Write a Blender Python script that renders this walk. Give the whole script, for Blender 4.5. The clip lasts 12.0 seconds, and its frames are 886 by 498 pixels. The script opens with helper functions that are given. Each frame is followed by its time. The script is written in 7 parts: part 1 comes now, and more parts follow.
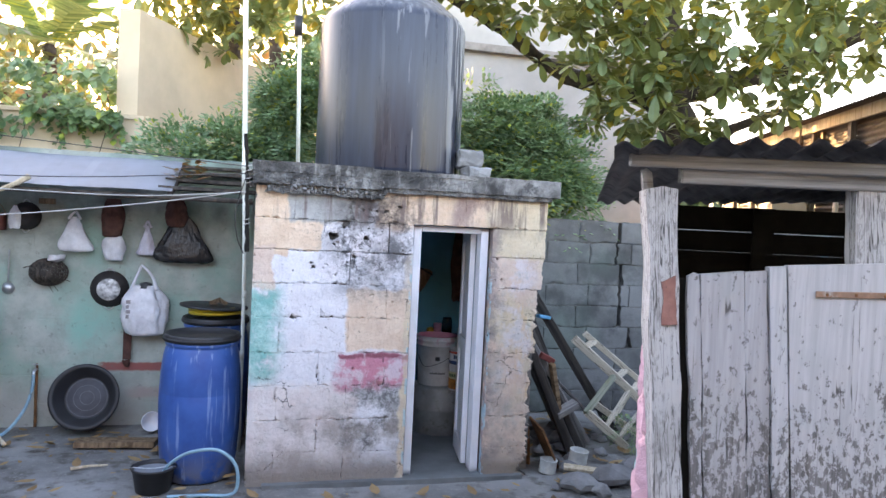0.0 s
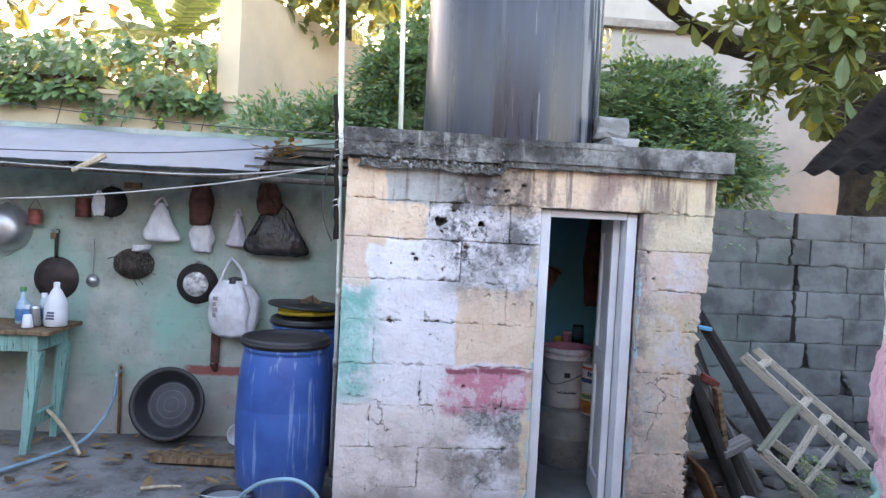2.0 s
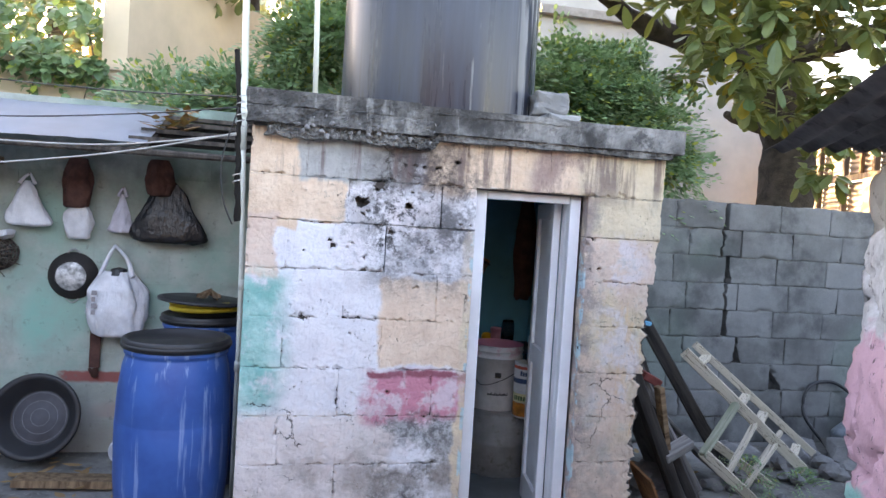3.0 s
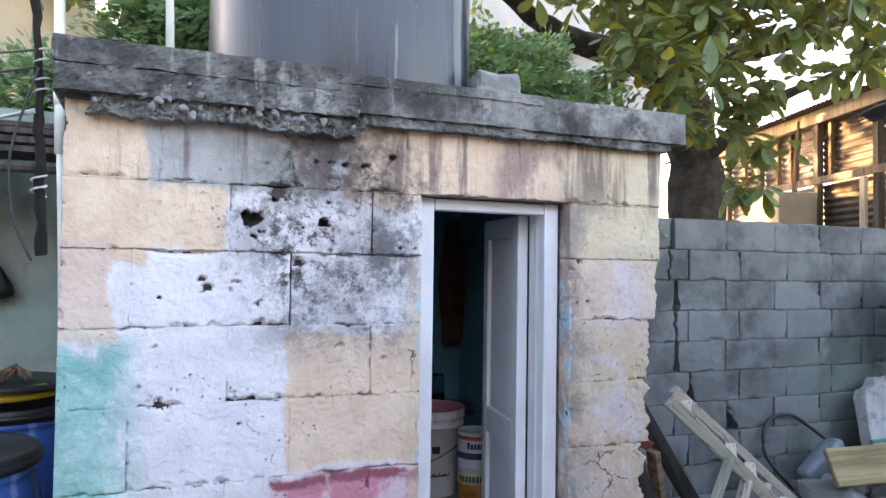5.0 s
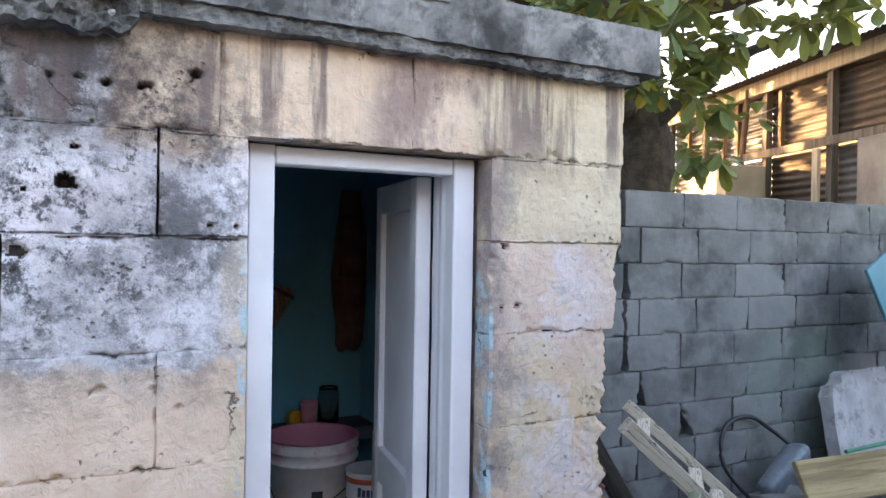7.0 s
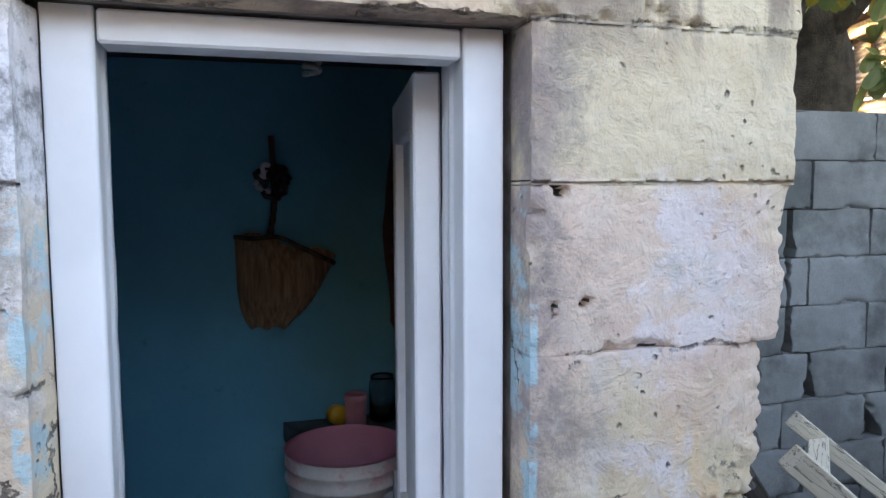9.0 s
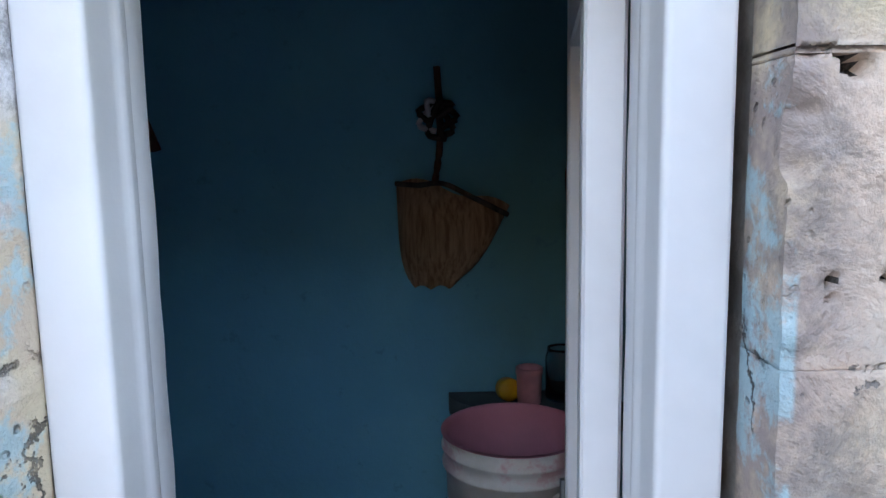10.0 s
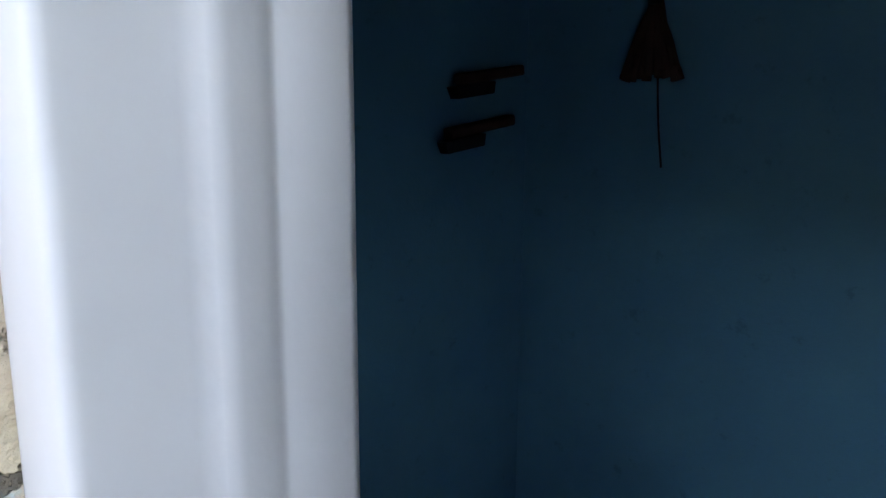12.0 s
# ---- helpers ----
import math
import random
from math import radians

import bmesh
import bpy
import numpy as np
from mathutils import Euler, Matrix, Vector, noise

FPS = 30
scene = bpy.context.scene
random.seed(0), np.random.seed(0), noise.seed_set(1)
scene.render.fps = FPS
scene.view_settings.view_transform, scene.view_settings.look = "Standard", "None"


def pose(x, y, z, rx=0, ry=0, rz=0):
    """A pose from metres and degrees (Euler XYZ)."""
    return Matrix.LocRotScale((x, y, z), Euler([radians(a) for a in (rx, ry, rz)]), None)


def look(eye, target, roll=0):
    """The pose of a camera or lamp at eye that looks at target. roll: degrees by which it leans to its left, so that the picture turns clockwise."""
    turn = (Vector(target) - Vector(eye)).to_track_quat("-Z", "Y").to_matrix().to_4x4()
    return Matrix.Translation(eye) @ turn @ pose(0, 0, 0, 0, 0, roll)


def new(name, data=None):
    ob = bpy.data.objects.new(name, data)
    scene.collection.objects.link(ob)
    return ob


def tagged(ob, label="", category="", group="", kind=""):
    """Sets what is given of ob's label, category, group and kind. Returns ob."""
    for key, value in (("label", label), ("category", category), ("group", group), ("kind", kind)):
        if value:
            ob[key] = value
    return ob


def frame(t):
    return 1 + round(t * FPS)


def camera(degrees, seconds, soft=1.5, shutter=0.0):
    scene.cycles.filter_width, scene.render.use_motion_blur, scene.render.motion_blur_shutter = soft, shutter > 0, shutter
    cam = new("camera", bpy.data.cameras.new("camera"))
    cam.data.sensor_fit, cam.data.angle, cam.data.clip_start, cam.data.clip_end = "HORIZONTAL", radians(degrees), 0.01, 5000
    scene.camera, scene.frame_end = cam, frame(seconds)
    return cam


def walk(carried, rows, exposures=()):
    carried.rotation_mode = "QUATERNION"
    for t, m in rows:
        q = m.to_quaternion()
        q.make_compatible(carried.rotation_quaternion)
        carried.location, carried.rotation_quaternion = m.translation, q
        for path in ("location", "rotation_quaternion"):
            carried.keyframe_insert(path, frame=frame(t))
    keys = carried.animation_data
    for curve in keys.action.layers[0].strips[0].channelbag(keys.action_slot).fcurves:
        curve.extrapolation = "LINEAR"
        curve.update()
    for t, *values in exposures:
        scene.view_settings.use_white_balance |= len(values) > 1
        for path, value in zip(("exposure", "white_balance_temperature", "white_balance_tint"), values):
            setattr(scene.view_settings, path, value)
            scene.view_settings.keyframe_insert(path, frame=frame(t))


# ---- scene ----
cam = camera(63.7, 12.0)
PATH = [
    (0, (0.036, 0.023, 1.558), (0.534, 1.958, 1.495), 2.8),
    (0.5, (0.073, 0.216, 1.562), (0.655, 2.129, 1.563), 2.6),
    (1, (0.057, 0.416, 1.541), (0.535, 2.358, 1.485), 1.7),
    (1.5, (0.14, 0.686, 1.493), (0.373, 2.67, 1.408), 1.0),
    (2, (0.186, 0.867, 1.455), (0.354, 2.859, 1.387), 3.0),
    (2.5, (0.136, 1.101, 1.434), (0.499, 3.067, 1.395), 2.6),
    (3, (0.185, 1.306, 1.398), (0.597, 3.262, 1.33), 3.5),
    (3.2, (0.216, 1.399, 1.401), (0.551, 3.371, 1.358), 3.1),
    (4.8, (0.188, 2.162, 1.312), (0.896, 4.032, 1.363), -0.1),
    (5, (0.206, 2.287, 1.344), (0.964, 4.137, 1.4), 0.8),
    (5.5, (0.267, 2.472, 1.35), (1.114, 4.284, 1.348), 0.3),
    (6, (0.347, 2.671, 1.371), (1.271, 4.44, 1.5), -2.5),
    (6.5, (0.469, 2.823, 1.345), (1.427, 4.579, 1.363), -2.2),
    (7, (0.663, 2.941, 1.374), (1.576, 4.72, 1.363), 0.9),
    (7.2, (0.718, 2.964, 1.366), (1.64, 4.737, 1.293), 0.0),
    (8.8, (1.086, 3.44, 1.381), (1.789, 5.307, 1.233), -0.2),
    (9, (1.123, 3.495, 1.374), (1.674, 5.411, 1.212), -0.3),
    (9.5, (1.182, 3.668, 1.359), (1.461, 5.641, 1.181), 0.1),
    (10, (1.223, 3.794, 1.327), (1.229, 5.775, 1.054), -1.0),
    (10.5, (1.267, 3.894, 1.315), (0.818, 5.822, 1.031), -0.3),
    (11, (1.238, 4.018, 1.287), (0.546, 5.86, 0.928), -0.8),
    (11.3, (1.191, 4.125, 1.281), (0.379, 5.916, 0.919), -1.5),
    (11.5, (1.176, 4.154, 1.279), (0.193, 5.867, 0.961), -0.9),
    (11.6, (1.166, 4.168, 1.275), (0.095, 5.827, 0.961), 0.0),
    (11.8, (1.183, 4.184, 1.272), (-0.049, 5.724, 0.939), -1.5),
    (12, (1.204, 4.214, 1.265), (-0.164, 5.626, 0.897), 0.4),
]
walk(cam, [(t, look(eye, target, roll)) for t, eye, target, roll in PATH],
     [(t, e, k, g) for t, e, k, g in ((0.0, 3.62, 7500, 27), (3.0, 3.6, 7500, 27), (5.0, 3.56, 7450, 26), (7.0, 3.54, 7550, 25), (9.0, 3.55, 7450, 22), (9.5, 3.58, 7400, 22), (10.0, 3.77, 7650, 21), (10.5, 4.1, 7250, 20), (11.0, 4.35, 7200, 17), (11.5, 4.25, 7200, 17), (12.0, 3.92, 8500, 23))])

# ---- sky, sun and exposure ----
world = bpy.data.worlds.new("sky")
scene.world = world
world.use_nodes = True
wn = world.node_tree.nodes
sky = wn.new("ShaderNodeTexSky")
sky.sky_type = "NISHITA"
sky.sun_disc = False
sky.sun_elevation = radians(10)
sky.sun_rotation = radians(-15)
sky.air_density, sky.dust_density, sky.ozone_density = 1.0, 1.6, 1.0
world.node_tree.links.new(sky.outputs[0], wn["Background"].inputs[0])
wn["Background"].inputs[1].default_value = 0.15
sun = new("sun", bpy.data.lights.new("sun", "SUN"))
sun.data.energy, sun.data.angle, sun.data.color = 4.8, radians(0.5), (1.0, 0.70, 0.34)
sun.matrix_world = look((-2.5, 9.4, 1.75), (0, 0, 0))


# ---- small mesh and material helpers ----
def bake(bm, name, mat, smooth=False):
    me = bpy.data.meshes.new(name)
    bm.normal_update()
    bm.to_mesh(me)
    bm.free()
    if mat:
        me.materials.append(mat)
    if smooth:
        me.polygons.foreach_set("use_smooth", [True] * len(me.polygons))
    return me


def part(name, bm, mat, parent=None, label="", smooth=False):
    ob = new(name, bake(bm, name, mat, smooth))
    if parent:
        ob.parent = parent
    if label:
        ob["label"] = label
    return ob


def thing(name, label, category, m=None, group=""):
    ob = new(name)
    ob.empty_display_size = 0.1
    if m is not None:
        ob.matrix_basis = m
    return tagged(ob, label, category, group)


def structure(name, bm, mat, label, category, smooth=False):
    return tagged(part(name, bm, mat, None, "", smooth), label, category, "", "structure")


def box(bm, a, b, m=None, bevel=0.0, seg=1):
    r = bmesh.ops.create_cube(bm, size=1.0)
    vs = r["verts"]
    c = [(a[i] + b[i]) / 2 for i in range(3)]
    s = [abs(b[i] - a[i]) for i in range(3)]
    for v in vs:
        v.co = Vector([v.co[i] * s[i] + c[i] for i in range(3)])
    if bevel:
        es = list({e for v in vs for e in v.link_edges})
        g = bmesh.ops.bevel(bm, geom=es, offset=bevel, segments=seg, profile=0.5, affect="EDGES")
        vs = list({v for f in g["faces"] for v in f.verts} | {v for v in vs if v.is_valid})
    if m is not None:
        bmesh.ops.transform(bm, matrix=m, verts=vs)
    return vs


def boxed(*args, **kw):
    bm = bmesh.new()
    box(bm, *args, **kw)
    return bm


def lathe(bm, prof, seg=32, m=None, caps=True):
    rings = []
    for r, z in prof:
        if r < 1e-5:
            rings.append([bm.verts.new((0, 0, z))])
        else:
            rings.append([bm.verts.new((r * math.cos(2 * math.pi * i / seg), r * math.sin(2 * math.pi * i / seg), z)) for i in range(seg)])
    for p, q in zip(rings, rings[1:]):
        for i in range(seg):
            j = (i + 1) % seg
            if len(p) == 1 and len(q) == 1:
                continue
            if len(p) == 1:
                bm.faces.new((p[0], q[j], q[i]))
            elif len(q) == 1:
                bm.faces.new((p[i], p[j], q[0]))
            else:
                bm.faces.new((p[i], p[j], q[j], q[i]))
    vs = [v for r in rings for v in r]
    if m is not None:
        bmesh.ops.transform(bm, matrix=m, verts=vs)
    bmesh.ops.recalc_face_normals(bm, faces=list({f for v in vs for f in v.link_faces}))
    return vs


def turned(prof, seg=32, m=None):
    bm = bmesh.new()
    lathe(bm, prof, seg, m)
    return bm


def smoothed(pts, n=8):
    """Catmull-Rom through the points."""
    pts = [Vector(p) for p in pts]
    out = []
    for i in range(len(pts) - 1):
        p0, p1, p2, p3 = pts[max(i - 1, 0)], pts[i], pts[i + 1], pts[min(i + 2, len(pts) - 1)]
        for k in range(n):
            t = k / n
            out.append(0.5 * (2 * p1 + (p2 - p0) * t + (2 * p0 - 5 * p1 + 4 * p2 - p3) * t * t + (3 * p1 - p0 - 3 * p2 + p3) * t ** 3))
    return out + [pts[-1]]


def tube(bm, pts, r, seg=8, r_end=None):
    pts = [Vector(p) for p in pts]
    rings = []
    up = Vector((0.13, 0.31, 0.94))
    for i, p in enumerate(pts):
        d = (pts[min(i + 1, len(pts) - 1)] - pts[max(i - 1, 0)]).normalized()
        a = d.cross(up)
        if a.length < 0.05:
            a = d.cross(Vector((1, 0, 0)))
        a.normalize()
        b = d.cross(a)
        t = i / max(len(pts) - 1, 1)
        rr = r if r_end is None else r + (r_end - r) * t
        rings.append([bm.verts.new(p + rr * (a * math.cos(2 * math.pi * k / seg) + b * math.sin(2 * math.pi * k / seg))) for k in range(seg)])
    for p, q in zip(rings, rings[1:]):
        for k in range(seg):
            bm.faces.new((p[k], p[(k + 1) % seg], q[(k + 1) % seg], q[k]))
    bm.faces.new(rings[0][::-1])
    bm.faces.new(rings[-1])
    return [v for r_ in rings for v in r_]


def tubed(pts, r, seg=8, r_end=None, n=0):
    bm = bmesh.new()
    tube(bm, smoothed(pts, n) if n else pts, r, seg, r_end)
    return bm


def rough(bm, amp, scale, seed=0.0, keep=None):
    """Shifts vertices by noise, for worn and broken surfaces."""
    for v in bm.verts:
        if keep and not keep(v.co):
            continue
        p = v.co * scale + Vector((seed, seed * 1.7, seed * 0.3))
        v.co += amp * Vector((noise.noise(p), noise.noise(p + Vector((31, 7, 3))), noise.noise(p + Vector((5, 57, 11)))))
    return bm


def rand_dir(rng, bias=(0, 0, 0), k=0.0):
    v = Vector((rng.gauss(0, 1), rng.gauss(0, 1), rng.gauss(0, 1))) + Vector(bias) * k
    return v.normalized()


class Nodes:
    """A material's node tree, with short ways to write it."""

    def __init__(self, name, rough_=0.8, metal=0.0, spec=None):
        self.mat = bpy.data.materials.new(name)
        self.mat.use_nodes = True
        self.t = self.mat.node_tree
        self.b = self.t.nodes["Principled BSDF"]
        self.b.inputs["Roughness"].default_value = rough_
        self.b.inputs["Metallic"].default_value = metal
        if spec is None and rough_ >= 0.8:
            spec = 0.22
        if spec is not None:
            self.b.inputs["Specular IOR Level"].default_value = spec
        self.g = self.t.nodes.new("ShaderNodeNewGeometry")
        self.o = self.t.nodes.new("ShaderNodeTexCoord")
        self.pos = self.g.outputs["Position"]
        self.obj = self.o.outputs["Object"]
        self.rnd = None

    def put(self, v, sock):
        if hasattr(v, "is_linked"):
            self.t.links.new(v, sock)
        elif isinstance(v, tuple) and len(v) == 3 and sock.type == "RGBA":
            sock.default_value = (*v, 1)
        else:
            sock.default_value = v

    def m(self, op, a, b=0.0, c=0.0):
        n = self.t.nodes.new("ShaderNodeMath")
        n.operation = op
        for v, s in zip((a, b, c), n.inputs):
            self.put(v, s)
        return n.outputs[0]

    def random(self):
        if self.rnd is None:
            self.rnd = self.t.nodes.new("ShaderNodeObjectInfo").outputs["Random"]
        return self.rnd

    def island(self):
        return self.g.outputs["Random Per Island"]

    def xyz(self, v):
        n = self.t.nodes.new("ShaderNodeSeparateXYZ")
        self.put(v, n.inputs[0])
        return n.outputs

    def scaled(self, v, s, off=(0, 0, 0)):
        n = self.t.nodes.new("ShaderNodeMapping")
        self.put(v, n.inputs[0])
        n.inputs["Scale"].default_value = s
        n.inputs["Location"].default_value = off
        return n.outputs[0]

    def noise(self, scale, detail=4, rough_=0.55, v=None, col=False, dist=0.0):
        n = self.t.nodes.new("ShaderNodeTexNoise")
        self.put(self.pos if v is None else v, n.inputs["Vector"])
        n.inputs["Scale"].default_value, n.inputs["Detail"].default_value = scale, detail
        n.inputs["Roughness"].default_value, n.inputs["Distortion"].default_value = rough_, dist
        return n.outputs["Color" if col else 0]

    def vor(self, scale, v=None, feature="F1"):
        n = self.t.nodes.new("ShaderNodeTexVoronoi")
        n.feature = feature
        self.put(self.pos if v is None else v, n.inputs["Vector"])
        n.inputs["Scale"].default_value = scale
        return n.outputs["Distance"]

    def step(self, v, lo, hi, a=0.0, b=1.0):
        n = self.t.nodes.new("ShaderNodeMapRange")
        n.interpolation_type = "SMOOTHSTEP"
        self.put(v, n.inputs[0])
        for k, x in zip((1, 2, 3, 4), (lo, hi, a, b)):
            n.inputs[k].default_value = x
        return n.outputs[0]

    def mix(self, f, a, b, mode="MIX"):
        n = self.t.nodes.new("ShaderNodeMix")
        n.data_type, n.blend_type = "RGBA", mode
        self.put(f, n.inputs[0])
        self.put(a, n.inputs[6])
        self.put(b, n.inputs[7])
        return n.outputs[2]

    def color(self, c):
        self.put(c, self.b.inputs["Base Color"])

    def rough(self, r):
        self.put(r, self.b.inputs["Roughness"])

    def bump(self, h, strength=0.4, dist=0.01):
        n = self.t.nodes.new("ShaderNodeBump")
        n.inputs["Strength"].default_value, n.inputs["Distance"].default_value = strength, dist
        self.put(h, n.inputs["Height"])
        last = self.b.inputs["Normal"]
        if last.is_linked:
            self.t.links.new(last.links[0].from_socket, n.inputs["Normal"])
        self.t.links.new(n.outputs[0], last)


def plain(name, c, rough_=0.6, metal=0.0, var=0.25, scale=9.0, bump=0.15, dist=0.003, local=False, dirt=None, spec=None):
    """Colour with two scales of variation, faint grime and grain."""
    n = Nodes(name, rough_, metal, spec)
    v = n.obj if local else n.pos
    big = n.noise(scale, 4, 0.6, v)
    fine = n.noise(scale * 9, 3, 0.6, v)
    dark = tuple(x * (1 - var) for x in c)
    light = tuple(min(1, x * (1 + 0.5 * var)) for x in c)
    col = n.mix(n.step(big, 0.3, 0.7), dark, light)
    col = n.mix(n.step(fine, 0.35, 0.75, 0, var * 0.6), col, dark)
    if dirt:
        col = n.mix(n.step(n.noise(scale * 2.3, 6, 0.7, v), 0.52, 0.68, 0, 0.8), col, dirt)
    n.color(col)
    n.rough(n.step(big, 0.2, 0.8, max(0.02, rough_ - 0.08), min(1, rough_ + 0.1)))
    n.bump(n.m("ADD", fine, big), bump, dist)
    return n.mat


def block_material(name, low, high, stain, stain_at=(0.5, 0.72), tint=None):
    """Weathered concrete block."""
    n = Nodes(name, 0.92)
    base = n.mix(n.random(), low, high)
    base = n.mix(n.step(n.noise(5, 5, 0.6), 0.35, 0.7, 0, 0.7), base, tuple(x * 1.18 for x in high))
    base = n.mix(n.step(n.noise(2.2, 6, 0.65), *stain_at, 0, 0.85), base, stain)
    if tint:
        base = n.mix(n.step(n.noise(0.9, 3, 0.5), 0.5, 0.68, 0, 0.55), base, tint)
    grit = n.noise(150, 3, 0.7)
    base = n.mix(n.step(grit, 0.3, 0.75, 0, 0.3), base, tuple(x * 0.6 for x in low))
    n.color(base)
    n.bump(n.noise(28, 4, 0.6), 0.35, 0.006)
    n.bump(grit, 0.45, 0.003)
    return n.mat


def hut_paint():
    """Layers of old paint on the hut's blocks: white over peach, with pink, teal, bare cement and black mould."""
    n = Nodes("hut_paint", 0.85)
    wob = n.noise(5.5, 5, 0.62, col=True)
    wx, wy, wz = n.xyz(wob)
    x0, y0, z0 = n.xyz(n.pos)
    x = n.m("ADD", x0, n.m("MULTIPLY", n.m("SUBTRACT", wx, 0.5), 0.13))
    z = n.m("ADD", z0, n.m("MULTIPLY", n.m("SUBTRACT", wz, 0.5), 0.13))
    fine = n.noise(38, 5, 0.7)
    mid = n.noise(11, 5, 0.65)
    streak = n.noise(1.0, 5, 0.6, n.scaled(n.pos, (22, 22, 1.6)))

    def area(xa, xb, za, zb, soft=0.02, k=1.0):
        f = n.m("MULTIPLY", n.step(x, xa - soft, xa + soft), n.step(x, xb - soft, xb + soft, 1, 0))
        f = n.m("MULTIPLY", f, n.m("MULTIPLY", n.step(z, za - soft, za + soft), n.step(z, zb - soft, zb + soft, 1, 0)))
        return n.m("MULTIPLY", f, k) if k != 1 else f

    peach = n.mix(n.step(mid, 0.3, 0.7), (0.70, 0.515, 0.375), (0.80, 0.625, 0.48))
    white = n.mix(n.step(mid, 0.25, 0.75), (0.69, 0.67, 0.70), (0.80, 0.785, 0.81))
    white = n.mix(n.step(n.noise(3.1, 3), 0.5, 0.75, 0, 0.5), white, (0.74, 0.60, 0.60))
    pink_w = n.mix(n.step(mid, 0.3, 0.7), (0.66, 0.49, 0.40), (0.74, 0.59, 0.49))
    cement = n.mix(n.step(mid, 0.3, 0.7), (0.30, 0.30, 0.295), (0.46, 0.46, 0.45))
    yellow = n.mix(n.step(mid, 0.3, 0.7), (0.60, 0.48, 0.33), (0.71, 0.59, 0.43))
    col = white
    col = n.mix(area(-0.2, 0.62, -0.2, 0.60, 0.03), col, n.mix(0.4, white, pink_w))
    # peach at the upper left, along the lintel and beside the door
    col = n.mix(area(-0.2, 0.40, 1.385, 1.9, 0.008), col, peach)
    col = n.mix(area(-0.2, 0.20, 1.33, 1.42, 0.008), col, peach)
    col = n.mix(area(-0.2, 0.12, 1.15, 1.4, 0.01), col, pink_w)
    col = n.mix(area(0.55, 0.97, 0.80, 1.17, 0.012), col, n.mix(0.35, peach, pink_w))
    col = n.mix(area(0.70, 1.9, 1.54, 1.9, 0.02), col, peach)
    col = n.mix(area(1.38, 1.9, 1.35, 1.9, 0.02), col, yellow)
    col = n.mix(area(1.38, 1.9, -0.1, 1.38, 0.02), col, n.mix(n.step(n.noise(3.6, 4), 0.32, 0.54), yellow, pink_w))
    col = n.mix(n.m("MULTIPLY", area(1.5, 1.72, 0.5, 1.4, 0.06), n.step(n.noise(5, 6, 0.7), 0.48, 0.58, 0, 0.7)), col, (0.72, 0.66, 0.68))
    col = n.mix(n.m("MULTIPLY", area(1.4, 1.9, 0.2, 1.36, 0.1), n.step(mid, 0.52, 0.66, 0, 0.35)), col, cement)
    # bare cement under the roof
    col = n.mix(area(0.20, 0.66, 1.545, 1.9, 0.012), col, cement)
    # pink and teal
    col = n.mix(n.m("MULTIPLY", area(0.50, 1.0, 0.56, 0.775, 0.03), n.step(mid, 0.38, 0.52, 0.35, 0.95)), col, (0.60, 0.22, 0.29))
    col = n.mix(n.m("MULTIPLY", area(0.50, 1.0, 0.745, 0.775, 0.008), n.step(mid, 0.4, 0.5, 0.4, 1)), col, (0.30, 0.10, 0.13))
    col = n.mix(n.m("MULTIPLY", area(-0.1, 0.165, 0.62, 1.16, 0.06), n.step(n.noise(9, 5, 0.6), 0.30, 0.50, 0, 0.95)), col, n.mix(n.step(mid, 0.4, 0.7), (0.16, 0.44, 0.40), (0.36, 0.62, 0.57)))
    # lower right of the white field: grey and worn
    col = n.mix(n.m("MULTIPLY", area(0.53, 1.0, 0.2, 0.60, 0.05), n.step(n.noise(5.2, 8, 0.74), 0.42, 0.56, 0, 0.9)), col, n.mix(n.step(fine, 0.42, 0.6), (0.13, 0.13, 0.13), cement))
    col = n.mix(area(-0.1, 2.0, -0.1, 0.14, 0.09, 0.85), col, (0.20, 0.165, 0.14))
    col = n.mix(n.m("MULTIPLY", area(-0.1, 2.0, -0.1, 0.45, 0.16), n.step(n.noise(4.3, 6, 0.65), 0.42, 0.66, 0, 0.75)), col, (0.30, 0.25, 0.22))
    # black mould that runs down from the slab
    haze = n.m("MULTIPLY", area(0.56, 0.90, 1.14, 1.50, 0.12), n.step(n.noise(6.5, 9, 0.76), 0.38, 0.62, 0.08, 0.75))
    col = n.mix(haze, col, (0.21, 0.21, 0.215))
    mould = n.m("MULTIPLY", area(0.44, 1.00, 1.14, 1.68, 0.13), n.step(n.noise(4.2, 14, 0.84), 0.45, 0.56))
    col = n.mix(n.m("MULTIPLY", mould, 0.75), col, (0.06, 0.06, 0.063))
    mould = n.m("MULTIPLY", area(0.42, 0.90, 1.20, 1.70, 0.14), n.step(n.noise(11.0, 12, 0.86), 0.525, 0.59))
    col = n.mix(n.m("MULTIPLY", mould, 0.9), col, (0.03, 0.03, 0.032))
    mould = n.m("MULTIPLY", area(0.5, 0.86, 1.53, 1.9, 0.06), n.step(n.noise(8.5, 7, 0.74), 0.33, 0.56, 0.15, 0.92))
    col = n.mix(mould, col, (0.075, 0.06, 0.06))
    run = n.m("MULTIPLY", area(-0.1, 2.0, 1.56, 1.9, 0.06), n.step(streak, 0.49, 0.64, 0, 0.8))
    col = n.mix(run, col, (0.16, 0.115, 0.11))
    run = n.m("MULTIPLY", area(1.16, 1.47, 1.45, 1.9, 0.05), n.step(n.noise(6, 7, 0.68, n.scaled(n.pos, (1.6, 1, 0.7))), 0.38, 0.60, 0.1, 0.8))
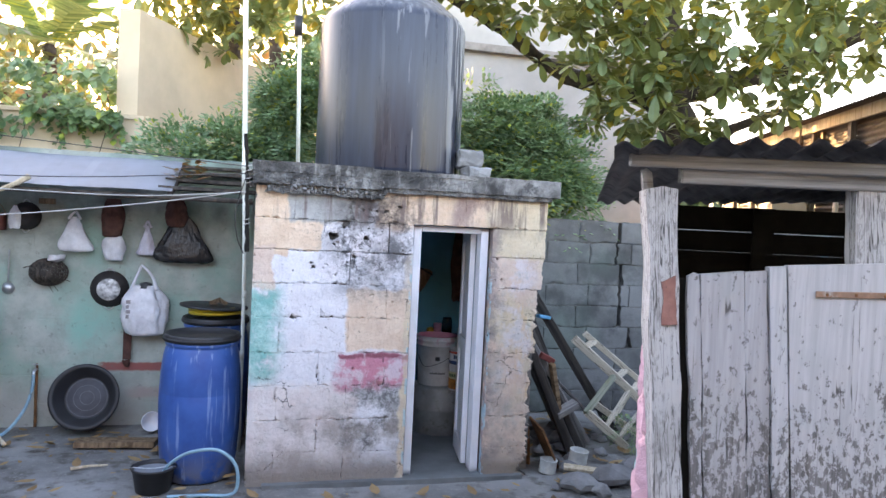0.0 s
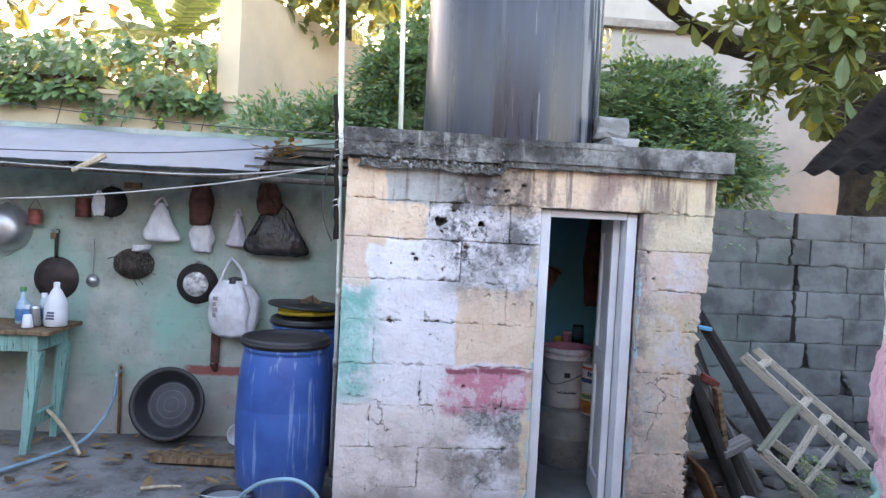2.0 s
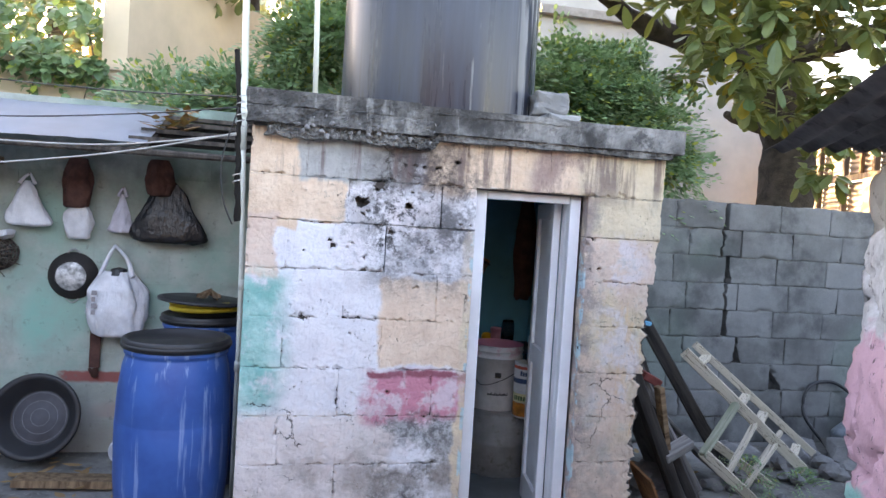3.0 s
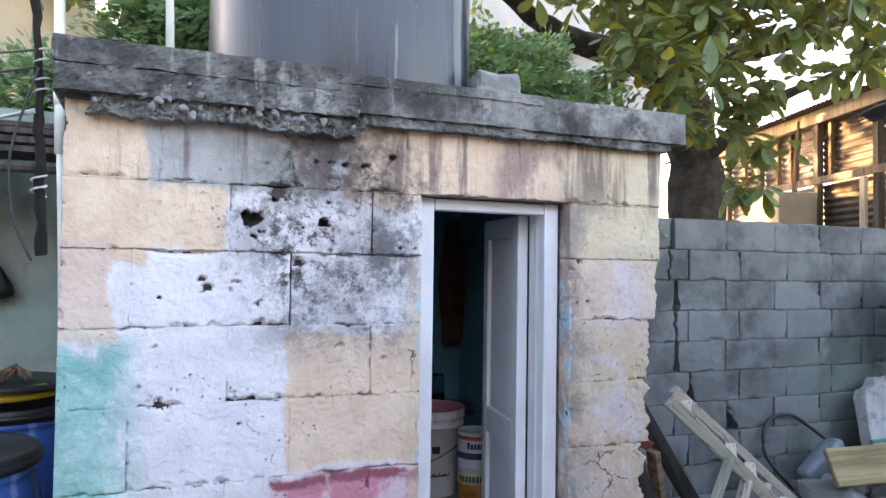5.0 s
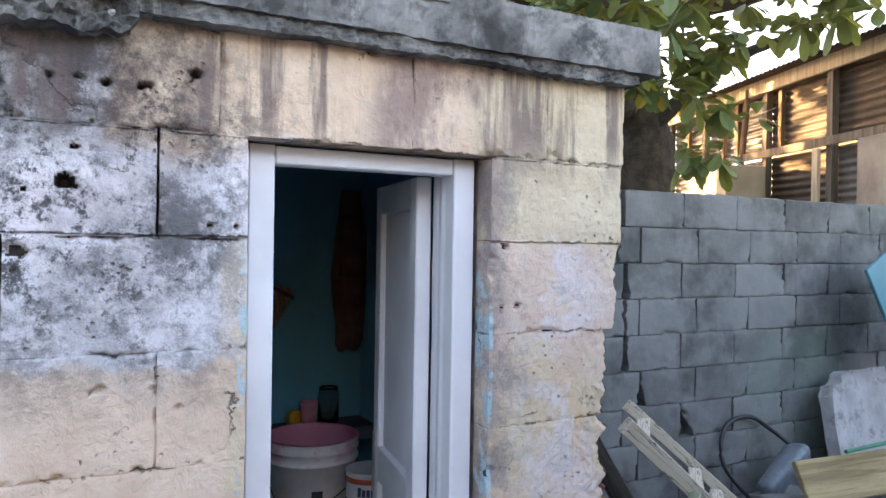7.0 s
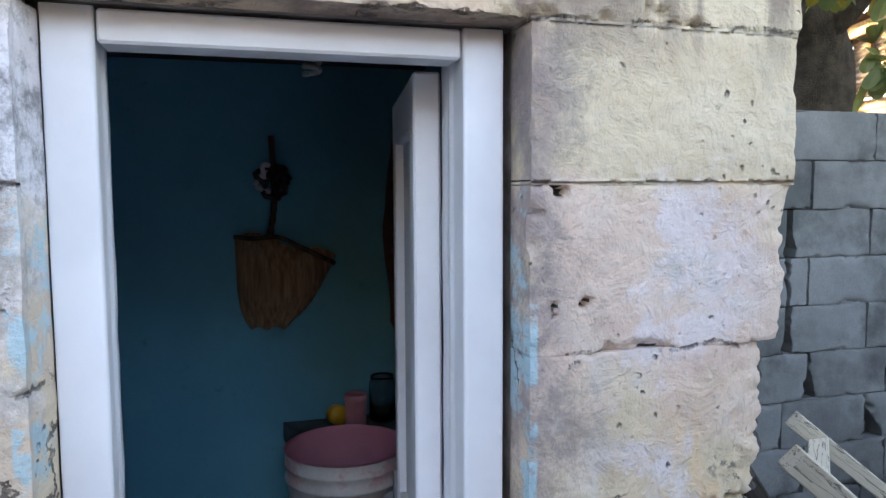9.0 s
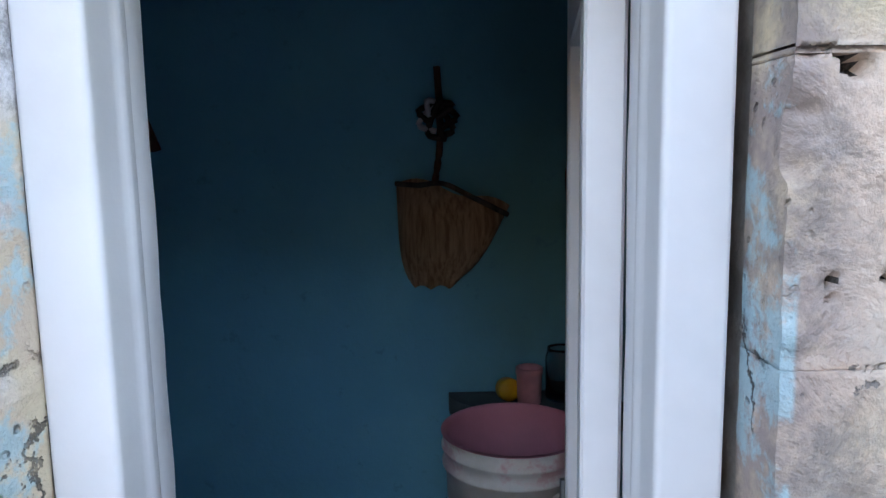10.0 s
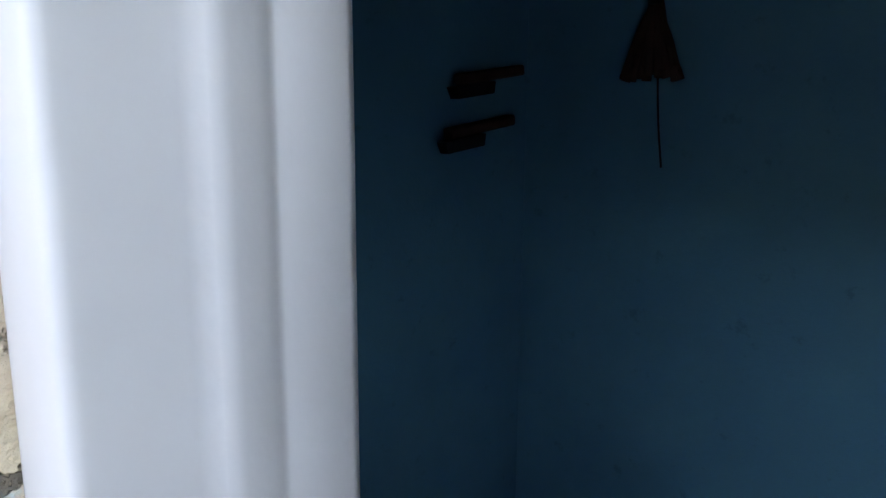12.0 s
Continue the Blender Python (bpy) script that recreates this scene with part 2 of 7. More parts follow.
    col = n.mix(run, col, (0.25, 0.165, 0.16))
    run = n.m("MULTIPLY", area(1.40, 1.47, 0.1, 1.6, 0.03), n.step(mid, 0.38, 0.6, 0, 0.75))
    col = n.mix(run, col, (0.26, 0.20, 0.21))
    spots = n.m("MULTIPLY", n.step(n.noise(2.6, 3), 0.5, 0.66), n.step(fine, 0.6, 0.72, 0, 0.75))
    col = n.mix(spots, col, (0.11, 0.10, 0.10))
    # grey-green damp on the pillar beside the door, and washed orange
    damp = n.m("MULTIPLY", area(1.40, 1.52, 0.1, 1.56, 0.05), n.step(n.noise(9, 9, 0.8), 0.43, 0.62, 0.0, 0.65))
    col = n.mix(damp, col, (0.19, 0.175, 0.175))
    damp = n.m("MULTIPLY", area(1.45, 1.9, 0.3, 1.55, 0.05), n.step(n.noise(3.7, 8, 0.7, n.scaled(n.pos, (1.4, 1.0, 0.8))), 0.52, 0.64, 0, 0.5))
    col = n.mix(damp, col, (0.34, 0.335, 0.29))
    damp = n.m("MULTIPLY", area(1.60, 1.9, 0.5, 1.38, 0.05), n.step(n.noise(5.1, 6, 0.7, n.scaled(n.pos, (1.8, 1.0, 0.7))), 0.55, 0.62, 0, 0.6))
    col = n.mix(damp, col, (0.72, 0.50, 0.30))
    # chips that bare the cement
    chip = n.m("MULTIPLY", n.step(n.noise(16, 6, 0.7), 0.67, 0.70), 0.85)
    col = n.mix(chip, col, (0.20, 0.18, 0.17))
    # pale blue and cement edge along the door frame
    beside = n.m("MULTIPLY", n.m("MULTIPLY", n.step(x, 0.885, 0.905), n.step(x0, 0.96, 0.97, 1, 0)), n.step(z, 1.34, 1.38, 1, 0))
    col = n.mix(n.m("MULTIPLY", beside, n.step(n.noise(6, 5, 0.65), 0.36, 0.5, 0.35, 0.95)), col, n.mix(n.step(mid, 0.35, 0.65), (0.62, 0.49, 0.38), yellow))
    strip = n.m("MULTIPLY", n.step(x0, 0.915, 0.919), n.step(x0, 0.945, 0.950, 1, 0))
    strip = n.m("ADD", strip, n.m("MULTIPLY", n.step(x0, 1.430, 1.433), n.step(x0, 1.440, 1.444, 1, 0)))
    edge = n.m("MULTIPLY", n.m("MULTIPLY", strip, n.step(z0, 1.36, 1.44, 1, 0)), n.step(n.noise(9.5, 6, 0.65), 0.50, 0.57, 0.0, 0.75))
    col = n.mix(edge, col, (0.36, 0.58, 0.66))
    # pits and broken seams where the courses meet
    pit = n.m("MULTIPLY", n.step(n.vor(60, n.mix(0.05, n.pos, wob)), 0.10, 0.24, 1, 0), n.step(n.noise(7.5, 5, 0.65), 0.57, 0.64))
    col = n.mix(n.m("MULTIPLY", pit, 0.6), col, (0.16, 0.135, 0.12))
    zs = n.m("ADD", z0, n.m("MULTIPLY", n.m("SUBTRACT", n.noise(13, 7, 0.74), 0.5), 0.042))
    seam = None
    for k, zj in enumerate((0.39, 0.59, 0.785, 0.99, 1.187, 1.38, 1.562)):
        f = n.m("MULTIPLY", n.step(n.m("ABSOLUTE", n.m("SUBTRACT", zs, zj)), 0.0006, 0.0034, 1, 0), n.step(n.noise(8.5, 6, 0.7, n.scaled(n.pos, (1, 1, 0.3), (k * 3.1, 0, k * 7.7))), 0.53, 0.60))
        seam = f if seam is None else n.m("MAXIMUM", seam, f)
    col = n.mix(n.m("MULTIPLY", seam, 0.75), col, (0.10, 0.08, 0.075))
    # faint brush marks and grime over the coats
    col = n.mix(n.step(n.noise(1, 5, 0.65, n.scaled(n.pos, (9, 9, 40))), 0.52, 0.72, 0, 0.12), col, (0.42, 0.37, 0.36))
    col = n.mix(n.step(n.noise(70, 4, 0.75), 0.58, 0.72, 0, 0.20), col, (0.24, 0.21, 0.20))
    # hair cracks, here and there
    crack = n.vor(4.3, n.scaled(n.mix(0.12, n.pos, n.noise(7, 6, 0.7, col=True)), (1, 1, 1.25)), "DISTANCE_TO_EDGE")
    crack = n.m("MULTIPLY", n.step(crack, 0.004, 0.011, 1, 0), n.step(n.noise(2.9, 5, 0.6), 0.56, 0.62))
    col = n.mix(n.m("MULTIPLY", crack, 0.85), col, (0.07, 0.06, 0.055))
    n.color(col)
    n.bump(n.m("MULTIPLY", crack, -1.0), 0.8, 0.006)
    n.bump(n.noise(9, 6, 0.65), 0.4, 0.012)
    n.bump(n.noise(38, 6, 0.72), 0.65, 0.007)
    n.bump(n.noise(190, 2, 0.6), 0.3, 0.002)
    n.bump(n.m("MULTIPLY", chip, -1.0), 0.6, 0.004)
    n.bump(n.m("MULTIPLY", n.m("MAXIMUM", pit, seam), -1.0), 0.9, 0.008)
    n.bump(n.noise(17, 5, 0.7, dist=0.6), 0.5, 0.014)
    return n.mat


def slab_material():
    n = Nodes("slab_concrete", 0.95)
    s = n.noise(1, 6, 0.62, n.scaled(n.pos, (16, 16, 3.0)))
    big = n.noise(4.5, 6, 0.66)
    col = n.mix(n.step(big, 0.35, 0.68), (0.055, 0.054, 0.053), (0.265, 0.26, 0.25))
    col = n.mix(n.step(s, 0.54, 0.64, 0, 0.7), col, (0.32, 0.315, 0.30))
    col = n.mix(n.step(n.noise(13, 6, 0.7), 0.5, 0.66, 0, 0.8), col, (0.05, 0.05, 0.052))
    n.color(col)
    n.bump(n.noise(26, 8, 0.72), 0.35, 0.006)
    n.bump(n.noise(120, 3, 0.7), 0.5, 0.004)
    return n.mat


def ground_material():
    n = Nodes("yard_earth", 0.95)
    big = n.noise(1.3, 6, 0.6)
    col = n.mix(n.step(big, 0.35, 0.65), (0.15, 0.145, 0.138), (0.29, 0.285, 0.275))
    col = n.mix(n.step(n.noise(6, 5, 0.65), 0.5, 0.66, 0, 0.7), col, (0.09, 0.078, 0.066))
    col = n.mix(n.step(n.noise(40, 4, 0.7), 0.55, 0.7, 0, 0.6), col, (0.36, 0.34, 0.31))
    n.color(col)
    n.bump(n.noise(14, 6, 0.65), 0.6, 0.02)
    n.bump(n.noise(110, 3, 0.7), 0.5, 0.005)
    return n.mat


def mural_material():
    """Back wall of the yard: washed-out green paint, a brick-red band, grime and painted shade at the top."""
    n = Nodes("washed_green_paint", 0.9)
    x, y, z = n.xyz(n.pos)
    mid, big = n.noise(7, 5, 0.62), n.noise(1.9, 5, 0.6)
    col = n.mix(n.step(mid, 0.3, 0.7), (0.30, 0.33, 0.29), (0.44, 0.46, 0.41))
    col = n.mix(n.step(big, 0.42, 0.64, 0, 0.75), col, (0.26, 0.42, 0.35))
    near = n.m("SUBTRACT", 1.0, n.m("ADD", n.m("ABSOLUTE", n.m("MULTIPLY", n.m("ADD", x, 1.15), 3.4)), n.m("ABSOLUTE", n.m("MULTIPLY", n.m("SUBTRACT", z, 0.72), 3.6))))
    col = n.mix(n.m("MULTIPLY", n.step(near, -0.2, 0.7), n.step(mid, 0.35, 0.62, 0.2, 0.85)), col, (0.22, 0.46, 0.38))
    bx = n.m("ADD", x, n.m("MULTIPLY", n.m("SUBTRACT", mid, 0.5), 0.2))
    bz = n.m("ADD", z, n.m("MULTIPLY", n.m("SUBTRACT", mid, 0.5), 0.06))
    band = n.m("MULTIPLY", n.m("MULTIPLY", n.step(bz, 0.38, 0.40), n.step(bz, 0.445, 0.46, 1, 0)), n.step(bx, -1.08, -1.04))
    col = n.mix(n.m("MULTIPLY", band, 0.9), col, (0.30, 0.075, 0.065))
    band = n.m("MULTIPLY", n.m("MULTIPLY", n.step(bz, 0.18, 0.21), n.step(bz, 0.25, 0.29, 1, 0)), n.step(bx, -0.9, -0.75, 0, 0.6))
    col = n.mix(band, col, (0.40, 0.22, 0.19))
    col = n.mix(n.m("MULTIPLY", n.step(bz, 0.15, 0.42, 1, 0), 0.55), col, (0.40, 0.37, 0.34))
    # patchy darkening painted in for the shade below the lean-to roof
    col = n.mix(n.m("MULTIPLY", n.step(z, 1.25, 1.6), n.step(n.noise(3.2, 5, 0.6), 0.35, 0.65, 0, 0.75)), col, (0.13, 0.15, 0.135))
    col = n.mix(n.step(n.noise(20, 5, 0.7), 0.58, 0.7, 0, 0.5), col, (0.16, 0.16, 0.15))
    n.color(col)
    n.bump(n.noise(25, 5, 0.65), 0.4, 0.006)
    return n.mat


def weathered_wood(name, pale, dark, paint=None, along=(30, 30, 1.4), amount=0.5, flake_=34, low_flecks=False):
    """Grey grain along the board, cracks, and the rest of an old coat of paint."""
    n = Nodes(name, 0.88)
    g = n.noise(1, 6, 0.65, n.scaled(n.obj, along), dist=0.4)
    f = n.noise(1, 4, 0.6, n.scaled(n.obj, tuple(a * 4 for a in along)))
    col = n.mix(n.step(g, 0.32, 0.68), dark, pale)
    col = n.mix(n.step(f, 0.5, 0.75, 0, 0.5), col, tuple(0.5 * a for a in dark))
    if paint:
        flake = n.m("ADD", n.m("MULTIPLY", n.noise(1, 9, 0.78, n.scaled(n.pos, (flake_ * 2.2, flake_ * 2.2, flake_ * 0.8))), 0.6), n.m("MULTIPLY", g, 0.4))
        col = n.mix(n.step(flake, amount, amount + 0.014, 1, 0), col, paint)
        col = n.mix(n.step(n.noise(1, 8, 0.75, n.scaled(n.obj, tuple(a * 2 for a in along)), dist=0.6), 0.60, 0.63, 0, 0.9), col, tuple(0.3 * c for c in dark))
        line = n.noise(1, 3, 0.5, n.scaled(n.obj, tuple(a * 1.7 for a in along)), dist=0.3)
        col = n.mix(n.step(n.m("ABSOLUTE", n.m("SUBTRACT", line, 0.5)), 0.004, 0.014, 0.85, 0), col, tuple(0.3 * c for c in dark))
        if low_flecks:
            reach = n.m("ADD", n.noise(1, 8, 0.8, n.scaled(n.pos, (60, 60, 34))), n.step(n.xyz(n.pos)[2], 0.35, 1.25, 0.075, -0.06))
            col = n.mix(n.step(reach, 0.525, 0.545, 0, 0.92), col, tuple(0.5 * c for c in dark))
    col = n.mix(n.step(n.noise(3, 4, 0.6), 0.5, 0.75, 0, 0.4), col, dark)
    n.color(col)
    n.bump(g, 0.5, 0.006)
    n.bump(f, 0.4, 0.002)
    return n.mat


def flaky_board(name, amount, pale=(0.42, 0.41, 0.415)):
    """Old whitewash on a grey board: faint grain, flaked spots that grow towards the foot, a few long splits."""
    n = Nodes(name, 0.88)
    g = n.noise(1, 5, 0.6, n.scaled(n.pos, (70, 70, 3.0)), dist=0.3)
    big = n.noise(4, 4, 0.6)
    col = n.mix(n.step(g, 0.3, 0.7), tuple(0.80 * c for c in pale), pale)
    col = n.mix(n.step(big, 0.45, 0.7, 0, 0.5), col, (0.34, 0.365, 0.36))
    z = n.xyz(n.pos)[2]
    low = n.step(z, 0.60, 1.40, 0.115, -0.025)
    flake = n.m("ADD", n.m("MULTIPLY", n.noise(1, 8, 0.74, n.scaled(n.pos, (52, 52, 30))), 0.8), n.m("MULTIPLY", big, 0.2))
    f = n.step(n.m("ADD", flake, low), amount + 0.05, amount + 0.07, 0, 0.9)
    col = n.mix(f, col, n.mix(n.step(g, 0.35, 0.65), (0.10, 0.095, 0.09), (0.20, 0.19, 0.185)))
    line = n.noise(1, 2, 0.5, n.scaled(n.pos, (20, 20, 0.9)), dist=0.2)
    split = n.m("MULTIPLY", n.step(n.m("ABSOLUTE", n.m("SUBTRACT", line, 0.5)), 0.003, 0.008, 1, 0), n.step(n.noise(6, 3), 0.5, 0.6))
    col = n.mix(n.m("MULTIPLY", split, 0.85), col, (0.06, 0.055, 0.05))
    n.color(col)
    n.bump(g, 0.35, 0.004)
    n.bump(n.m("MULTIPLY", n.m("ADD", f, split), -1.0), 0.5, 0.004)
    return n.mat


def leaf_material(name, a, b, old=None, trans=0.35, rough_=0.45, glow=(0.55, 0.50, 0.06)):
    n = Nodes(name, rough_)
    r = n.island()
    col = n.mix(r, a, b)
    if old:
        col = n.mix(n.step(n.m("FRACT", n.m("MULTIPLY", r, 7.3)), 0.90, 0.93), col, old)
    col = n.mix(n.step(n.noise(14, 3), 0.35, 0.7, 0, 0.35), col, tuple(0.6 * c for c in a))
    n.color(col)
    t = n.t.nodes.new("ShaderNodeBsdfTranslucent")
    n.t.links.new(n.mix(0.5, col, glow), t.inputs[0])
    mx = n.t.nodes.new("ShaderNodeMixShader")
    mx.inputs[0].default_value = trans
    out = n.t.nodes["Material Output"]
    n.t.links.new(n.b.outputs[0], mx.inputs[1])
    n.t.links.new(t.outputs[0], mx.inputs[2])
    n.t.links.new(mx.outputs[0], out.inputs[0])
    return n.mat


def interior_paint():
    n = Nodes("blue_wall_paint", 0.75)
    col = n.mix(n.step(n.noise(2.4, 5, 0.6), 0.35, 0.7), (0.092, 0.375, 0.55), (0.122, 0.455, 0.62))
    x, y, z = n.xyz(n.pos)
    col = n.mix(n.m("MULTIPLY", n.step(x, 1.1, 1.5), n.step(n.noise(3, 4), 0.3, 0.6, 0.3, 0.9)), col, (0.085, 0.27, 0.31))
    col = n.mix(n.step(n.noise(17, 5, 0.7), 0.6, 0.72, 0, 0.35), col, (0.04, 0.14, 0.25))
    n.color(col)
    n.bump(n.noise(12, 5, 0.6), 0.3, 0.008)
    n.bump(n.noise(120, 2, 0.6), 0.3, 0.002)
    return n.mat


M_HUT = hut_paint()
M_MORTAR = plain("mortar", (0.30, 0.27, 0.25), 0.95, var=0.4, scale=16, bump=0.6, dist=0.006)
M_MORTAR_GREY = plain("grey_mortar", (0.19, 0.19, 0.185), 0.95, var=0.4, scale=14, bump=0.6, dist=0.006)
M_SLAB = slab_material()
M_GROUND = ground_material()
M_MURAL = mural_material()
M_BLOCK = block_material("grey_block", (0.105, 0.107, 0.105), (0.185, 0.187, 0.185), (0.065, 0.066, 0.065), (0.50, 0.68), tint=(0.17, 0.235, 0.20))
M_BLUE = interior_paint()
M_WHITE = plain("white_gloss_paint", (0.75, 0.75, 0.78), 0.45, var=0.10, scale=5, bump=0.2, dist=0.002, dirt=None)
M_CREAM = plain("cream_render", (0.66, 0.53, 0.38), 0.9, var=0.14, scale=1.6, bump=0.3, dist=0.006)
M_CREAM2 = plain("pale_render", (0.50, 0.465, 0.43), 0.9, var=0.18, scale=1.2, bump=0.3, dist=0.006)
M_WOOD_BEAM = weathered_wood("grey_beam_wood", (0.40, 0.395, 0.385), (0.17, 0.168, 0.165), along=(1.2, 30, 30))
M_WOOD_NEW = weathered_wood("pale_wood", (0.66, 0.56, 0.42), (0.42, 0.33, 0.22))
M_WOOD_DARK = weathered_wood("dark_wood", (0.12, 0.10, 0.085), (0.035, 0.03, 0.028))
M_WOOD_BROWN = weathered_wood("brown_wood", (0.30, 0.20, 0.12), (0.12, 0.075, 0.045))
M_WOOD_TEAL = weathered_wood("teal_painted_wood", (0.35, 0.30, 0.24), (0.15, 0.13, 0.11), (0.24, 0.48, 0.42), amount=0.60)
M_TIN = plain("white_roof_tin", (0.40, 0.43, 0.48), 0.6, 0.1, var=0.14, scale=3, bump=0.08)
M_TIN_DARK = plain("dark_roof_sheet", (0.15, 0.142, 0.14), 0.85, 0.1, var=0.45, scale=5, bump=0.4, dist=0.004, dirt=(0.045, 0.04, 0.038))
M_RUST = plain("rusty_iron", (0.28, 0.13, 0.06), 0.9, 0.2, var=0.5, scale=14, bump=0.5, dirt=(0.10, 0.05, 0.03))
M_BLACK = plain("black_plastic", (0.02, 0.02, 0.022), 0.45, var=0.3, scale=8, bump=0.1)
M_RUST_PALE = plain("painted_rusty_iron", (0.36, 0.22, 0.15), 0.85, 0.1, var=0.4, scale=16, bump=0.4, dirt=(0.42, 0.38, 0.34))
M_PVC = plain("white_pvc", (0.74, 0.76, 0.68), 0.4, var=0.15, scale=5, bump=0.05)
M_DARKVOID = plain("dark_wood_and_shade", (0.02, 0.018, 0.016), 0.95, var=0.4, scale=6, bump=0.4)
M_BARK = plain("bark", (0.085, 0.07, 0.058), 0.95, var=0.5, scale=9, bump=0.9, dist=0.02)
M_LEAF = leaf_material("almond_leaf", (0.055, 0.11, 0.04), (0.23, 0.30, 0.15), (0.40, 0.30, 0.04), 0.34)
M_FERN = leaf_material("feathery_leaf", (0.10, 0.21, 0.10), (0.38, 0.52, 0.32), (0.46, 0.48, 0.08), 0.38, 0.45, (0.22, 0.36, 0.08))
M_VINE = leaf_material("vine_leaf", (0.06, 0.13, 0.05), (0.26, 0.38, 0.18), (0.34, 0.40, 0.06), 0.25, 0.4, (0.25, 0.40, 0.07))
M_RUBBLE = plain("rubble_stone", (0.24, 0.235, 0.235), 0.95, var=0.35, scale=5, bump=0.6, dist=0.01)

# ---- ground ----
def ground_sheet():
    near = [i * 0.16 - 4 for i in range(0, 66)]
    xs = [-400, -120, -40, -15, -7] + near + [9, 15, 40, 120, 400]
    bm = bmesh.new()
    rows = []
    for y in xs:
        rows.append([])
        for x in xs:
            z = 0.0
            if -4 <= x <= 6.5 and -4 <= y <= 6.5:
                z = 0.014 * noise.noise(Vector((x * 1.7, y * 1.7, 0.3))) + 0.006 * noise.noise(Vector((x * 6, y * 6, 2.3))) - 0.006
            rows[-1].append(bm.verts.new((x, y, z)))
    for a, b in zip(rows, rows[1:]):
        for i in range(len(xs) - 1):
            bm.faces.new((a[i], a[i + 1], b[i + 1], b[i]))
    return structure("ground", bm, M_GROUND, "grey-brown trodden earth yard littered with leaves", "ground", True)


ground_sheet()

# ---- hut shell ----
HX0, HX1, HY, HTOP = 0.0, 1.79, 4.222, 1.745
DX0, DX1, DTOP = 0.930, 1.435, 1.55
bm = bmesh.new()
box(bm, (0.012, HY + 0.055, 0), (DX0, 4.345, HTOP))
box(bm, (DX1, HY + 0.055, 0), (1.68, 4.345, HTOP))
box(bm, (DX0, HY + 0.055, DTOP + 0.01), (DX1, 4.345, HTOP))
wall_hut = structure("wall_hut_front", bm, M_MORTAR, "peeling white and peach painted block wall with a doorway", "wall")
structure("wall_hut_west", boxed((0.012, 4.345, 0), (0.10, 5.6, HTOP)), M_MORTAR, "bare block side wall of the small hut", "wall")
structure("wall_hut_east", boxed((1.69, 4.345, 0), (1.78, 5.70, HTOP)), M_MORTAR, "bare block side wall of the small hut", "wall")
bm = bmesh.new()
box(bm, (0.10, 4.345, 0.02), (DX0, 4.352, HTOP - 0.004))
box(bm, (DX1, 4.345, 0.02), (1.69, 4.352, HTOP - 0.004))
box(bm, (DX0, 4.345, DTOP + 0.01), (DX1, 4.352, HTOP - 0.004))
box(bm, (0.10, 4.352, 0.02), (0.112, 5.63, HTOP - 0.004))
box(bm, (1.678, 4.352, 0.02), (1.69, 5.63, HTOP - 0.004))
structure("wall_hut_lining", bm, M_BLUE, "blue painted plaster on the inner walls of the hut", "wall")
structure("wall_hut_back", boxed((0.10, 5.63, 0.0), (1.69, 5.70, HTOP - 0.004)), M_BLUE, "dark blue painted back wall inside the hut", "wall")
# ceiling colour set dark to cut bounce and deepen the hut's inner shade
structure("ceiling", boxed((0.012, 4.2, HTOP), (1.78, 5.72, HTOP + 0.02)), plain("darkened_cement", (0.10, 0.10, 0.10), 0.95), "bare cement ceiling under the roof slab", "ceiling")
structure("floor", boxed((0.10, 4.18, -0.05), (1.69, 5.63, 0.022)), plain("floor_cement", (0.17, 0.18, 0.18), 0.7, var=0.3, scale=4, bump=0.3), "grey cement floor and threshold of the hut", "floor")


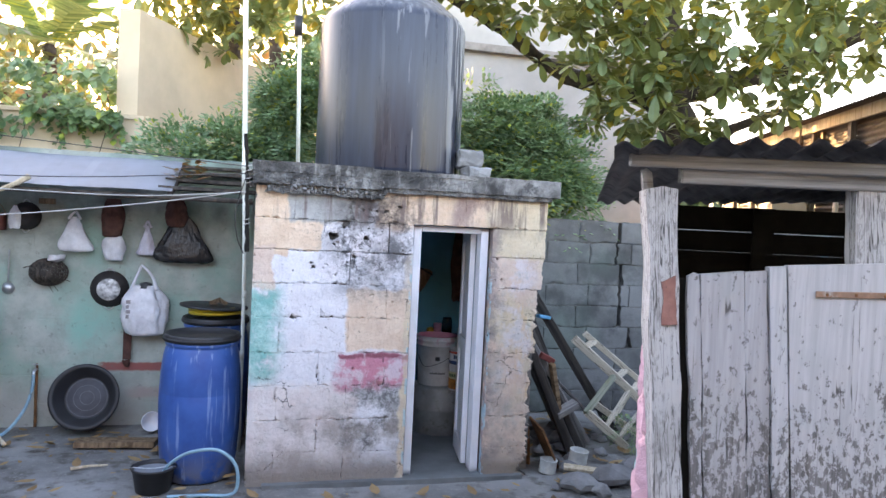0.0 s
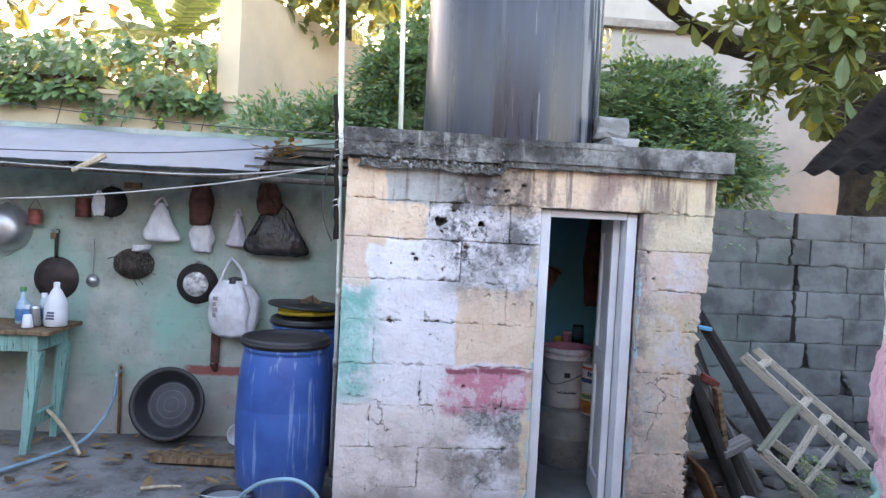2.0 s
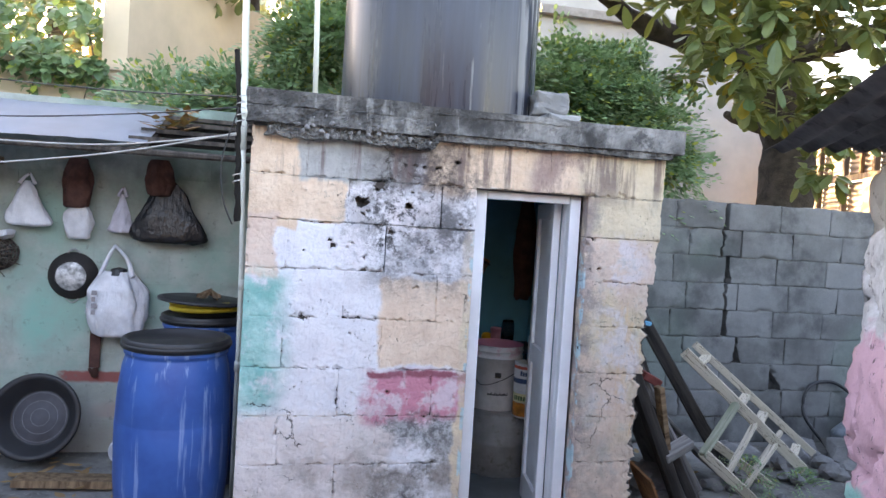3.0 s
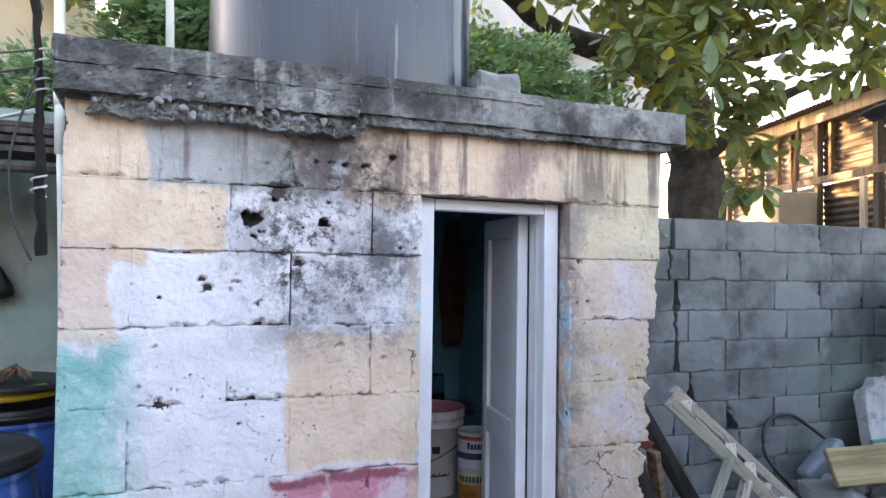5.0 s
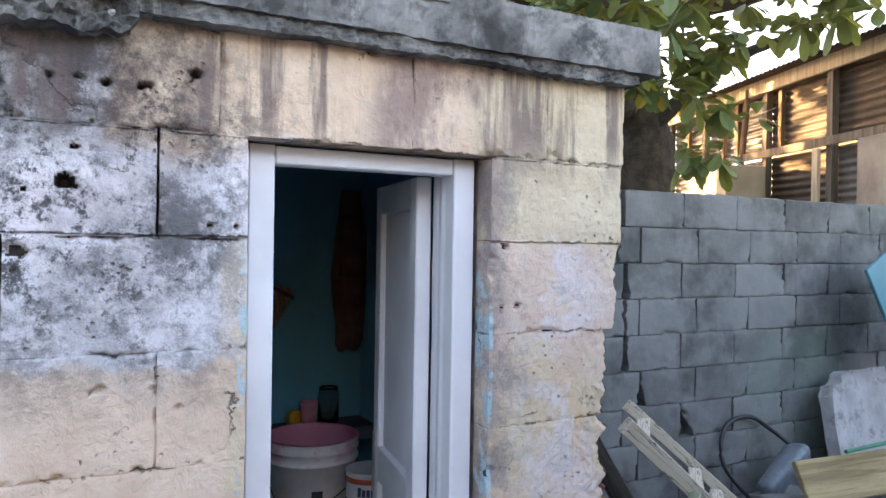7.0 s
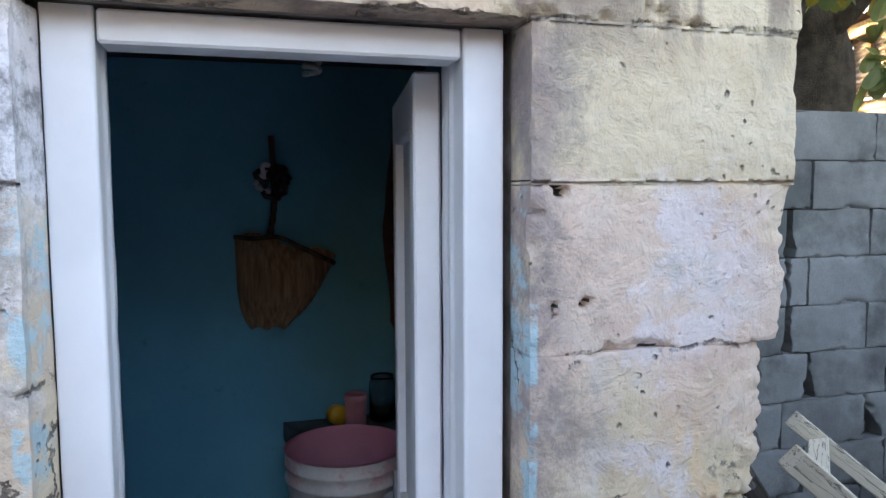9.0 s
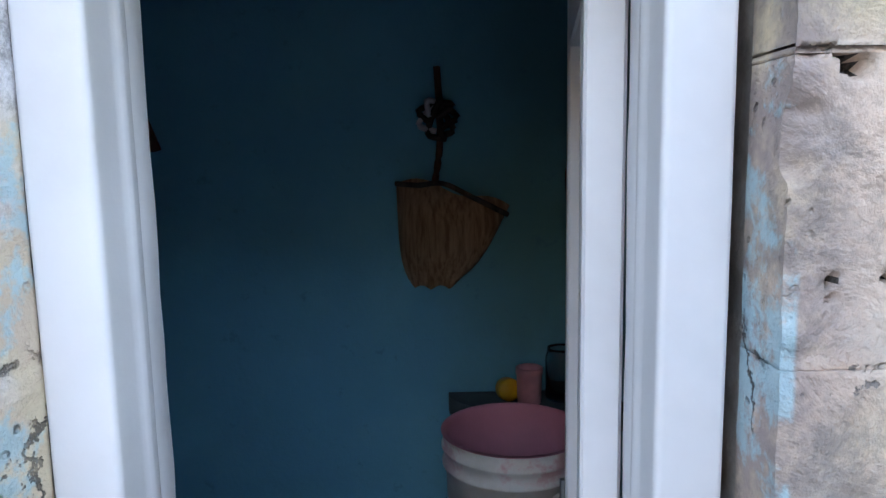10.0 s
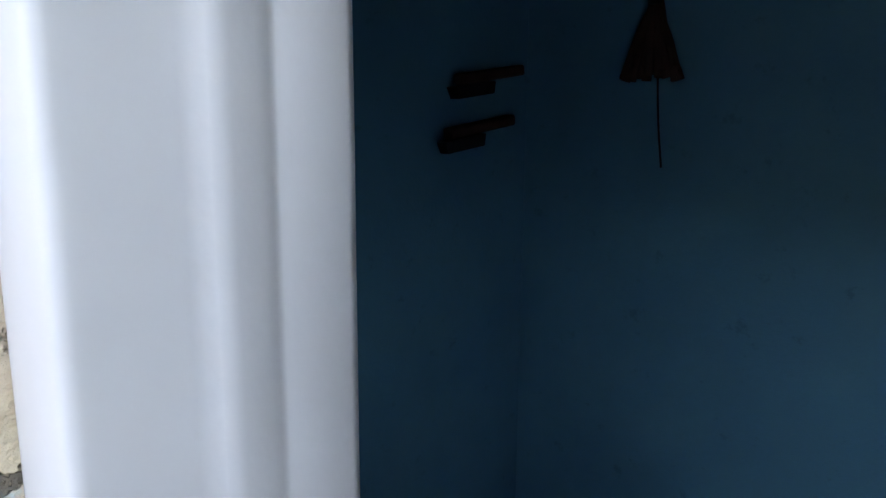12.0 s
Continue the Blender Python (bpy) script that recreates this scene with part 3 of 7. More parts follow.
def roof_slab():
    """Cast slab with a ragged double lip."""
    bm = bmesh.new()

    def strip(x0, x1, y0, y1, z0, z1, nx, seed, amp):
        vs = []
        bm2 = bmesh.new()
        bmesh.ops.create_grid(bm2, x_segments=nx, y_segments=10, size=0.5)
        for v in bm2.verts:
            v.co = Vector((x0 + (v.co.x + 0.5) * (x1 - x0), y0, z0 + (v.co.y + 0.5) * (z1 - z0)))
        for v in bm2.verts:
            p = Vector((v.co.x * 9, v.co.z * 22, seed))
            q = Vector((v.co.x * 11, v.co.z * 13, seed))
            d = amp * (0.5 * noise.noise(q) + 0.45 * noise.noise(q * 3.1) + 0.4 * noise.noise(q * 8.3) + 0.25 * noise.noise(q * 17))
            edge_lo = v.co.z < z0 + 1e-4
            v.co.y += d
            v.co.z += (0.9 * amp if edge_lo else 0.25 * amp) * (0.6 * noise.noise(Vector((v.co.x * 4, seed, 0))) + 0.5 * noise.noise(Vector((v.co.x * 17, seed, 0))) + 0.4 * noise.noise(Vector((v.co.x * 55, seed, 0))))
            if v.co.x < x0 + 1e-4 or v.co.x > x1 - 1e-4:
                v.co.x += amp * noise.noise(Vector((seed, v.co.z * 25, 4)))
        front = [v for v in bm2.verts]
        ge = bmesh.ops.extrude_face_region(bm2, geom=list(bm2.faces))
        for v in [g for g in ge["geom"] if isinstance(g, bmesh.types.BMVert)]:
            v.co.y = y1
        bmesh.ops.recalc_face_normals(bm2, faces=list(bm2.faces))
        me = bpy.data.meshes.new("tmp")
        bm2.to_mesh(me)
        bm2.free()
        bm.from_mesh(me)
        bpy.data.meshes.remove(me)

    strip(-0.012, 1.846, 4.172, 5.60, 1.768, 1.870, 200, 3.0, 0.008)
    strip(-0.018, 0.665, 4.162, 4.60, 1.822, 1.882, 90, 11.0, 0.009)
    strip(-0.016, 0.72, 4.158, 4.60, 1.754, 1.818, 110, 21.0, 0.014)
    strip(0.66, 1.30, 4.168, 4.60, 1.845, 1.873, 80, 27.0, 0.006)
    strip(0.06, 0.74, 4.178, 4.27, 1.706, 1.762, 150, 33.0, 0.026)
    strip(0.70, 1.80, 4.184, 4.27, 1.742, 1.775, 180, 41.0, 0.012)
    return structure("roof", bm, M_SLAB, "mould-blackened cast concrete roof slab with a crumbling edge", "roof")


slab = roof_slab()


# ---- door of the hut ----
def hut_door():
    fr = thing("door_frame", "white painted wooden door frame set in the block wall", "door frame")
    fr["kind"] = "structure"
    prof = [(0.944, 4.279), (0.9445, 4.276), (0.947, 4.276), (0.9865, 4.276), (0.9895, 4.2763), (0.9918, 4.2785), (0.9921, 4.2815), (0.9918, 4.286), (0.9908, 4.300), (0.9897, 4.318), (0.9899, 4.322), (0.9915, 4.3265), (0.9930, 4.330), (0.9928, 4.334), (0.9905, 4.345), (0.9885, 4.351), (0.9872, 4.353), (0.9872, 4.355), (0.9880, 4.358), (0.9862, 4.386), (0.983, 4.392), (0.944, 4.392)]
    for k, fx in ((0, lambda x: x), (1, lambda x: 2.365 - x)):
        bm = bmesh.new()
        rows = [[bm.verts.new((fx(x) + (0.0005 if i < 18 else 0.0013) * noise.noise(Vector((i * 0.4, j * 0.9, k))), y, 0.022 + 1.535 * j / 40)) for i, (x, y) in enumerate(prof)] for j in range(41)]
        for p, q in zip(rows, rows[1:]):
            for i in range(len(prof)):
                bm.faces.new((p[i], p[(i + 1) % len(prof)], q[(i + 1) % len(prof)], q[i]))
        bm.faces.new(rows[-1])
        bm.faces.new(rows[0][::-1])
        bmesh.ops.recalc_face_normals(bm, faces=list(bm.faces))
        part("jamb", bm, M_WHITE, fr, smooth=True)
    bm = bmesh.new()
    box(bm, (0.9937, 4.279, 1.522), (1.3713, 4.329, 1.556), bevel=0.003)
    box(bm, (0.9937, 4.3292, 1.537), (1.3713, 4.390, 1.556), bevel=0.003)
    part("head", bm, M_WHITE, fr)
    bm = bmesh.new()
    lf = thing("door_1", "white panelled wooden door leaf standing open inward", "door", pose(1.380, 4.396, 0.0, 0, 0, 82.0))
    lf["kind"] = "structure"
    w, z0, z1, t = 0.378, 0.035, 1.528, 0.036
    for a, b in ((0.002, 0.055), (w - 0.05, w)):
        part("stile", boxed((a, 0, z0), (b, t, z1), bevel=0.003), M_WHITE, lf)
    for a, b in ((z0, 0.16), (0.735, 0.83), (1.455, z1)):
        part("rail", boxed((0.0552, 0.0005, a), (w - 0.0502, t - 0.0005, b), bevel=0.003), M_WHITE, lf)
    for a, b in ((0.161, 0.734), (0.831, 1.454)):
        bm = boxed((0.0555, 0.012, a), (w - 0.0505, t - 0.015, b))
        part("panel", bm, M_WHITE, lf)
    bolt = part("bolt", tubed([(w - 0.02, t + 0.003, 0.70), (w - 0.02, t + 0.003, 0.86)], 0.005, 8), plain("zinc", (0.45, 0.45, 0.46), 0.4, 0.9), lf, "small zinc bolt")
    # plaster drawn up to the frame on the hinge-free side
    bm = bmesh.new()
    rows = []
    for j in range(90):
        z = 1.55 * j / 89
        k = 0.0025 * noise.noise(Vector((z * 9, 1, 1))) + 0.002 * noise.noise(Vector((z * 33, 4, 1)))
        rows.append([bm.verts.new((0.924 + k, 4.2245, z)), bm.verts.new((0.934 + 2 * k, 4.244 + k, z)), bm.verts.new((0.9425 + 0.5 * k, 4.2785, z)), bm.verts.new((0.920, 4.2785, z))])
    for p, q in zip(rows, rows[1:]):
        for i in range(4):
            bm.faces.new((p[i], p[(i + 1) % 4], q[(i + 1) % 4], q[i]))
    bmesh.ops.recalc_face_normals(bm, faces=list(bm.faces))
    part("reveal", bm, M_HUT, wall_hut, "worn plaster beside the door frame")
    return lf


hut_door()


# ---- yard walls ----
CRACK = [3.66, 3.62, 3.555, 3.255, 3.145, 3.130, 3.145, 3.080, 3.100]   # x of the crack in each course
GREY_H = 0.1856
bm = bmesh.new()
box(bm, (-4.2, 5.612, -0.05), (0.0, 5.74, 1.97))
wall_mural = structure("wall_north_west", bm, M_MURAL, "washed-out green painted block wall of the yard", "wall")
bm = bmesh.new()
for c, cx in enumerate(CRACK):
    z0, z1 = GREY_H * c, GREY_H * (c + 1) - 0.0005 * (c == 8)
    box(bm, (1.78, 5.735, z0), (cx - 0.085, 5.80, z1))
    box(bm, (cx + 0.085, 5.735, z0), (7.0, 5.80, z1))
box(bm, (1.78, 5.8002, -0.05), (7.0, 5.86, 1.668))
wall_grey = structure("wall_north_east", bm, M_MORTAR_GREY, "unpainted grey block boundary wall with a long crack", "wall")
structure("wall_west", boxed((-4.3, -3.5, -0.05), (-4.2, 7.0, 2.6)), plain("grey_render", (0.16, 0.16, 0.16), 0.9), "plain rendered wall closing the yard", "wall")
# unseen south wall, height and dark colour chosen to hold back low sky light
structure("wall_south", boxed((-4.3, -3.6, -0.05), (6.9, -3.5, 3.9)), plain("sky_blocking_render", (0.07, 0.072, 0.07), 0.9), "unseen high dark wall added to block low sky light", "wall")
structure("wall_east", boxed((6.9, -3.5, -0.05), (7.0, 5.735, 1.7)), M_BLOCK, "plain grey block wall closing the yard", "wall")

# cream neighbour: low wall, and the parapet that runs back from its corner
nb = thing("neighbour_house", "cream rendered house corner with a high parapet", "house")
part("wall", boxed((-9, 7.0, 0), (-0.98, 7.15, 2.385)), M_CREAM, nb)
part("coping", boxed((-9, 6.97, 2.385), (-1.02, 7.18, 2.42)), M_CREAM, nb)
M_TILE = plain("old_clay_tile", (0.20, 0.12, 0.09), 0.9, var=0.4, scale=9, bump=0.4)
for k in range(16):
    bm = bmesh.new()
    rows = []
    for y, z in ((6.90, 2.462), (7.35, 2.56)):
        rows.append([bm.verts.new((-4.02 + 0.115 * k + 0.055 * math.cos(math.pi * a / 8), y, z + 0.032 * math.sin(math.pi * a / 8))) for a in range(9)])
    for a in range(8):
        bm.faces.new((rows[0][a], rows[1][a], rows[1][a + 1], rows[0][a + 1]))
    bmesh.ops.solidify(bm, geom=list(bm.faces), thickness=0.010)
    part("roof_tile", bm, M_TILE, nb, smooth=True)
part("eave_board", boxed((-4.1, 6.925, 2.424), (-2.20, 7.33, 2.452)), M_WOOD_DARK, nb, "dark board under the tile edge")
d = Vector((1.0, 2.05, 0)).normalized()
nrm = Vector((d.y, -d.x, 0))
bm = bmesh.new()
a0, L, wd = Vector((-1.08, 6.985, 0)), 4.4, 0.17
pts = [a0, a0 + d * L, a0 + d * L - nrm * wd, Vector((-1.255, 6.985, 0))]
lo = [bm.verts.new((p.x, p.y, 2.425 if i in (0, 3) else 2.425)) for i, p in enumerate(pts)]
hi = [bm.verts.new((p.x, p.y, 3.37)) for p in pts]
bm.faces.new(lo[::-1])
bm.faces.new(hi)
for i in range(4):
    bm.faces.new((lo[i], lo[(i + 1) % 4], hi[(i + 1) % 4], hi[i]))
part("parapet", bm, M_CREAM, nb)
bm = bmesh.new()
pts = [Vector((-0.98, 7.0, 0)), a0 + d * L + nrm * 0.1, a0 + d * L - nrm * wd, Vector((-1.2, 7.15, 0))]
lo = [bm.verts.new((p.x, p.y, 0)) for p in pts]
hi = [bm.verts.new((p.x, p.y, 2.425)) for p in pts]
bm.faces.new(hi)
for i in range(4):
    bm.faces.new((lo[i], lo[(i + 1) % 4], hi[(i + 1) % 4], hi[i]))
part("side_wall", bm, M_CREAM, nb)

wb = thing("white_house", "pale rendered flat-roofed house behind the trees", "house")
part("wall", boxed((1.2, 9.6, 0), (6.12, 10.7, 4.0)), M_CREAM2, wb)
part("cornice", boxed((1.1, 9.5, 4.0), (6.2, 10.8, 4.10)), plain("cornice_concrete", (0.34, 0.30, 0.27), 0.9), wb, "grey-brown concrete cornice")
part("parapet", boxed((1.2, 9.6, 4.10), (6.12, 10.7, 4.75)), M_CREAM2, wb)


# ---- corrugated metal shed beyond the wall ----
def corrugated(x0, x1, z0, z1, pitch=0.076, amp=0.010, across=True):
    """Sheet in the x-z plane, waves running along x (across) or z."""
    bm = bmesh.new()
    lo, hi = (z0, z1) if across else (x0, x1)
    n = max(8, int((hi - lo) / pitch * 6))
    prev = None
    for i in range(n + 1):
        s = lo + (hi - lo) * i / n
        y = amp * math.sin(2 * math.pi * (s - lo) / pitch)
        cur = [bm.verts.new((x0, y, s)), bm.verts.new((x1, y, s))] if across else [bm.verts.new((s, y, z0)), bm.verts.new((s, y, z1))]
        if prev:
            bm.faces.new((prev[0], prev[1], cur[1], cur[0]))
        prev = cur
    return bm


def metal_shed():
    """A long shed of old corrugated sheets on a timber frame; local x runs along its front."""
    a, b = Vector((8.55, 11.9, 0)), Vector((6.55, 5.9, 0))
    ang = math.degrees(math.atan2(b.y - a.y, b.x - a.x))
    L = (b - a).length
    tin = plain("old_zinc_sheet", (0.20, 0.185, 0.17), 0.6, 0.4, var=0.4, scale=3, bump=0.1, dirt=(0.17, 0.09, 0.05))
    tin2 = plain("shaded_brown_zinc", (0.10, 0.072, 0.05), 0.75, 0.2, var=0.5, scale=3, bump=0.1, dirt=(0.09, 0.06, 0.04))
    tm = weathered_wood("shed_frame_wood", (0.20, 0.17, 0.14), (0.08, 0.065, 0.055))
    sh = thing("metal_shed", "old shed clad in corrugated zinc sheets with a timber frame", "shed", pose(a.x, a.y, 0, 0, 0, ang))
    bays = [0, 0.85, 1.74, 2.65, 3.93, 4.95, L]
    for k, x in enumerate(bays):
        part("post", boxed((x - 0.04, -0.09, 0), (x + 0.04, -0.02, 3.16)), tm, sh)
    for k, (x, y) in enumerate(zip(bays, bays[1:])):
        # bays 4 and 5 get the darker zinc: their shade is in the colour
        part("sheet", corrugated(x + 0.005, y - 0.005, 0.0, 2.36), tin2 if k == 4 else tin, sh)
        part("sheet", corrugated(x + 0.005, y - 0.005, 2.44, 3.10), tin2 if k in (4, 5) else tin, sh)
    part("strut", rough(tubed([(3.46, -0.12, 1.6), (3.56, -0.12, 2.4), (3.66, -0.12, 3.15)], 0.04, 8, 0.03), 0.01, 9), M_WOOD_BROWN, sh, "round brown strut leaning on the front")
    for x in (2.2, 3.05, 3.35, 4.15):
        part("stud", boxed((x - 0.025, -0.06, 2.42), (x + 0.025, -0.012, 3.05)), M_WOOD_BROWN, sh)
    part("fascia", boxed((0, -0.13, 3.06), (L, -0.091, 3.20)), M_WOOD_NEW, sh, "pale fascia board under the roof")
    part("rail", boxed((0, -0.13, 2.36), (L, -0.091, 2.44)), tm, sh)
    part("door_panel", boxed((5.40, -0.16, 0.0), (6.05, -0.131, 2.36), bevel=0.006), plain("grey_board", (0.30, 0.28, 0.26), 0.8, var=0.3, scale=3), sh, "pale grey flat panel")
    part("chest", boxed((3.60, -0.62, 0.0), (4.10, -0.17, 2.26), bevel=0.01), plain("beige_chest", (0.50, 0.40, 0.28), 0.7, var=0.2, scale=3), sh, "tall beige box standing before the sheets")
    part("timber", boxed((4.82, -0.17, 0.0), (4.90, -0.135, 2.34)), M_WOOD_NEW, sh, "pale upright timber")
    bm = corrugated(-0.3, L + 0.3, 0, 3.2, 0.076, 0.011, False)
    bmesh.ops.transform(bm, matrix=pose(0, -0.30, 3.20, -80, 0, 0), verts=list(bm.verts))
    part("roof_sheet", bm, tin2, sh)
    part("back_wall", boxed((0, 2.6, 0), (L, 2.65, 3.6)), tin2, sh)
    return sh


metal_shed()


# ---- water tank ----
def tank_material():
    n = Nodes("black_tank_plastic", 0.36)
    s = n.noise(1, 6, 0.65, n.scaled(n.obj, (9, 9, 0.55)))
    run = n.noise(1, 5, 0.6, n.scaled(n.obj, (24, 24, 1.2)))
    x, y, z = n.xyz(n.obj)
    col = n.mix(n.step(s, 0.35, 0.7), (0.012, 0.016, 0.030), (0.036, 0.046, 0.074))
    low = n.step(z, 0.15, 0.75, 1, 0)
    col = n.mix(n.m("MULTIPLY", n.step(z, 1.04, 1.10), n.step(run, 0.40, 0.62, 0.25, 0.7)), col, (0.16, 0.17, 0.19))
    col = n.mix(n.m("MULTIPLY", low, n.step(run, 0.54, 0.62, 0, 0.9)), col, (0.018, 0.018, 0.020))
    # east side: pale drip streaks, with the sky's reflection painted into them
    east = n.step(x, 0.24, 0.44)
    col = n.mix(n.m("MULTIPLY", east, n.step(run, 0.48, 0.56, 0, 0.85)), col, (0.42, 0.43, 0.45))
    col = n.mix(n.m("MULTIPLY", n.step(n.m("ABSOLUTE", n.m("SUBTRACT", x, 0.02)), 0.05, 0.22, 1, 0), n.step(run, 0.57, 0.62, 0, 0.6)), col, (0.25, 0.26, 0.28))
    n.color(col)
    n.rough(n.step(s, 0.3, 0.75, 0.24, 0.42))
    n.bump(n.noise(3, 3), 0.15, 0.01)
    n.bump(run, 0.12, 0.002)
    return n.mat


tank = thing("water_tank", "large black plastic water tank with pale streaks", "water tank", pose(0.90, 5.08, 1.878))
prof = [(0.0, 0.0), (0.49, 0.0), (0.507, 0.02), (0.51, 0.05), (0.51, 0.5), (0.509, 1.03), (0.503, 1.06), (0.488, 1.085), (0.47, 1.11), (0.30, 1.26), (0.27, 1.275), (0.27, 1.30), (0.0, 1.30)]
part("body", turned(prof, 72), tank_material(), tank, smooth=True)
part("lid", turned([(0.285, 1.27), (0.29, 1.28), (0.29, 1.33), (0.27, 1.345), (0.0, 1.36)], 48), M_BLACK, tank, smooth=True)


# ---- drums ----
def drum(label, m, lid_mat, yellow=False):
    t = thing("plastic_drum", label, "drum", m, "blue drums beside the hut")
    prof = [(0.0, 0.0), (0.20, 0.0), (0.222, 0.012), (0.232, 0.05), (0.245, 0.15), (0.256, 0.30), (0.260, 0.45), (0.259, 0.54), (0.2575, 0.545), (0.2575, 0.555), (0.258, 0.56), (0.252, 0.68), (0.238, 0.78), (0.226, 0.825), (0.222, 0.835), (0.232, 0.842), (0.232, 0.858), (0.222, 0.864), (0.218, 0.875), (0.0, 0.875)]
    n = Nodes("blue_drum_plastic_streaked", 0.4)
    s = n.noise(1, 5, 0.6, n.scaled(n.obj, (26, 26, 1.3)))
    col = n.mix(n.step(n.noise(4, 4, 0.6, n.obj), 0.3, 0.7), (0.020, 0.075, 0.27), (0.033, 0.118, 0.385))
    col = n.mix(n.step(s, 0.56, 0.66, 0, 0.5), col, (0.30, 0.42, 0.66))
    z = n.xyz(n.obj)[2]
    col = n.mix(n.m("MULTIPLY", n.step(z, 0.0, 0.3, 1, 0), n.step(n.noise(9, 5, 0.6, n.obj), 0.4, 0.6, 0, 0.7)), col, (0.16, 0.15, 0.14))
    n.color(col)
    n.bump(s, 0.1, 0.002)
    part("body", turned(prof, 56), n.mat, t, smooth=True)
    lid = part("lid", turned([(0.236, 0.862), (0.243, 0.866), (0.243, 0.902), (0.236, 0.908), (0.222, 0.905), (0.214, 0.893), (0.0, 0.897)], 56), lid_mat, t, "black plastic lid" if not yellow else "black lid", smooth=True)
    part("clamp_ring", turned([(0.243, 0.872), (0.249, 0.874), (0.249, 0.886), (0.243, 0.888)], 56), M_BLACK, lid, smooth=True)
    return t


drum("tall blue plastic drum with a black lid beside the hut wall", pose(-0.272, 4.48, 0.0, 0, 0, 40) @ Matrix.Diagonal((0.90, 0.90, 0.945, 1)), M_BLACK)
drum("blue plastic drum with a black lid against the wall", pose(-0.235, 5.15, 0.0, 0, 0, 10) @ Matrix.Diagonal((0.90, 0.90, 0.955, 1)), M_BLACK, True)


# ---- plank shed ----
SO = Vector((1.10, 1.86, 0))
SF = Vector((0.955, -0.297, 0))   # along its front
SB = Vector((0.513, 0.858, 0))    # along its side wall, away from the front


def shed_at(u, v, z):
    return SO + SF * u + SB * v + Vector((0, 0, z))


def skew(a, b, bevel_mat=None):
    """A box between two corners in the shed's own u, v, z."""
    bm = bmesh.new()
    c = [(u, v, z) for z in (a[2], b[2]) for v in (a[1], b[1]) for u in (a[0], b[0])]
    vs = [bm.verts.new(shed_at(*p)) for p in c]
    for f in ((0, 1, 3, 2), (4, 6, 7, 5), (0, 4, 5, 1), (2, 3, 7, 6), (0, 2, 6, 4), (1, 5, 7, 3)):
        bm.faces.new([vs[i] for i in f])
    bmesh.ops.recalc_face_normals(bm, faces=list(bm.faces))
    return bm


def plank(w, t, z0, z1, seed, ragged=0.006):
    """Upright board, local x across, y thick; uneven edges."""
    bm = bmesh.new()
    n = 30
    rows = []
    for i in range(n + 1):
        z = z0 + (z1 - z0) * i / n
        l = ragged * (noise.noise(Vector((seed, z * 5, 0))) + 0.5 * noise.noise(Vector((seed, z * 17, 4))))
        r = w + ragged * (noise.noise(Vector((seed + 9, z * 5, 0))) + 0.5 * noise.noise(Vector((seed + 9, z * 17, 4))))
        zz = z
        tops = [0.0, 0.0, 0.0]
        if i == n:
            tops = [1.5 * ragged * noise.noise(Vector((seed, 3 * k, 3.3))) + 0.4 * ragged * (k == 1) for k in range(3)]
        rows.append([bm.verts.new((l, 0, zz + tops[0])), bm.verts.new((w / 2, -0.002, zz + tops[1])), bm.verts.new((r, 0, zz + tops[2])), bm.verts.new((r, t, zz + tops[2])), bm.verts.new((l, t, zz + tops[0]))])
    for a, b in zip(rows, rows[1:]):
        for k in range(5):
            bm.faces.new((a[k], a[(k + 1) % 5], b[(k + 1) % 5], b[k]))
    bm.faces.new(rows[0][::-1])
    bm.faces.new(rows[-1])
    bmesh.ops.recalc_face_normals(bm, faces=list(bm.faces))
    return bm


SANG = math.degrees(math.atan2(SF.y, SF.x))


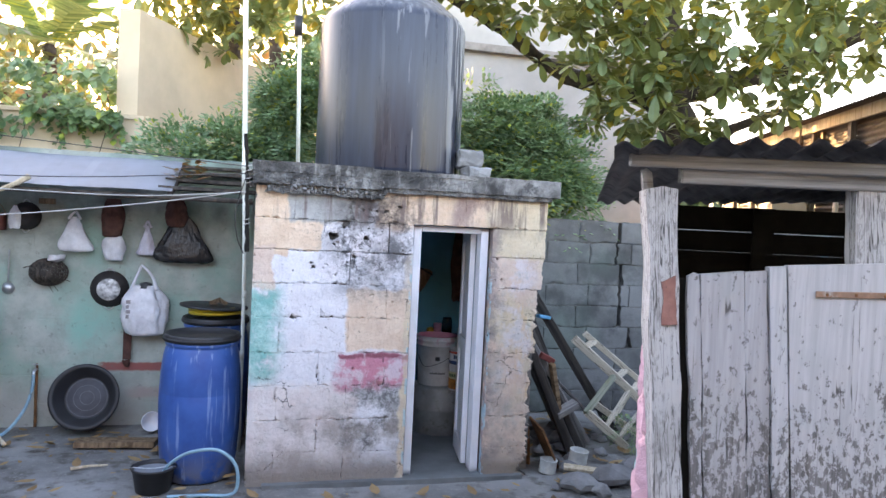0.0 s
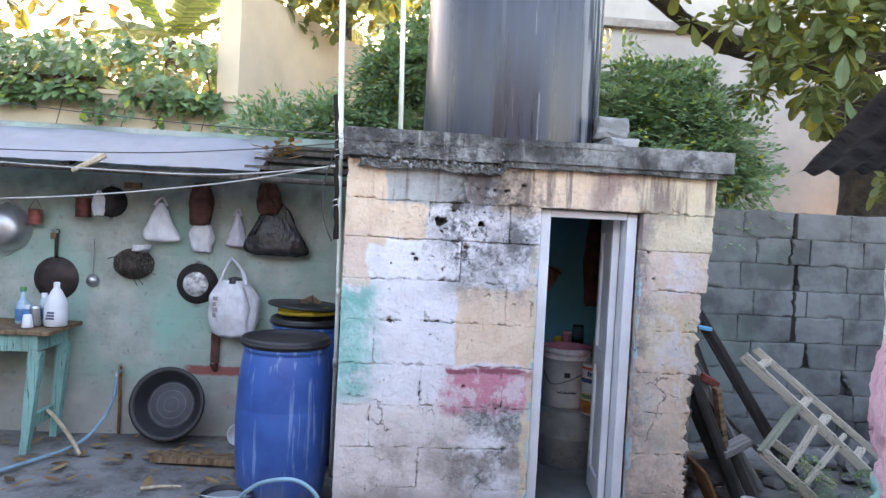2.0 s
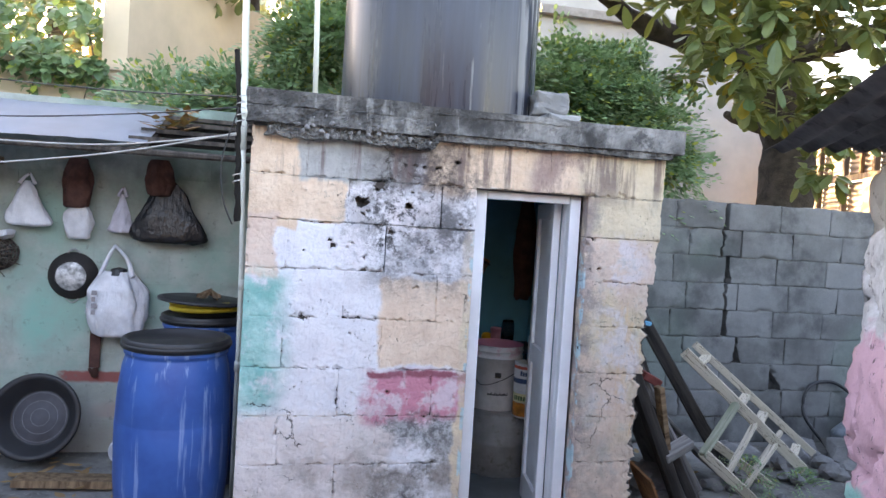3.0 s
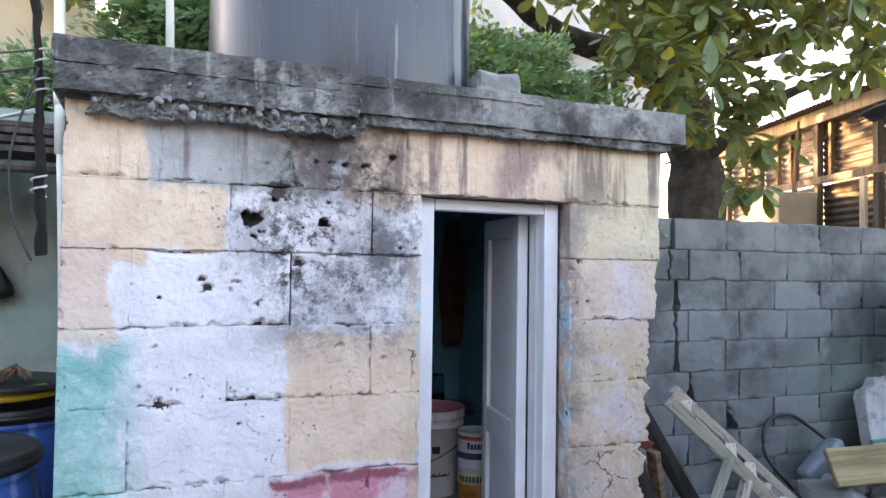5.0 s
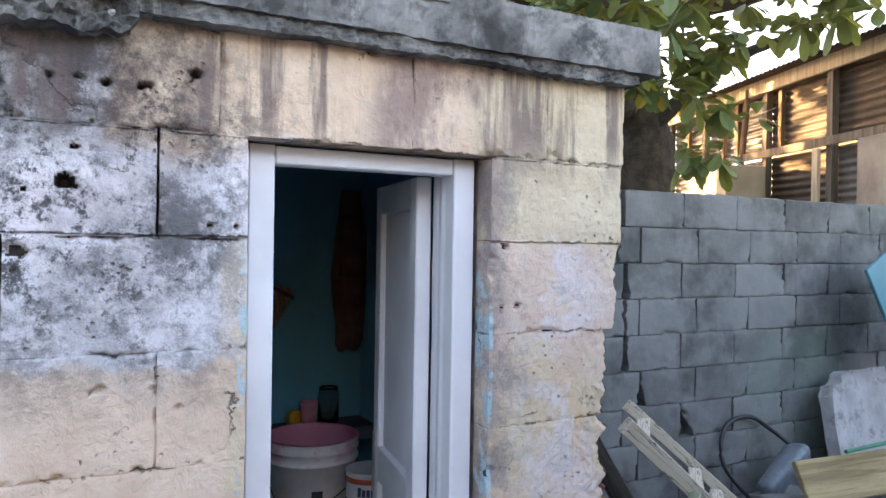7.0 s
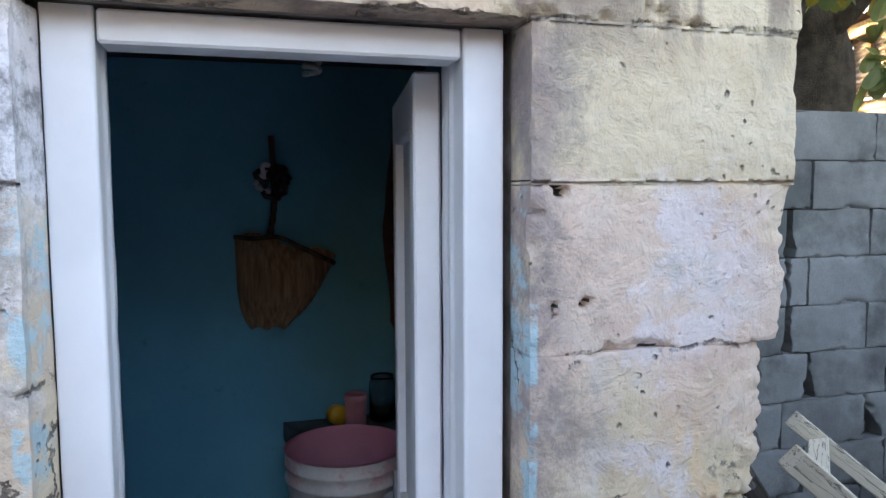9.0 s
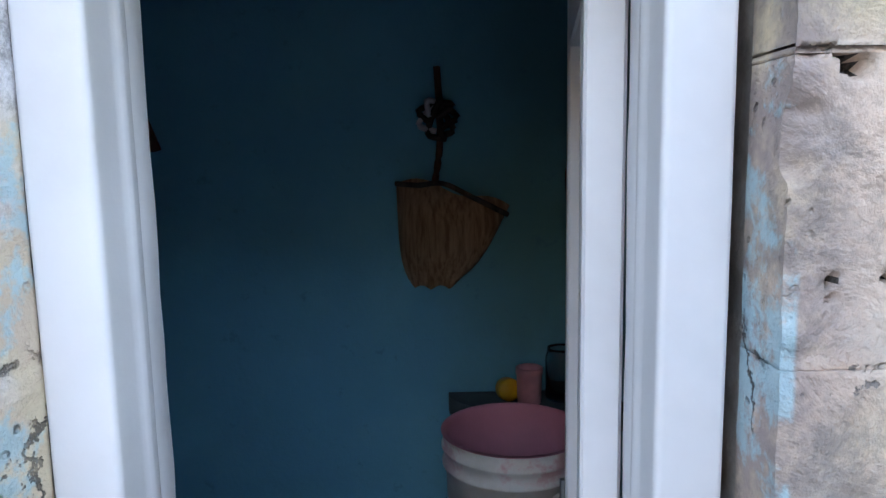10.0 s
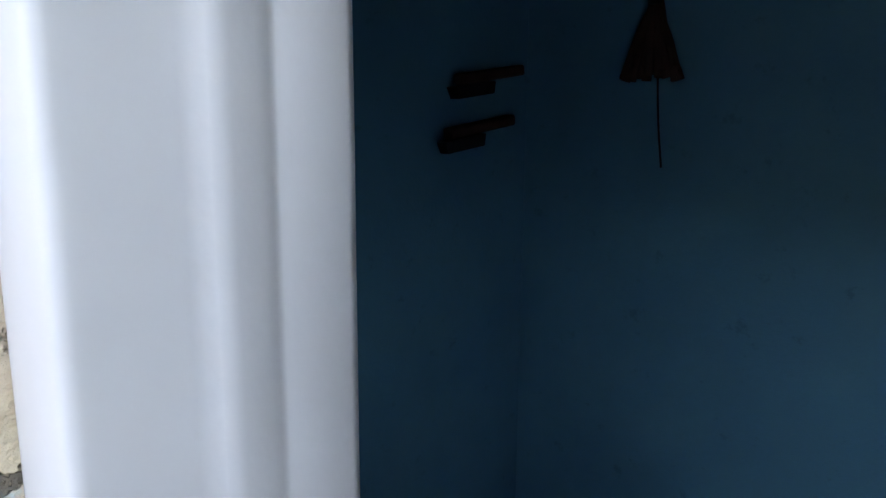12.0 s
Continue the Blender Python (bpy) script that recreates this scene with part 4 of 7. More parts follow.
def plank_shed():
    sh = thing("plank_shed", "weathered plank shed with a dark corrugated roof and dim inside", "shed")
    m_post = weathered_wood("whitewashed_post", (0.45, 0.44, 0.43), (0.15, 0.145, 0.14), (0.46, 0.455, 0.45), amount=0.51)

    LEAN = -4.3   # the whole front leans

    def put(name, bm, mat, u, v, label=""):
        ob = part(name, bm, mat, sh, label)
        p = shed_at(u + 0.11, v, 0)
        ob.matrix_basis = pose(p.x, p.y, p.z, 0, LEAN, SANG)
        return ob

    put("post", rough(plank(0.084, 0.09, 0, 1.70, 1.0, 0.008), 0.004, 9), m_post, 0.020, 0.0, "whitewashed wooden corner post")
    put("post", rough(plank(0.026, 0.03, 0, 1.76, 4.0, 0.012), 0.006, 14, 3), M_WOOD_BEAM, 0.006, 0.092, "thin grey pole behind the corner post")
    put("post", rough(plank(0.10, 0.06, 0, 1.74, 5.5, 0.006), 0.003, 9, 6), m_post, 0.612, 0.04)
    put("post", plank(0.10, 0.10, 0, 1.70, 6.5, 0.006), m_post, 1.9, 0.0)
    # a rusty-red scrap nailed to the post
    bm = plank(0.036, 0.006, 1.31, 1.44, 2.0, 0.016)
    put("patch", bm, plain("faded_red_paint", (0.33, 0.16, 0.13), 0.85, var=0.3, scale=14, bump=0.5, dirt=(0.10, 0.08, 0.07)), 0.058, -0.008, "faded red flake on the post")
    # near-black sheet behind the boards, shade put into its colour
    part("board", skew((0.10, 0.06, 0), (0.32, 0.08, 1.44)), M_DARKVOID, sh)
    # boards of the front
    m_board = flaky_board("flaking_grey_board", 0.50)
    m_white = flaky_board("flaking_white_board", 0.515, (0.50, 0.495, 0.50))
    u = 0.130
    for w, top, seed in ((0.036, 1.456, 1.3), (0.126, 1.464, 2.3), (0.066, 1.474, 3.3)):
        put("board", rough(plank(w - 0.003, 0.022, 0.03, top, seed, 0.007), 0.002, 12, seed), m_board, u, 0.012)
        u += w
    put("board", plank(0.046, 0.03, 0.02, 1.492, 7.1, 0.002), m_white, u + 0.003, 0.004)
    u += 0.052
    put("board", plank(0.36, 0.025, 0.02, 1.498, 8.1, 0.003), m_white, u + 0.003, 0.01, "broad white board with flaking paint")
    bm = boxed((0, -0.008, 0), (0.30, 0, 0.018), bevel=0.002)
    ob = put("hinge", bm, M_RUST_PALE, u + 0.077, 0.008, "rusty strap hinge with old paint")
    ob.matrix_basis = ob.matrix_basis @ pose(0, 0, 1.412, 0, 2.6, 0)
    for k in range(4):
        part("nail", turned([(0, 0.003), (0.004, 0.002), (0.005, 0)], 8, pose(0.03 + 0.08 * k, -0.008, 0.009, 90, 0, 0)), M_RUST, ob)
    for i in range(5):
        put("board", plank(0.2 - 0.004, 0.022, 0.03, 1.48, 12 + i, 0.005), m_board, u + 0.38 + 0.2 * i, 0.012)
    # beam under the eave; back and inner walls near-black, the dimness painted in
    p = shed_at(0.16, 0.03, 1.738)
    ob = part("beam", boxed((-0.06, 0, -0.02), (2.3, 0.05, 0.055), bevel=0.004), M_WOOD_BEAM, sh, "grey squared beam under the roof edge")
    ob.matrix_basis = pose(p.x, p.y, p.z, 0, 0, SANG)
    p = shed_at(-0.02, 0.0, 1.776)
    ob = part("beam", boxed((-0.03, 0, -0.018), (2.4, 0.026, 0.018), bevel=0.004), M_WOOD_BEAM, sh, "grey batten along the roof edge")
    ob.matrix_basis = pose(p.x, p.y, p.z, 0, 0, SANG)
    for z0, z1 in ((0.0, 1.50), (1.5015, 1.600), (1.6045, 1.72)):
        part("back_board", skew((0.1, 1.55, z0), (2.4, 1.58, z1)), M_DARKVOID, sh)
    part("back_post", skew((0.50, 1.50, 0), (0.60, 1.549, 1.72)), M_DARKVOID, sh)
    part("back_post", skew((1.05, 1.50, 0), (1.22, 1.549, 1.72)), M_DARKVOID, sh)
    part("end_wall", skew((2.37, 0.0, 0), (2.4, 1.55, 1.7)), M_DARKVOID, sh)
    # roof sheet: waves run from the front edge to the back
    bm = bmesh.new()
    n, prev = 340, None
    for i in range(n + 1):
        u = -0.09 + 2.7 * i / n
        w = 0.011 * math.sin(2 * math.pi * u / 0.086)
        cur = []
        for k in range(9):
            v = -0.13 + 1.95 * k / 8
            z = 1.803 - 0.045 * v + w + 0.012 * noise.noise(Vector((u * 3, v * 3, 0))) + 0.055 * u
            cur.append(bm.verts.new(shed_at(u - 0.20 * max(0, v) / 1.82, v, z)))
        if prev:
            for k in range(8):
                bm.faces.new((prev[k], cur[k], cur[k + 1], prev[k + 1]))
        prev = cur
    bmesh.ops.solidify(bm, geom=list(bm.faces), thickness=0.006)
    part("roof_sheet", bm, M_TIN_DARK, sh, "dark corrugated roof sheet", smooth=True)
    rb_ = random.Random(61)
    bm = bmesh.new()
    for i in range(420):
        uu, vv = 0.95 + rb_.gauss(0, 0.30), 1.45 + rb_.gauss(0, 0.16)
        c = shed_at(uu, vv, 1.835 + 0.13 * rb_.random() * math.exp(-((uu - 0.95) / 0.4) ** 2))
        d_ = rand_dir(rb_, (SF.x, SF.y, 0.0), 0.8) * rb_.uniform(0.08, 0.22)
        d_.z *= 0.2
        tube(bm, [c - d_, c + Vector((0, 0, 0.015)), c + d_], 0.0035, 4)
    tagged(part("dry_brush", bm, plain("dry_twigs", (0.22, 0.16, 0.11), 0.95, var=0.4, scale=20)), "heap of dry brown brushwood lying on the shed roof", "brushwood", "", "stuff")
    # side wall of rubble and rough plaster, painted pink, white and teal
    nn = Nodes("daubed_plaster", 0.9)
    x, y, z = nn.xyz(nn.pos)
    wv = nn.m("ADD", z, nn.m("MULTIPLY", nn.m("SUBTRACT", nn.noise(5, 4), 0.5), 0.35))
    mid = nn.noise(12, 5, 0.65)
    col = nn.mix(nn.step(mid, 0.3, 0.7), (0.50, 0.47, 0.45), (0.72, 0.70, 0.69))
    col = nn.mix(nn.step(wv, 1.12, 1.18, 1, 0), col, (0.66, 0.40, 0.45))
    col = nn.mix(nn.step(wv, 0.62, 0.68, 1, 0), col, (0.33, 0.60, 0.54))
    col = nn.mix(nn.step(wv, 1.43, 1.47), col, (0.42, 0.38, 0.33))
    col = nn.mix(nn.step(nn.noise(22, 6, 0.7), 0.60, 0.66, 0, 0.85), col, (0.08, 0.07, 0.065))
    nn.color(col)
    nn.bump(mid, 0.7, 0.02)
    nn.bump(nn.noise(60, 3, 0.7), 0.5, 0.005)
    bm = bmesh.new()
    nv, nz = 70, 80
    outer = []
    for j in range(nz + 1):
        outer.append([])
        for i in range(nv + 1):
            v, z = 1.54 * i / nv, 1.64 * j / nz
            q = Vector((v * 3.4, z * 7.5, 1.5))
            dist, pts_ = noise.voronoi(q + 0.35 * Vector((noise.noise(q), noise.noise(q * 1.3 + Vector((7, 0, 0))), 0)))
            seam = max(0.0, 1 - (dist[1] - dist[0]) / 0.16)
            d_ = 0.03 * noise.noise(q * 0.45) + 0.010 * noise.noise(q * 1.6) + 0.006 * noise.noise(q * 5) - 0.060 * seam ** 2 * max(0.0, 0.65 + 0.9 * noise.noise(q * 0.7))
            outer[-1].append(bm.verts.new((-0.012 - d_, v + 0.01 * noise.noise(q * 2.2), z)))
    for p, q in zip(outer, outer[1:]):
        for i in range(nv):
            bm.faces.new((p[i + 1], p[i], q[i], q[i + 1]))
    ring = outer[0] + [r[-1] for r in outer[1:]] + outer[-1][-2::-1] + [r[0] for r in outer[-2:0:-1]]
    back = [bm.verts.new((0.045, v.co.y, v.co.z)) for v in ring]
    for i in range(len(ring)):
        j = (i + 1) % len(ring)
        bm.faces.new((ring[i], ring[j], back[j], back[i]))
    bmesh.ops.recalc_face_normals(bm, faces=list(bm.faces))
    ob = part("daubed_wall", bm, nn.mat, sh, "rough daubed stone side wall, pink, white and teal", smooth=True)
    p = shed_at(0.03, 0.08, 0)
    ob.matrix_basis = pose(p.x, p.y, 0, 0, 0, math.degrees(math.atan2(SB.y, SB.x)) - 90)
    return sh


plank_shed()


# ---- lean-to roof over the west wall ----
lean = thing("lean_to_roof", "rickety lean-to roof of white tin and dark boards on poles", "roof")
bm = bmesh.new()
prev = None
for i in range(61):
    x = -4.1 + 3.57 * i / 60
    cur = [bm.verts.new((x, y, z + 0.0015 * math.sin(x * 40) + 0.008 * noise.noise(Vector((x * 2, y, 0))))) for y, z in ((4.96, 1.700), (5.2, 1.785), (5.66, 1.96))]
    if prev:
        for k in range(2):
            bm.faces.new((prev[k], cur[k], cur[k + 1], prev[k + 1]))
    prev = cur
bmesh.ops.solidify(bm, geom=list(bm.faces), thickness=0.004)
part("tin_sheet", bm, M_TIN, lean, "white tin sheet with rust marks")
for i, (x0, x1, z, y) in enumerate(((-0.62, 0.0, 1.715, 5.02), (-0.60, -0.02, 1.775, 5.2), (-0.58, 0.0, 1.84, 5.4), (-0.6, 0.0, 1.895, 5.57))):
    ob = part("board", rough(boxed((x0, y, z), (x1, y + 0.215, z + 0.022)), 0.008, 8, i), M_WOOD_DARK, lean)
for x in (-3.6, -2.6, -1.6, -0.55):
    part("rafter", tubed([(x, 4.98, 1.668), (x + 0.02, 5.3, 1.79), (x, 5.64, 1.90)], 0.02, 8), M_WOOD_DARK, lean)
part("purlin", tubed([(-4.1, 5.0, 1.655), (-2, 5.01, 1.665), (-0.02, 5.0, 1.66)], 0.018, 8), M_WOOD_DARK, lean)
part("post", tubed([(-3.9, 5.0, 0), (-3.9, 5.0, 1.64)], 0.035, 10), M_WOOD_BROWN, lean)


# ---- poles on the hut ----
M_CABLE_PALE = plain("pale_wire", (0.50, 0.49, 0.47), 0.6, var=0.2)
pipe = thing("water_pipe", "thin white plastic water pipe fixed up the hut corner", "pipe")
part("tube", tubed([(-0.075, 4.90, 1.70), (-0.10, 4.90, 2.6), (-0.147, 4.90, 3.9)], 0.0165, 12, n=4), M_PVC, pipe, smooth=True)
part("lower_tube", tubed([(-0.046, 4.90, 0.0), (-0.052, 4.90, 1.0), (-0.074, 4.90, 1.72)], 0.012, 12, n=4), M_PVC, pipe, smooth=True)
for z in (0.62, 1.02, 1.86):
    part("coupling", tubed([(-0.050 - 0.027 * (z > 1.5), 4.90, z), (-0.050 - 0.028 * (z > 1.5), 4.90, z + 0.05)], 0.015 + 0.006 * (z > 1.5), 12), M_PVC, pipe, smooth=True)
sk_ = thing("stake", "dark gnarled stake tied upright at the hut corner", "stake")
part("shaft", rough(tubed([(-0.030, 4.195, 1.36), (-0.040, 4.185, 1.60), (-0.046, 4.180, 1.80), (-0.060, 4.178, 2.02)], 0.012, 9, 0.009, n=8), 0.010, 22), M_DARKVOID, sk_)
for z in (1.50, 1.73, 1.80):
    part("tie", tubed([(-0.040 + 0.016 * math.cos(a), 4.184 + 0.016 * math.sin(a), z + 0.004 * a) for a in [i * 0.5 for i in range(26)]], 0.0025, 5), M_CABLE_PALE, sk_, "pale wire tie")
pole = thing("pole", "pale upright plastic pole standing on the roof slab", "pole")
part("tube", tubed([(0.25, 4.6, 1.87), (0.235, 4.6, 2.4), (0.205, 4.6, 3.6)], 0.0125, 10), M_PVC, pole, smooth=True)
part("joint", tubed([(0.219, 4.6, 2.70), (0.216, 4.6, 2.82)], 0.026, 10), M_BLACK, pole, "black tape and wire wrapping", smooth=True)


# ---- trees ----
def leaf_verts(bm, p, d, up, L, W, fold=0.25, droop=0.15, broad=False):
    """A folded leaf: pointed, or broad towards its tip."""
    s = d.cross(up)
    if s.length < 1e-3:
        s = d.cross(Vector((1, 0.2, 0)))
    s.normalize()
    nn = s.cross(d).normalized()
    mid, side = [], []
    for t, w in ((0.0, 0.03), (0.28, 0.27), (0.58, 0.47), (0.82, 0.46), (0.96, 0.22), (1.0, 0.0)) if broad else ((0.0, 0.03), (0.25, 0.40), (0.6, 0.42), (1.0, 0.0)):
        c = p + d * (L * t) - Vector((0, 0, 1)) * (droop * L * t * t)
        if w == 0:
            e = bm.verts.new(c)
            mid.append(e)
            side.append((e, e))
        else:
            mid.append(bm.verts.new(c - nn * fold * w * W * 0.6))
            side.append((bm.verts.new(c + s * w * W), bm.verts.new(c - s * w * W)))
    for i in range(len(mid) - 1):
        for k in (0, 1):
            a, b = side[i][k], side[i + 1][k]
            f = (mid[i], a, b, mid[i + 1]) if b is not mid[i + 1] else (mid[i], a, mid[i + 1])
            bm.faces.new(f if k == 0 else f[::-1])


def rosette(bm, rng, p, L, n):
    ax = rand_dir(rng, (0, -0.3, 0.2), 1.0)
    for i in range(n):
        d = (rand_dir(rng, ax, 0.7)).normalized()
        leaf_verts(bm, p + d * 0.02, d, Vector((0, 0, 1)), L * rng.uniform(0.7, 1.15), L * rng.uniform(0.50, 0.68), 0.22, rng.uniform(0.1, 0.6), True)


def crown(zones, L, seed, per=7):
    """Leaves in rosettes, scattered through rounded zones of (centre, radii, count)."""
    rng = random.Random(seed)
    bm = bmesh.new()
    for c, r, n in zones:
        for i in range(n):
            while True:
                q = Vector((rng.uniform(-1, 1), rng.uniform(-1, 1), rng.uniform(-1, 1)))
                if q.length < 1:
                    break
            p = Vector((c[0] + q.x * r[0], c[1] + q.y * r[1], c[2] + q.z * r[2]))
            rosette(bm, rng, p, L, rng.randint(per - 2, per + 2))
    return bm


def fronds(zones, seed, L=0.34, leaflet=0.032):
    """Feathery compound leaves: a bent rib with paired leaflets on side ribs."""
    rng = random.Random(seed)
    bm = bmesh.new()
    for c, r, n in zones:
        for i in range(n):
            while True:
                q = Vector((rng.uniform(-1, 1), rng.uniform(-1, 1), rng.uniform(-1, 1)))
                if q.length < 1:
                    break
            p = Vector((c[0] + q.x * r[0], c[1] + q.y * r[1], c[2] + q.z * r[2]))
            d = rand_dir(rng, (q.x, q.y - 0.5, q.z + 0.2), 1.0)
            s = d.cross(Vector((0, 0, 1)))
            if s.length < 0.05:
                continue
            s.normalize()
            ll = L * rng.uniform(0.6, 1.15)
            for k in range(2, 8):
                t = k / 7
                b = p + d * ll * t - Vector((0, 0, 0.3 * ll * t * t))
                for sg in (1, -1):
                    e = (s * sg + d * 0.5).normalized()
                    m = 3 if k < 6 else 2
                    for j in range(1, m + 1):
                        o = b + e * (0.9 * leaflet * j) - Vector((0, 0, 0.004 * j * j))
                        w = d * leaflet * 0.42 * rng.uniform(0.7, 1.2)
                        a = e * leaflet * 0.75 + Vector((0, 0, rng.uniform(-0.5, 0.2) * leaflet))
                        bm.faces.new((bm.verts.new(o - a * 0.4), bm.verts.new(o + w * 0.7), bm.verts.new(o + a), bm.verts.new(o - w * 0.7)))
    return bm


def sprays(zones, seed, L=0.30):
    """Loose compound leaves: a drooping rib, side ribs and small oval leaflets, with gaps between."""
    rng = random.Random(seed)
    bm = bmesh.new()
    for c, r, n in zones:
        for i in range(n):
            q = rand_dir(rng) * rng.random() ** 0.4
            p = Vector((c[0] + q.x * r[0], c[1] + q.y * r[1], c[2] + q.z * r[2]))
            d = rand_dir(rng, (q.x, q.y - 0.6, q.z + 0.1), 1.0)
            s_ = d.cross(Vector((0, 0, 1)))
            if s_.length < 0.1:
                continue
            s_.normalize()
            ll = L * rng.uniform(0.6, 1.2)
            size = rng.uniform(0.034, 0.054)
            for k in range(1, 6):
                u = k / 5
                b = p + d * ll * u - Vector((0, 0, 0.35 * ll * u * u))
                for sg in (1, -1):
                    e = (s_ * sg + d * 0.55 + Vector((0, 0, rng.uniform(-0.5, 0.1)))).normalized()
                    reach = (3, 4, 4, 3, 2)[k - 1]
                    for j in range(1, reach + 1):
                        o = b + e * (size * 0.95 * j) - Vector((0, 0, 0.003 * j * j))
                        for sd in ((1, -1) if j < reach else (0,)):
                            ld_ = (d * sd + e * (0.45 if sd else 1.0) + rand_dir(rng) * 0.25).normalized()
                            w = ld_.cross(Vector((0.1, -0.5, 1))).normalized() * size * 0.30
                            t = ld_ * size
                            m1, m2 = o + t * 0.30, o + t * 0.72
                            bm.faces.new([bm.verts.new(x) for x in (o, m1 + w * 0.9, m2 + w, o + t, m2 - w, m1 - w * 0.9)])
    return bm


tree = thing("almond_tree", "large broad-leaved tree with a dark trunk and yellowing leaves", "tree")
part("trunk", rough(tubed([(5.02, 7.62, 0), (4.98, 7.60, 1.2), (4.94, 7.58, 2.2), (4.72, 7.5, 2.9), (4.5, 7.5, 3.8), (4.3, 7.4, 5.6)], 0.33, 18, 0.12, n=8), 0.06, 4), M_BARK, tree, smooth=True)
for pts, r in (([(4.75, 7.5, 2.95), (4.1, 7.4, 3.2), (3.3, 7.2, 3.22), (2.9, 7.1, 3.3)], 0.16), ([(2.9, 7.1, 3.3), (2.4, 6.9, 3.5), (1.6, 6.6, 3.75), (0.5, 6.4, 3.95)], 0.07),
               ([(4.8, 7.5, 2.55), (4.45, 7.4, 2.52), (4.05, 7.3, 2.58)], 0.10), ([(4.6, 7.5, 3.2), (5.6, 7.0, 3.5), (6.4, 6.7, 3.9), (7.2, 6.5, 4.3)], 0.12), ([(4.5, 7.5, 3.7), (3.2, 6.7, 4.1), (1.8, 6.1, 4.4)], 0.09), ([(4.9, 7.4, 2.4), (5.1, 7.0, 2.8), (5.5, 6.6, 3.0)], 0.07)):
    part("limb", rough(tubed(pts, r, 10, r * 0.45, n=6), 0.03, 6), M_BARK, tree, smooth=True)
part("crown", crown([((3.2, 6.1, 3.35), (0.85, 0.7, 0.55), 95), ((2.4, 6.2, 3.75), (1.0, 0.7, 0.4), 70), ((4.5, 5.9, 3.3), (0.95, 0.8, 0.6), 110), ((3.3, 6.0, 2.75), (0.55, 0.45, 0.35), 34),
                     ((5.7, 6.0, 3.75), (1.1, 0.9, 0.55), 95), ((1.2, 6.4, 3.95), (1.2, 0.6, 0.35), 55), ((4.2, 6.1, 4.3), (2.4, 1.1, 0.6), 150), ((3.9, 6.3, 2.6), (0.5, 0.28, 0.35), 36), ((4.35, 6.3, 2.15), (0.35, 0.3, 0.35), 12), ((7.0, 6.5, 4.4), (1.2, 0.9, 0.6), 60), ((2.0, 5.6, 4.5), (1.6, 0.9, 0.35), 70)], 0.150, 5, 8), M_LEAF, tree, "broad leaves, some yellow")

dark = thing("shade_tree", "dense dark green tree behind the cream parapet", "tree")
part("trunk", tubed([(-0.3, 9.2, 0), (-0.35, 9.1, 2.5), (-0.4, 8.8, 4.4)], 0.16, 12, 0.08, n=4), M_BARK, dark, smooth=True)
part("crown", crown([((-0.55, 7.9, 3.75), (0.75, 0.6, 0.5), 150), ((-0.1, 8.2, 4.3), (1.2, 0.8, 0.5), 120), ((0.55, 7.6, 3.3), (0.5, 0.4, 0.45), 45), ((0.9, 7.7, 3.9), (0.7, 0.5, 0.5), 50)], 0.12, 9), M_LEAF, dark)

shrub = thing("feathery_shrub", "light green feathery-leaved shrub behind the water tank", "shrub", None, "shrubs behind the hut")
part("stem", tubed([(-0.25, 6.35, 0), (-0.3, 6.3, 1.3), (-0.1, 6.25, 2.3)], 0.035, 8, 0.015, n=4), M_BARK, shrub)
part("crown", sprays([((-0.52, 6.1, 2.02), (0.28, 0.22, 0.12), 80), ((-0.18, 6.2, 2.10), (0.26, 0.25, 0.16), 110), ((0.26, 6.3, 2.42), (0.22, 0.28, 0.36), 210), ((0.40, 6.4, 2.75), (0.22, 0.2, 0.22), 60)], 21), M_FERN, shrub)
shrub2 = thing("feathery_shrub", "green feathery-leaved shrub overhanging the grey wall", "shrub", None, "shrubs behind the hut")
part("stem", tubed([(2.4, 6.4, 0), (2.35, 6.3, 1.3), (2.3, 6.2, 2.4)], 0.04, 8, 0.015, n=4), M_BARK, shrub2)
part("crown", sprays([((2.05, 6.2, 2.42), (0.36, 0.28, 0.40), 230), ((2.42, 6.2, 2.35), (0.34, 0.28, 0.36), 190), ((2.62, 6.1, 2.12), (0.26, 0.24, 0.26), 110), ((2.30, 6.0, 2.02), (0.36, 0.2, 0.2), 100), ((2.75, 6.0, 1.82), (0.22, 0.15, 0.14), 22)], 22), M_FERN, shrub2)


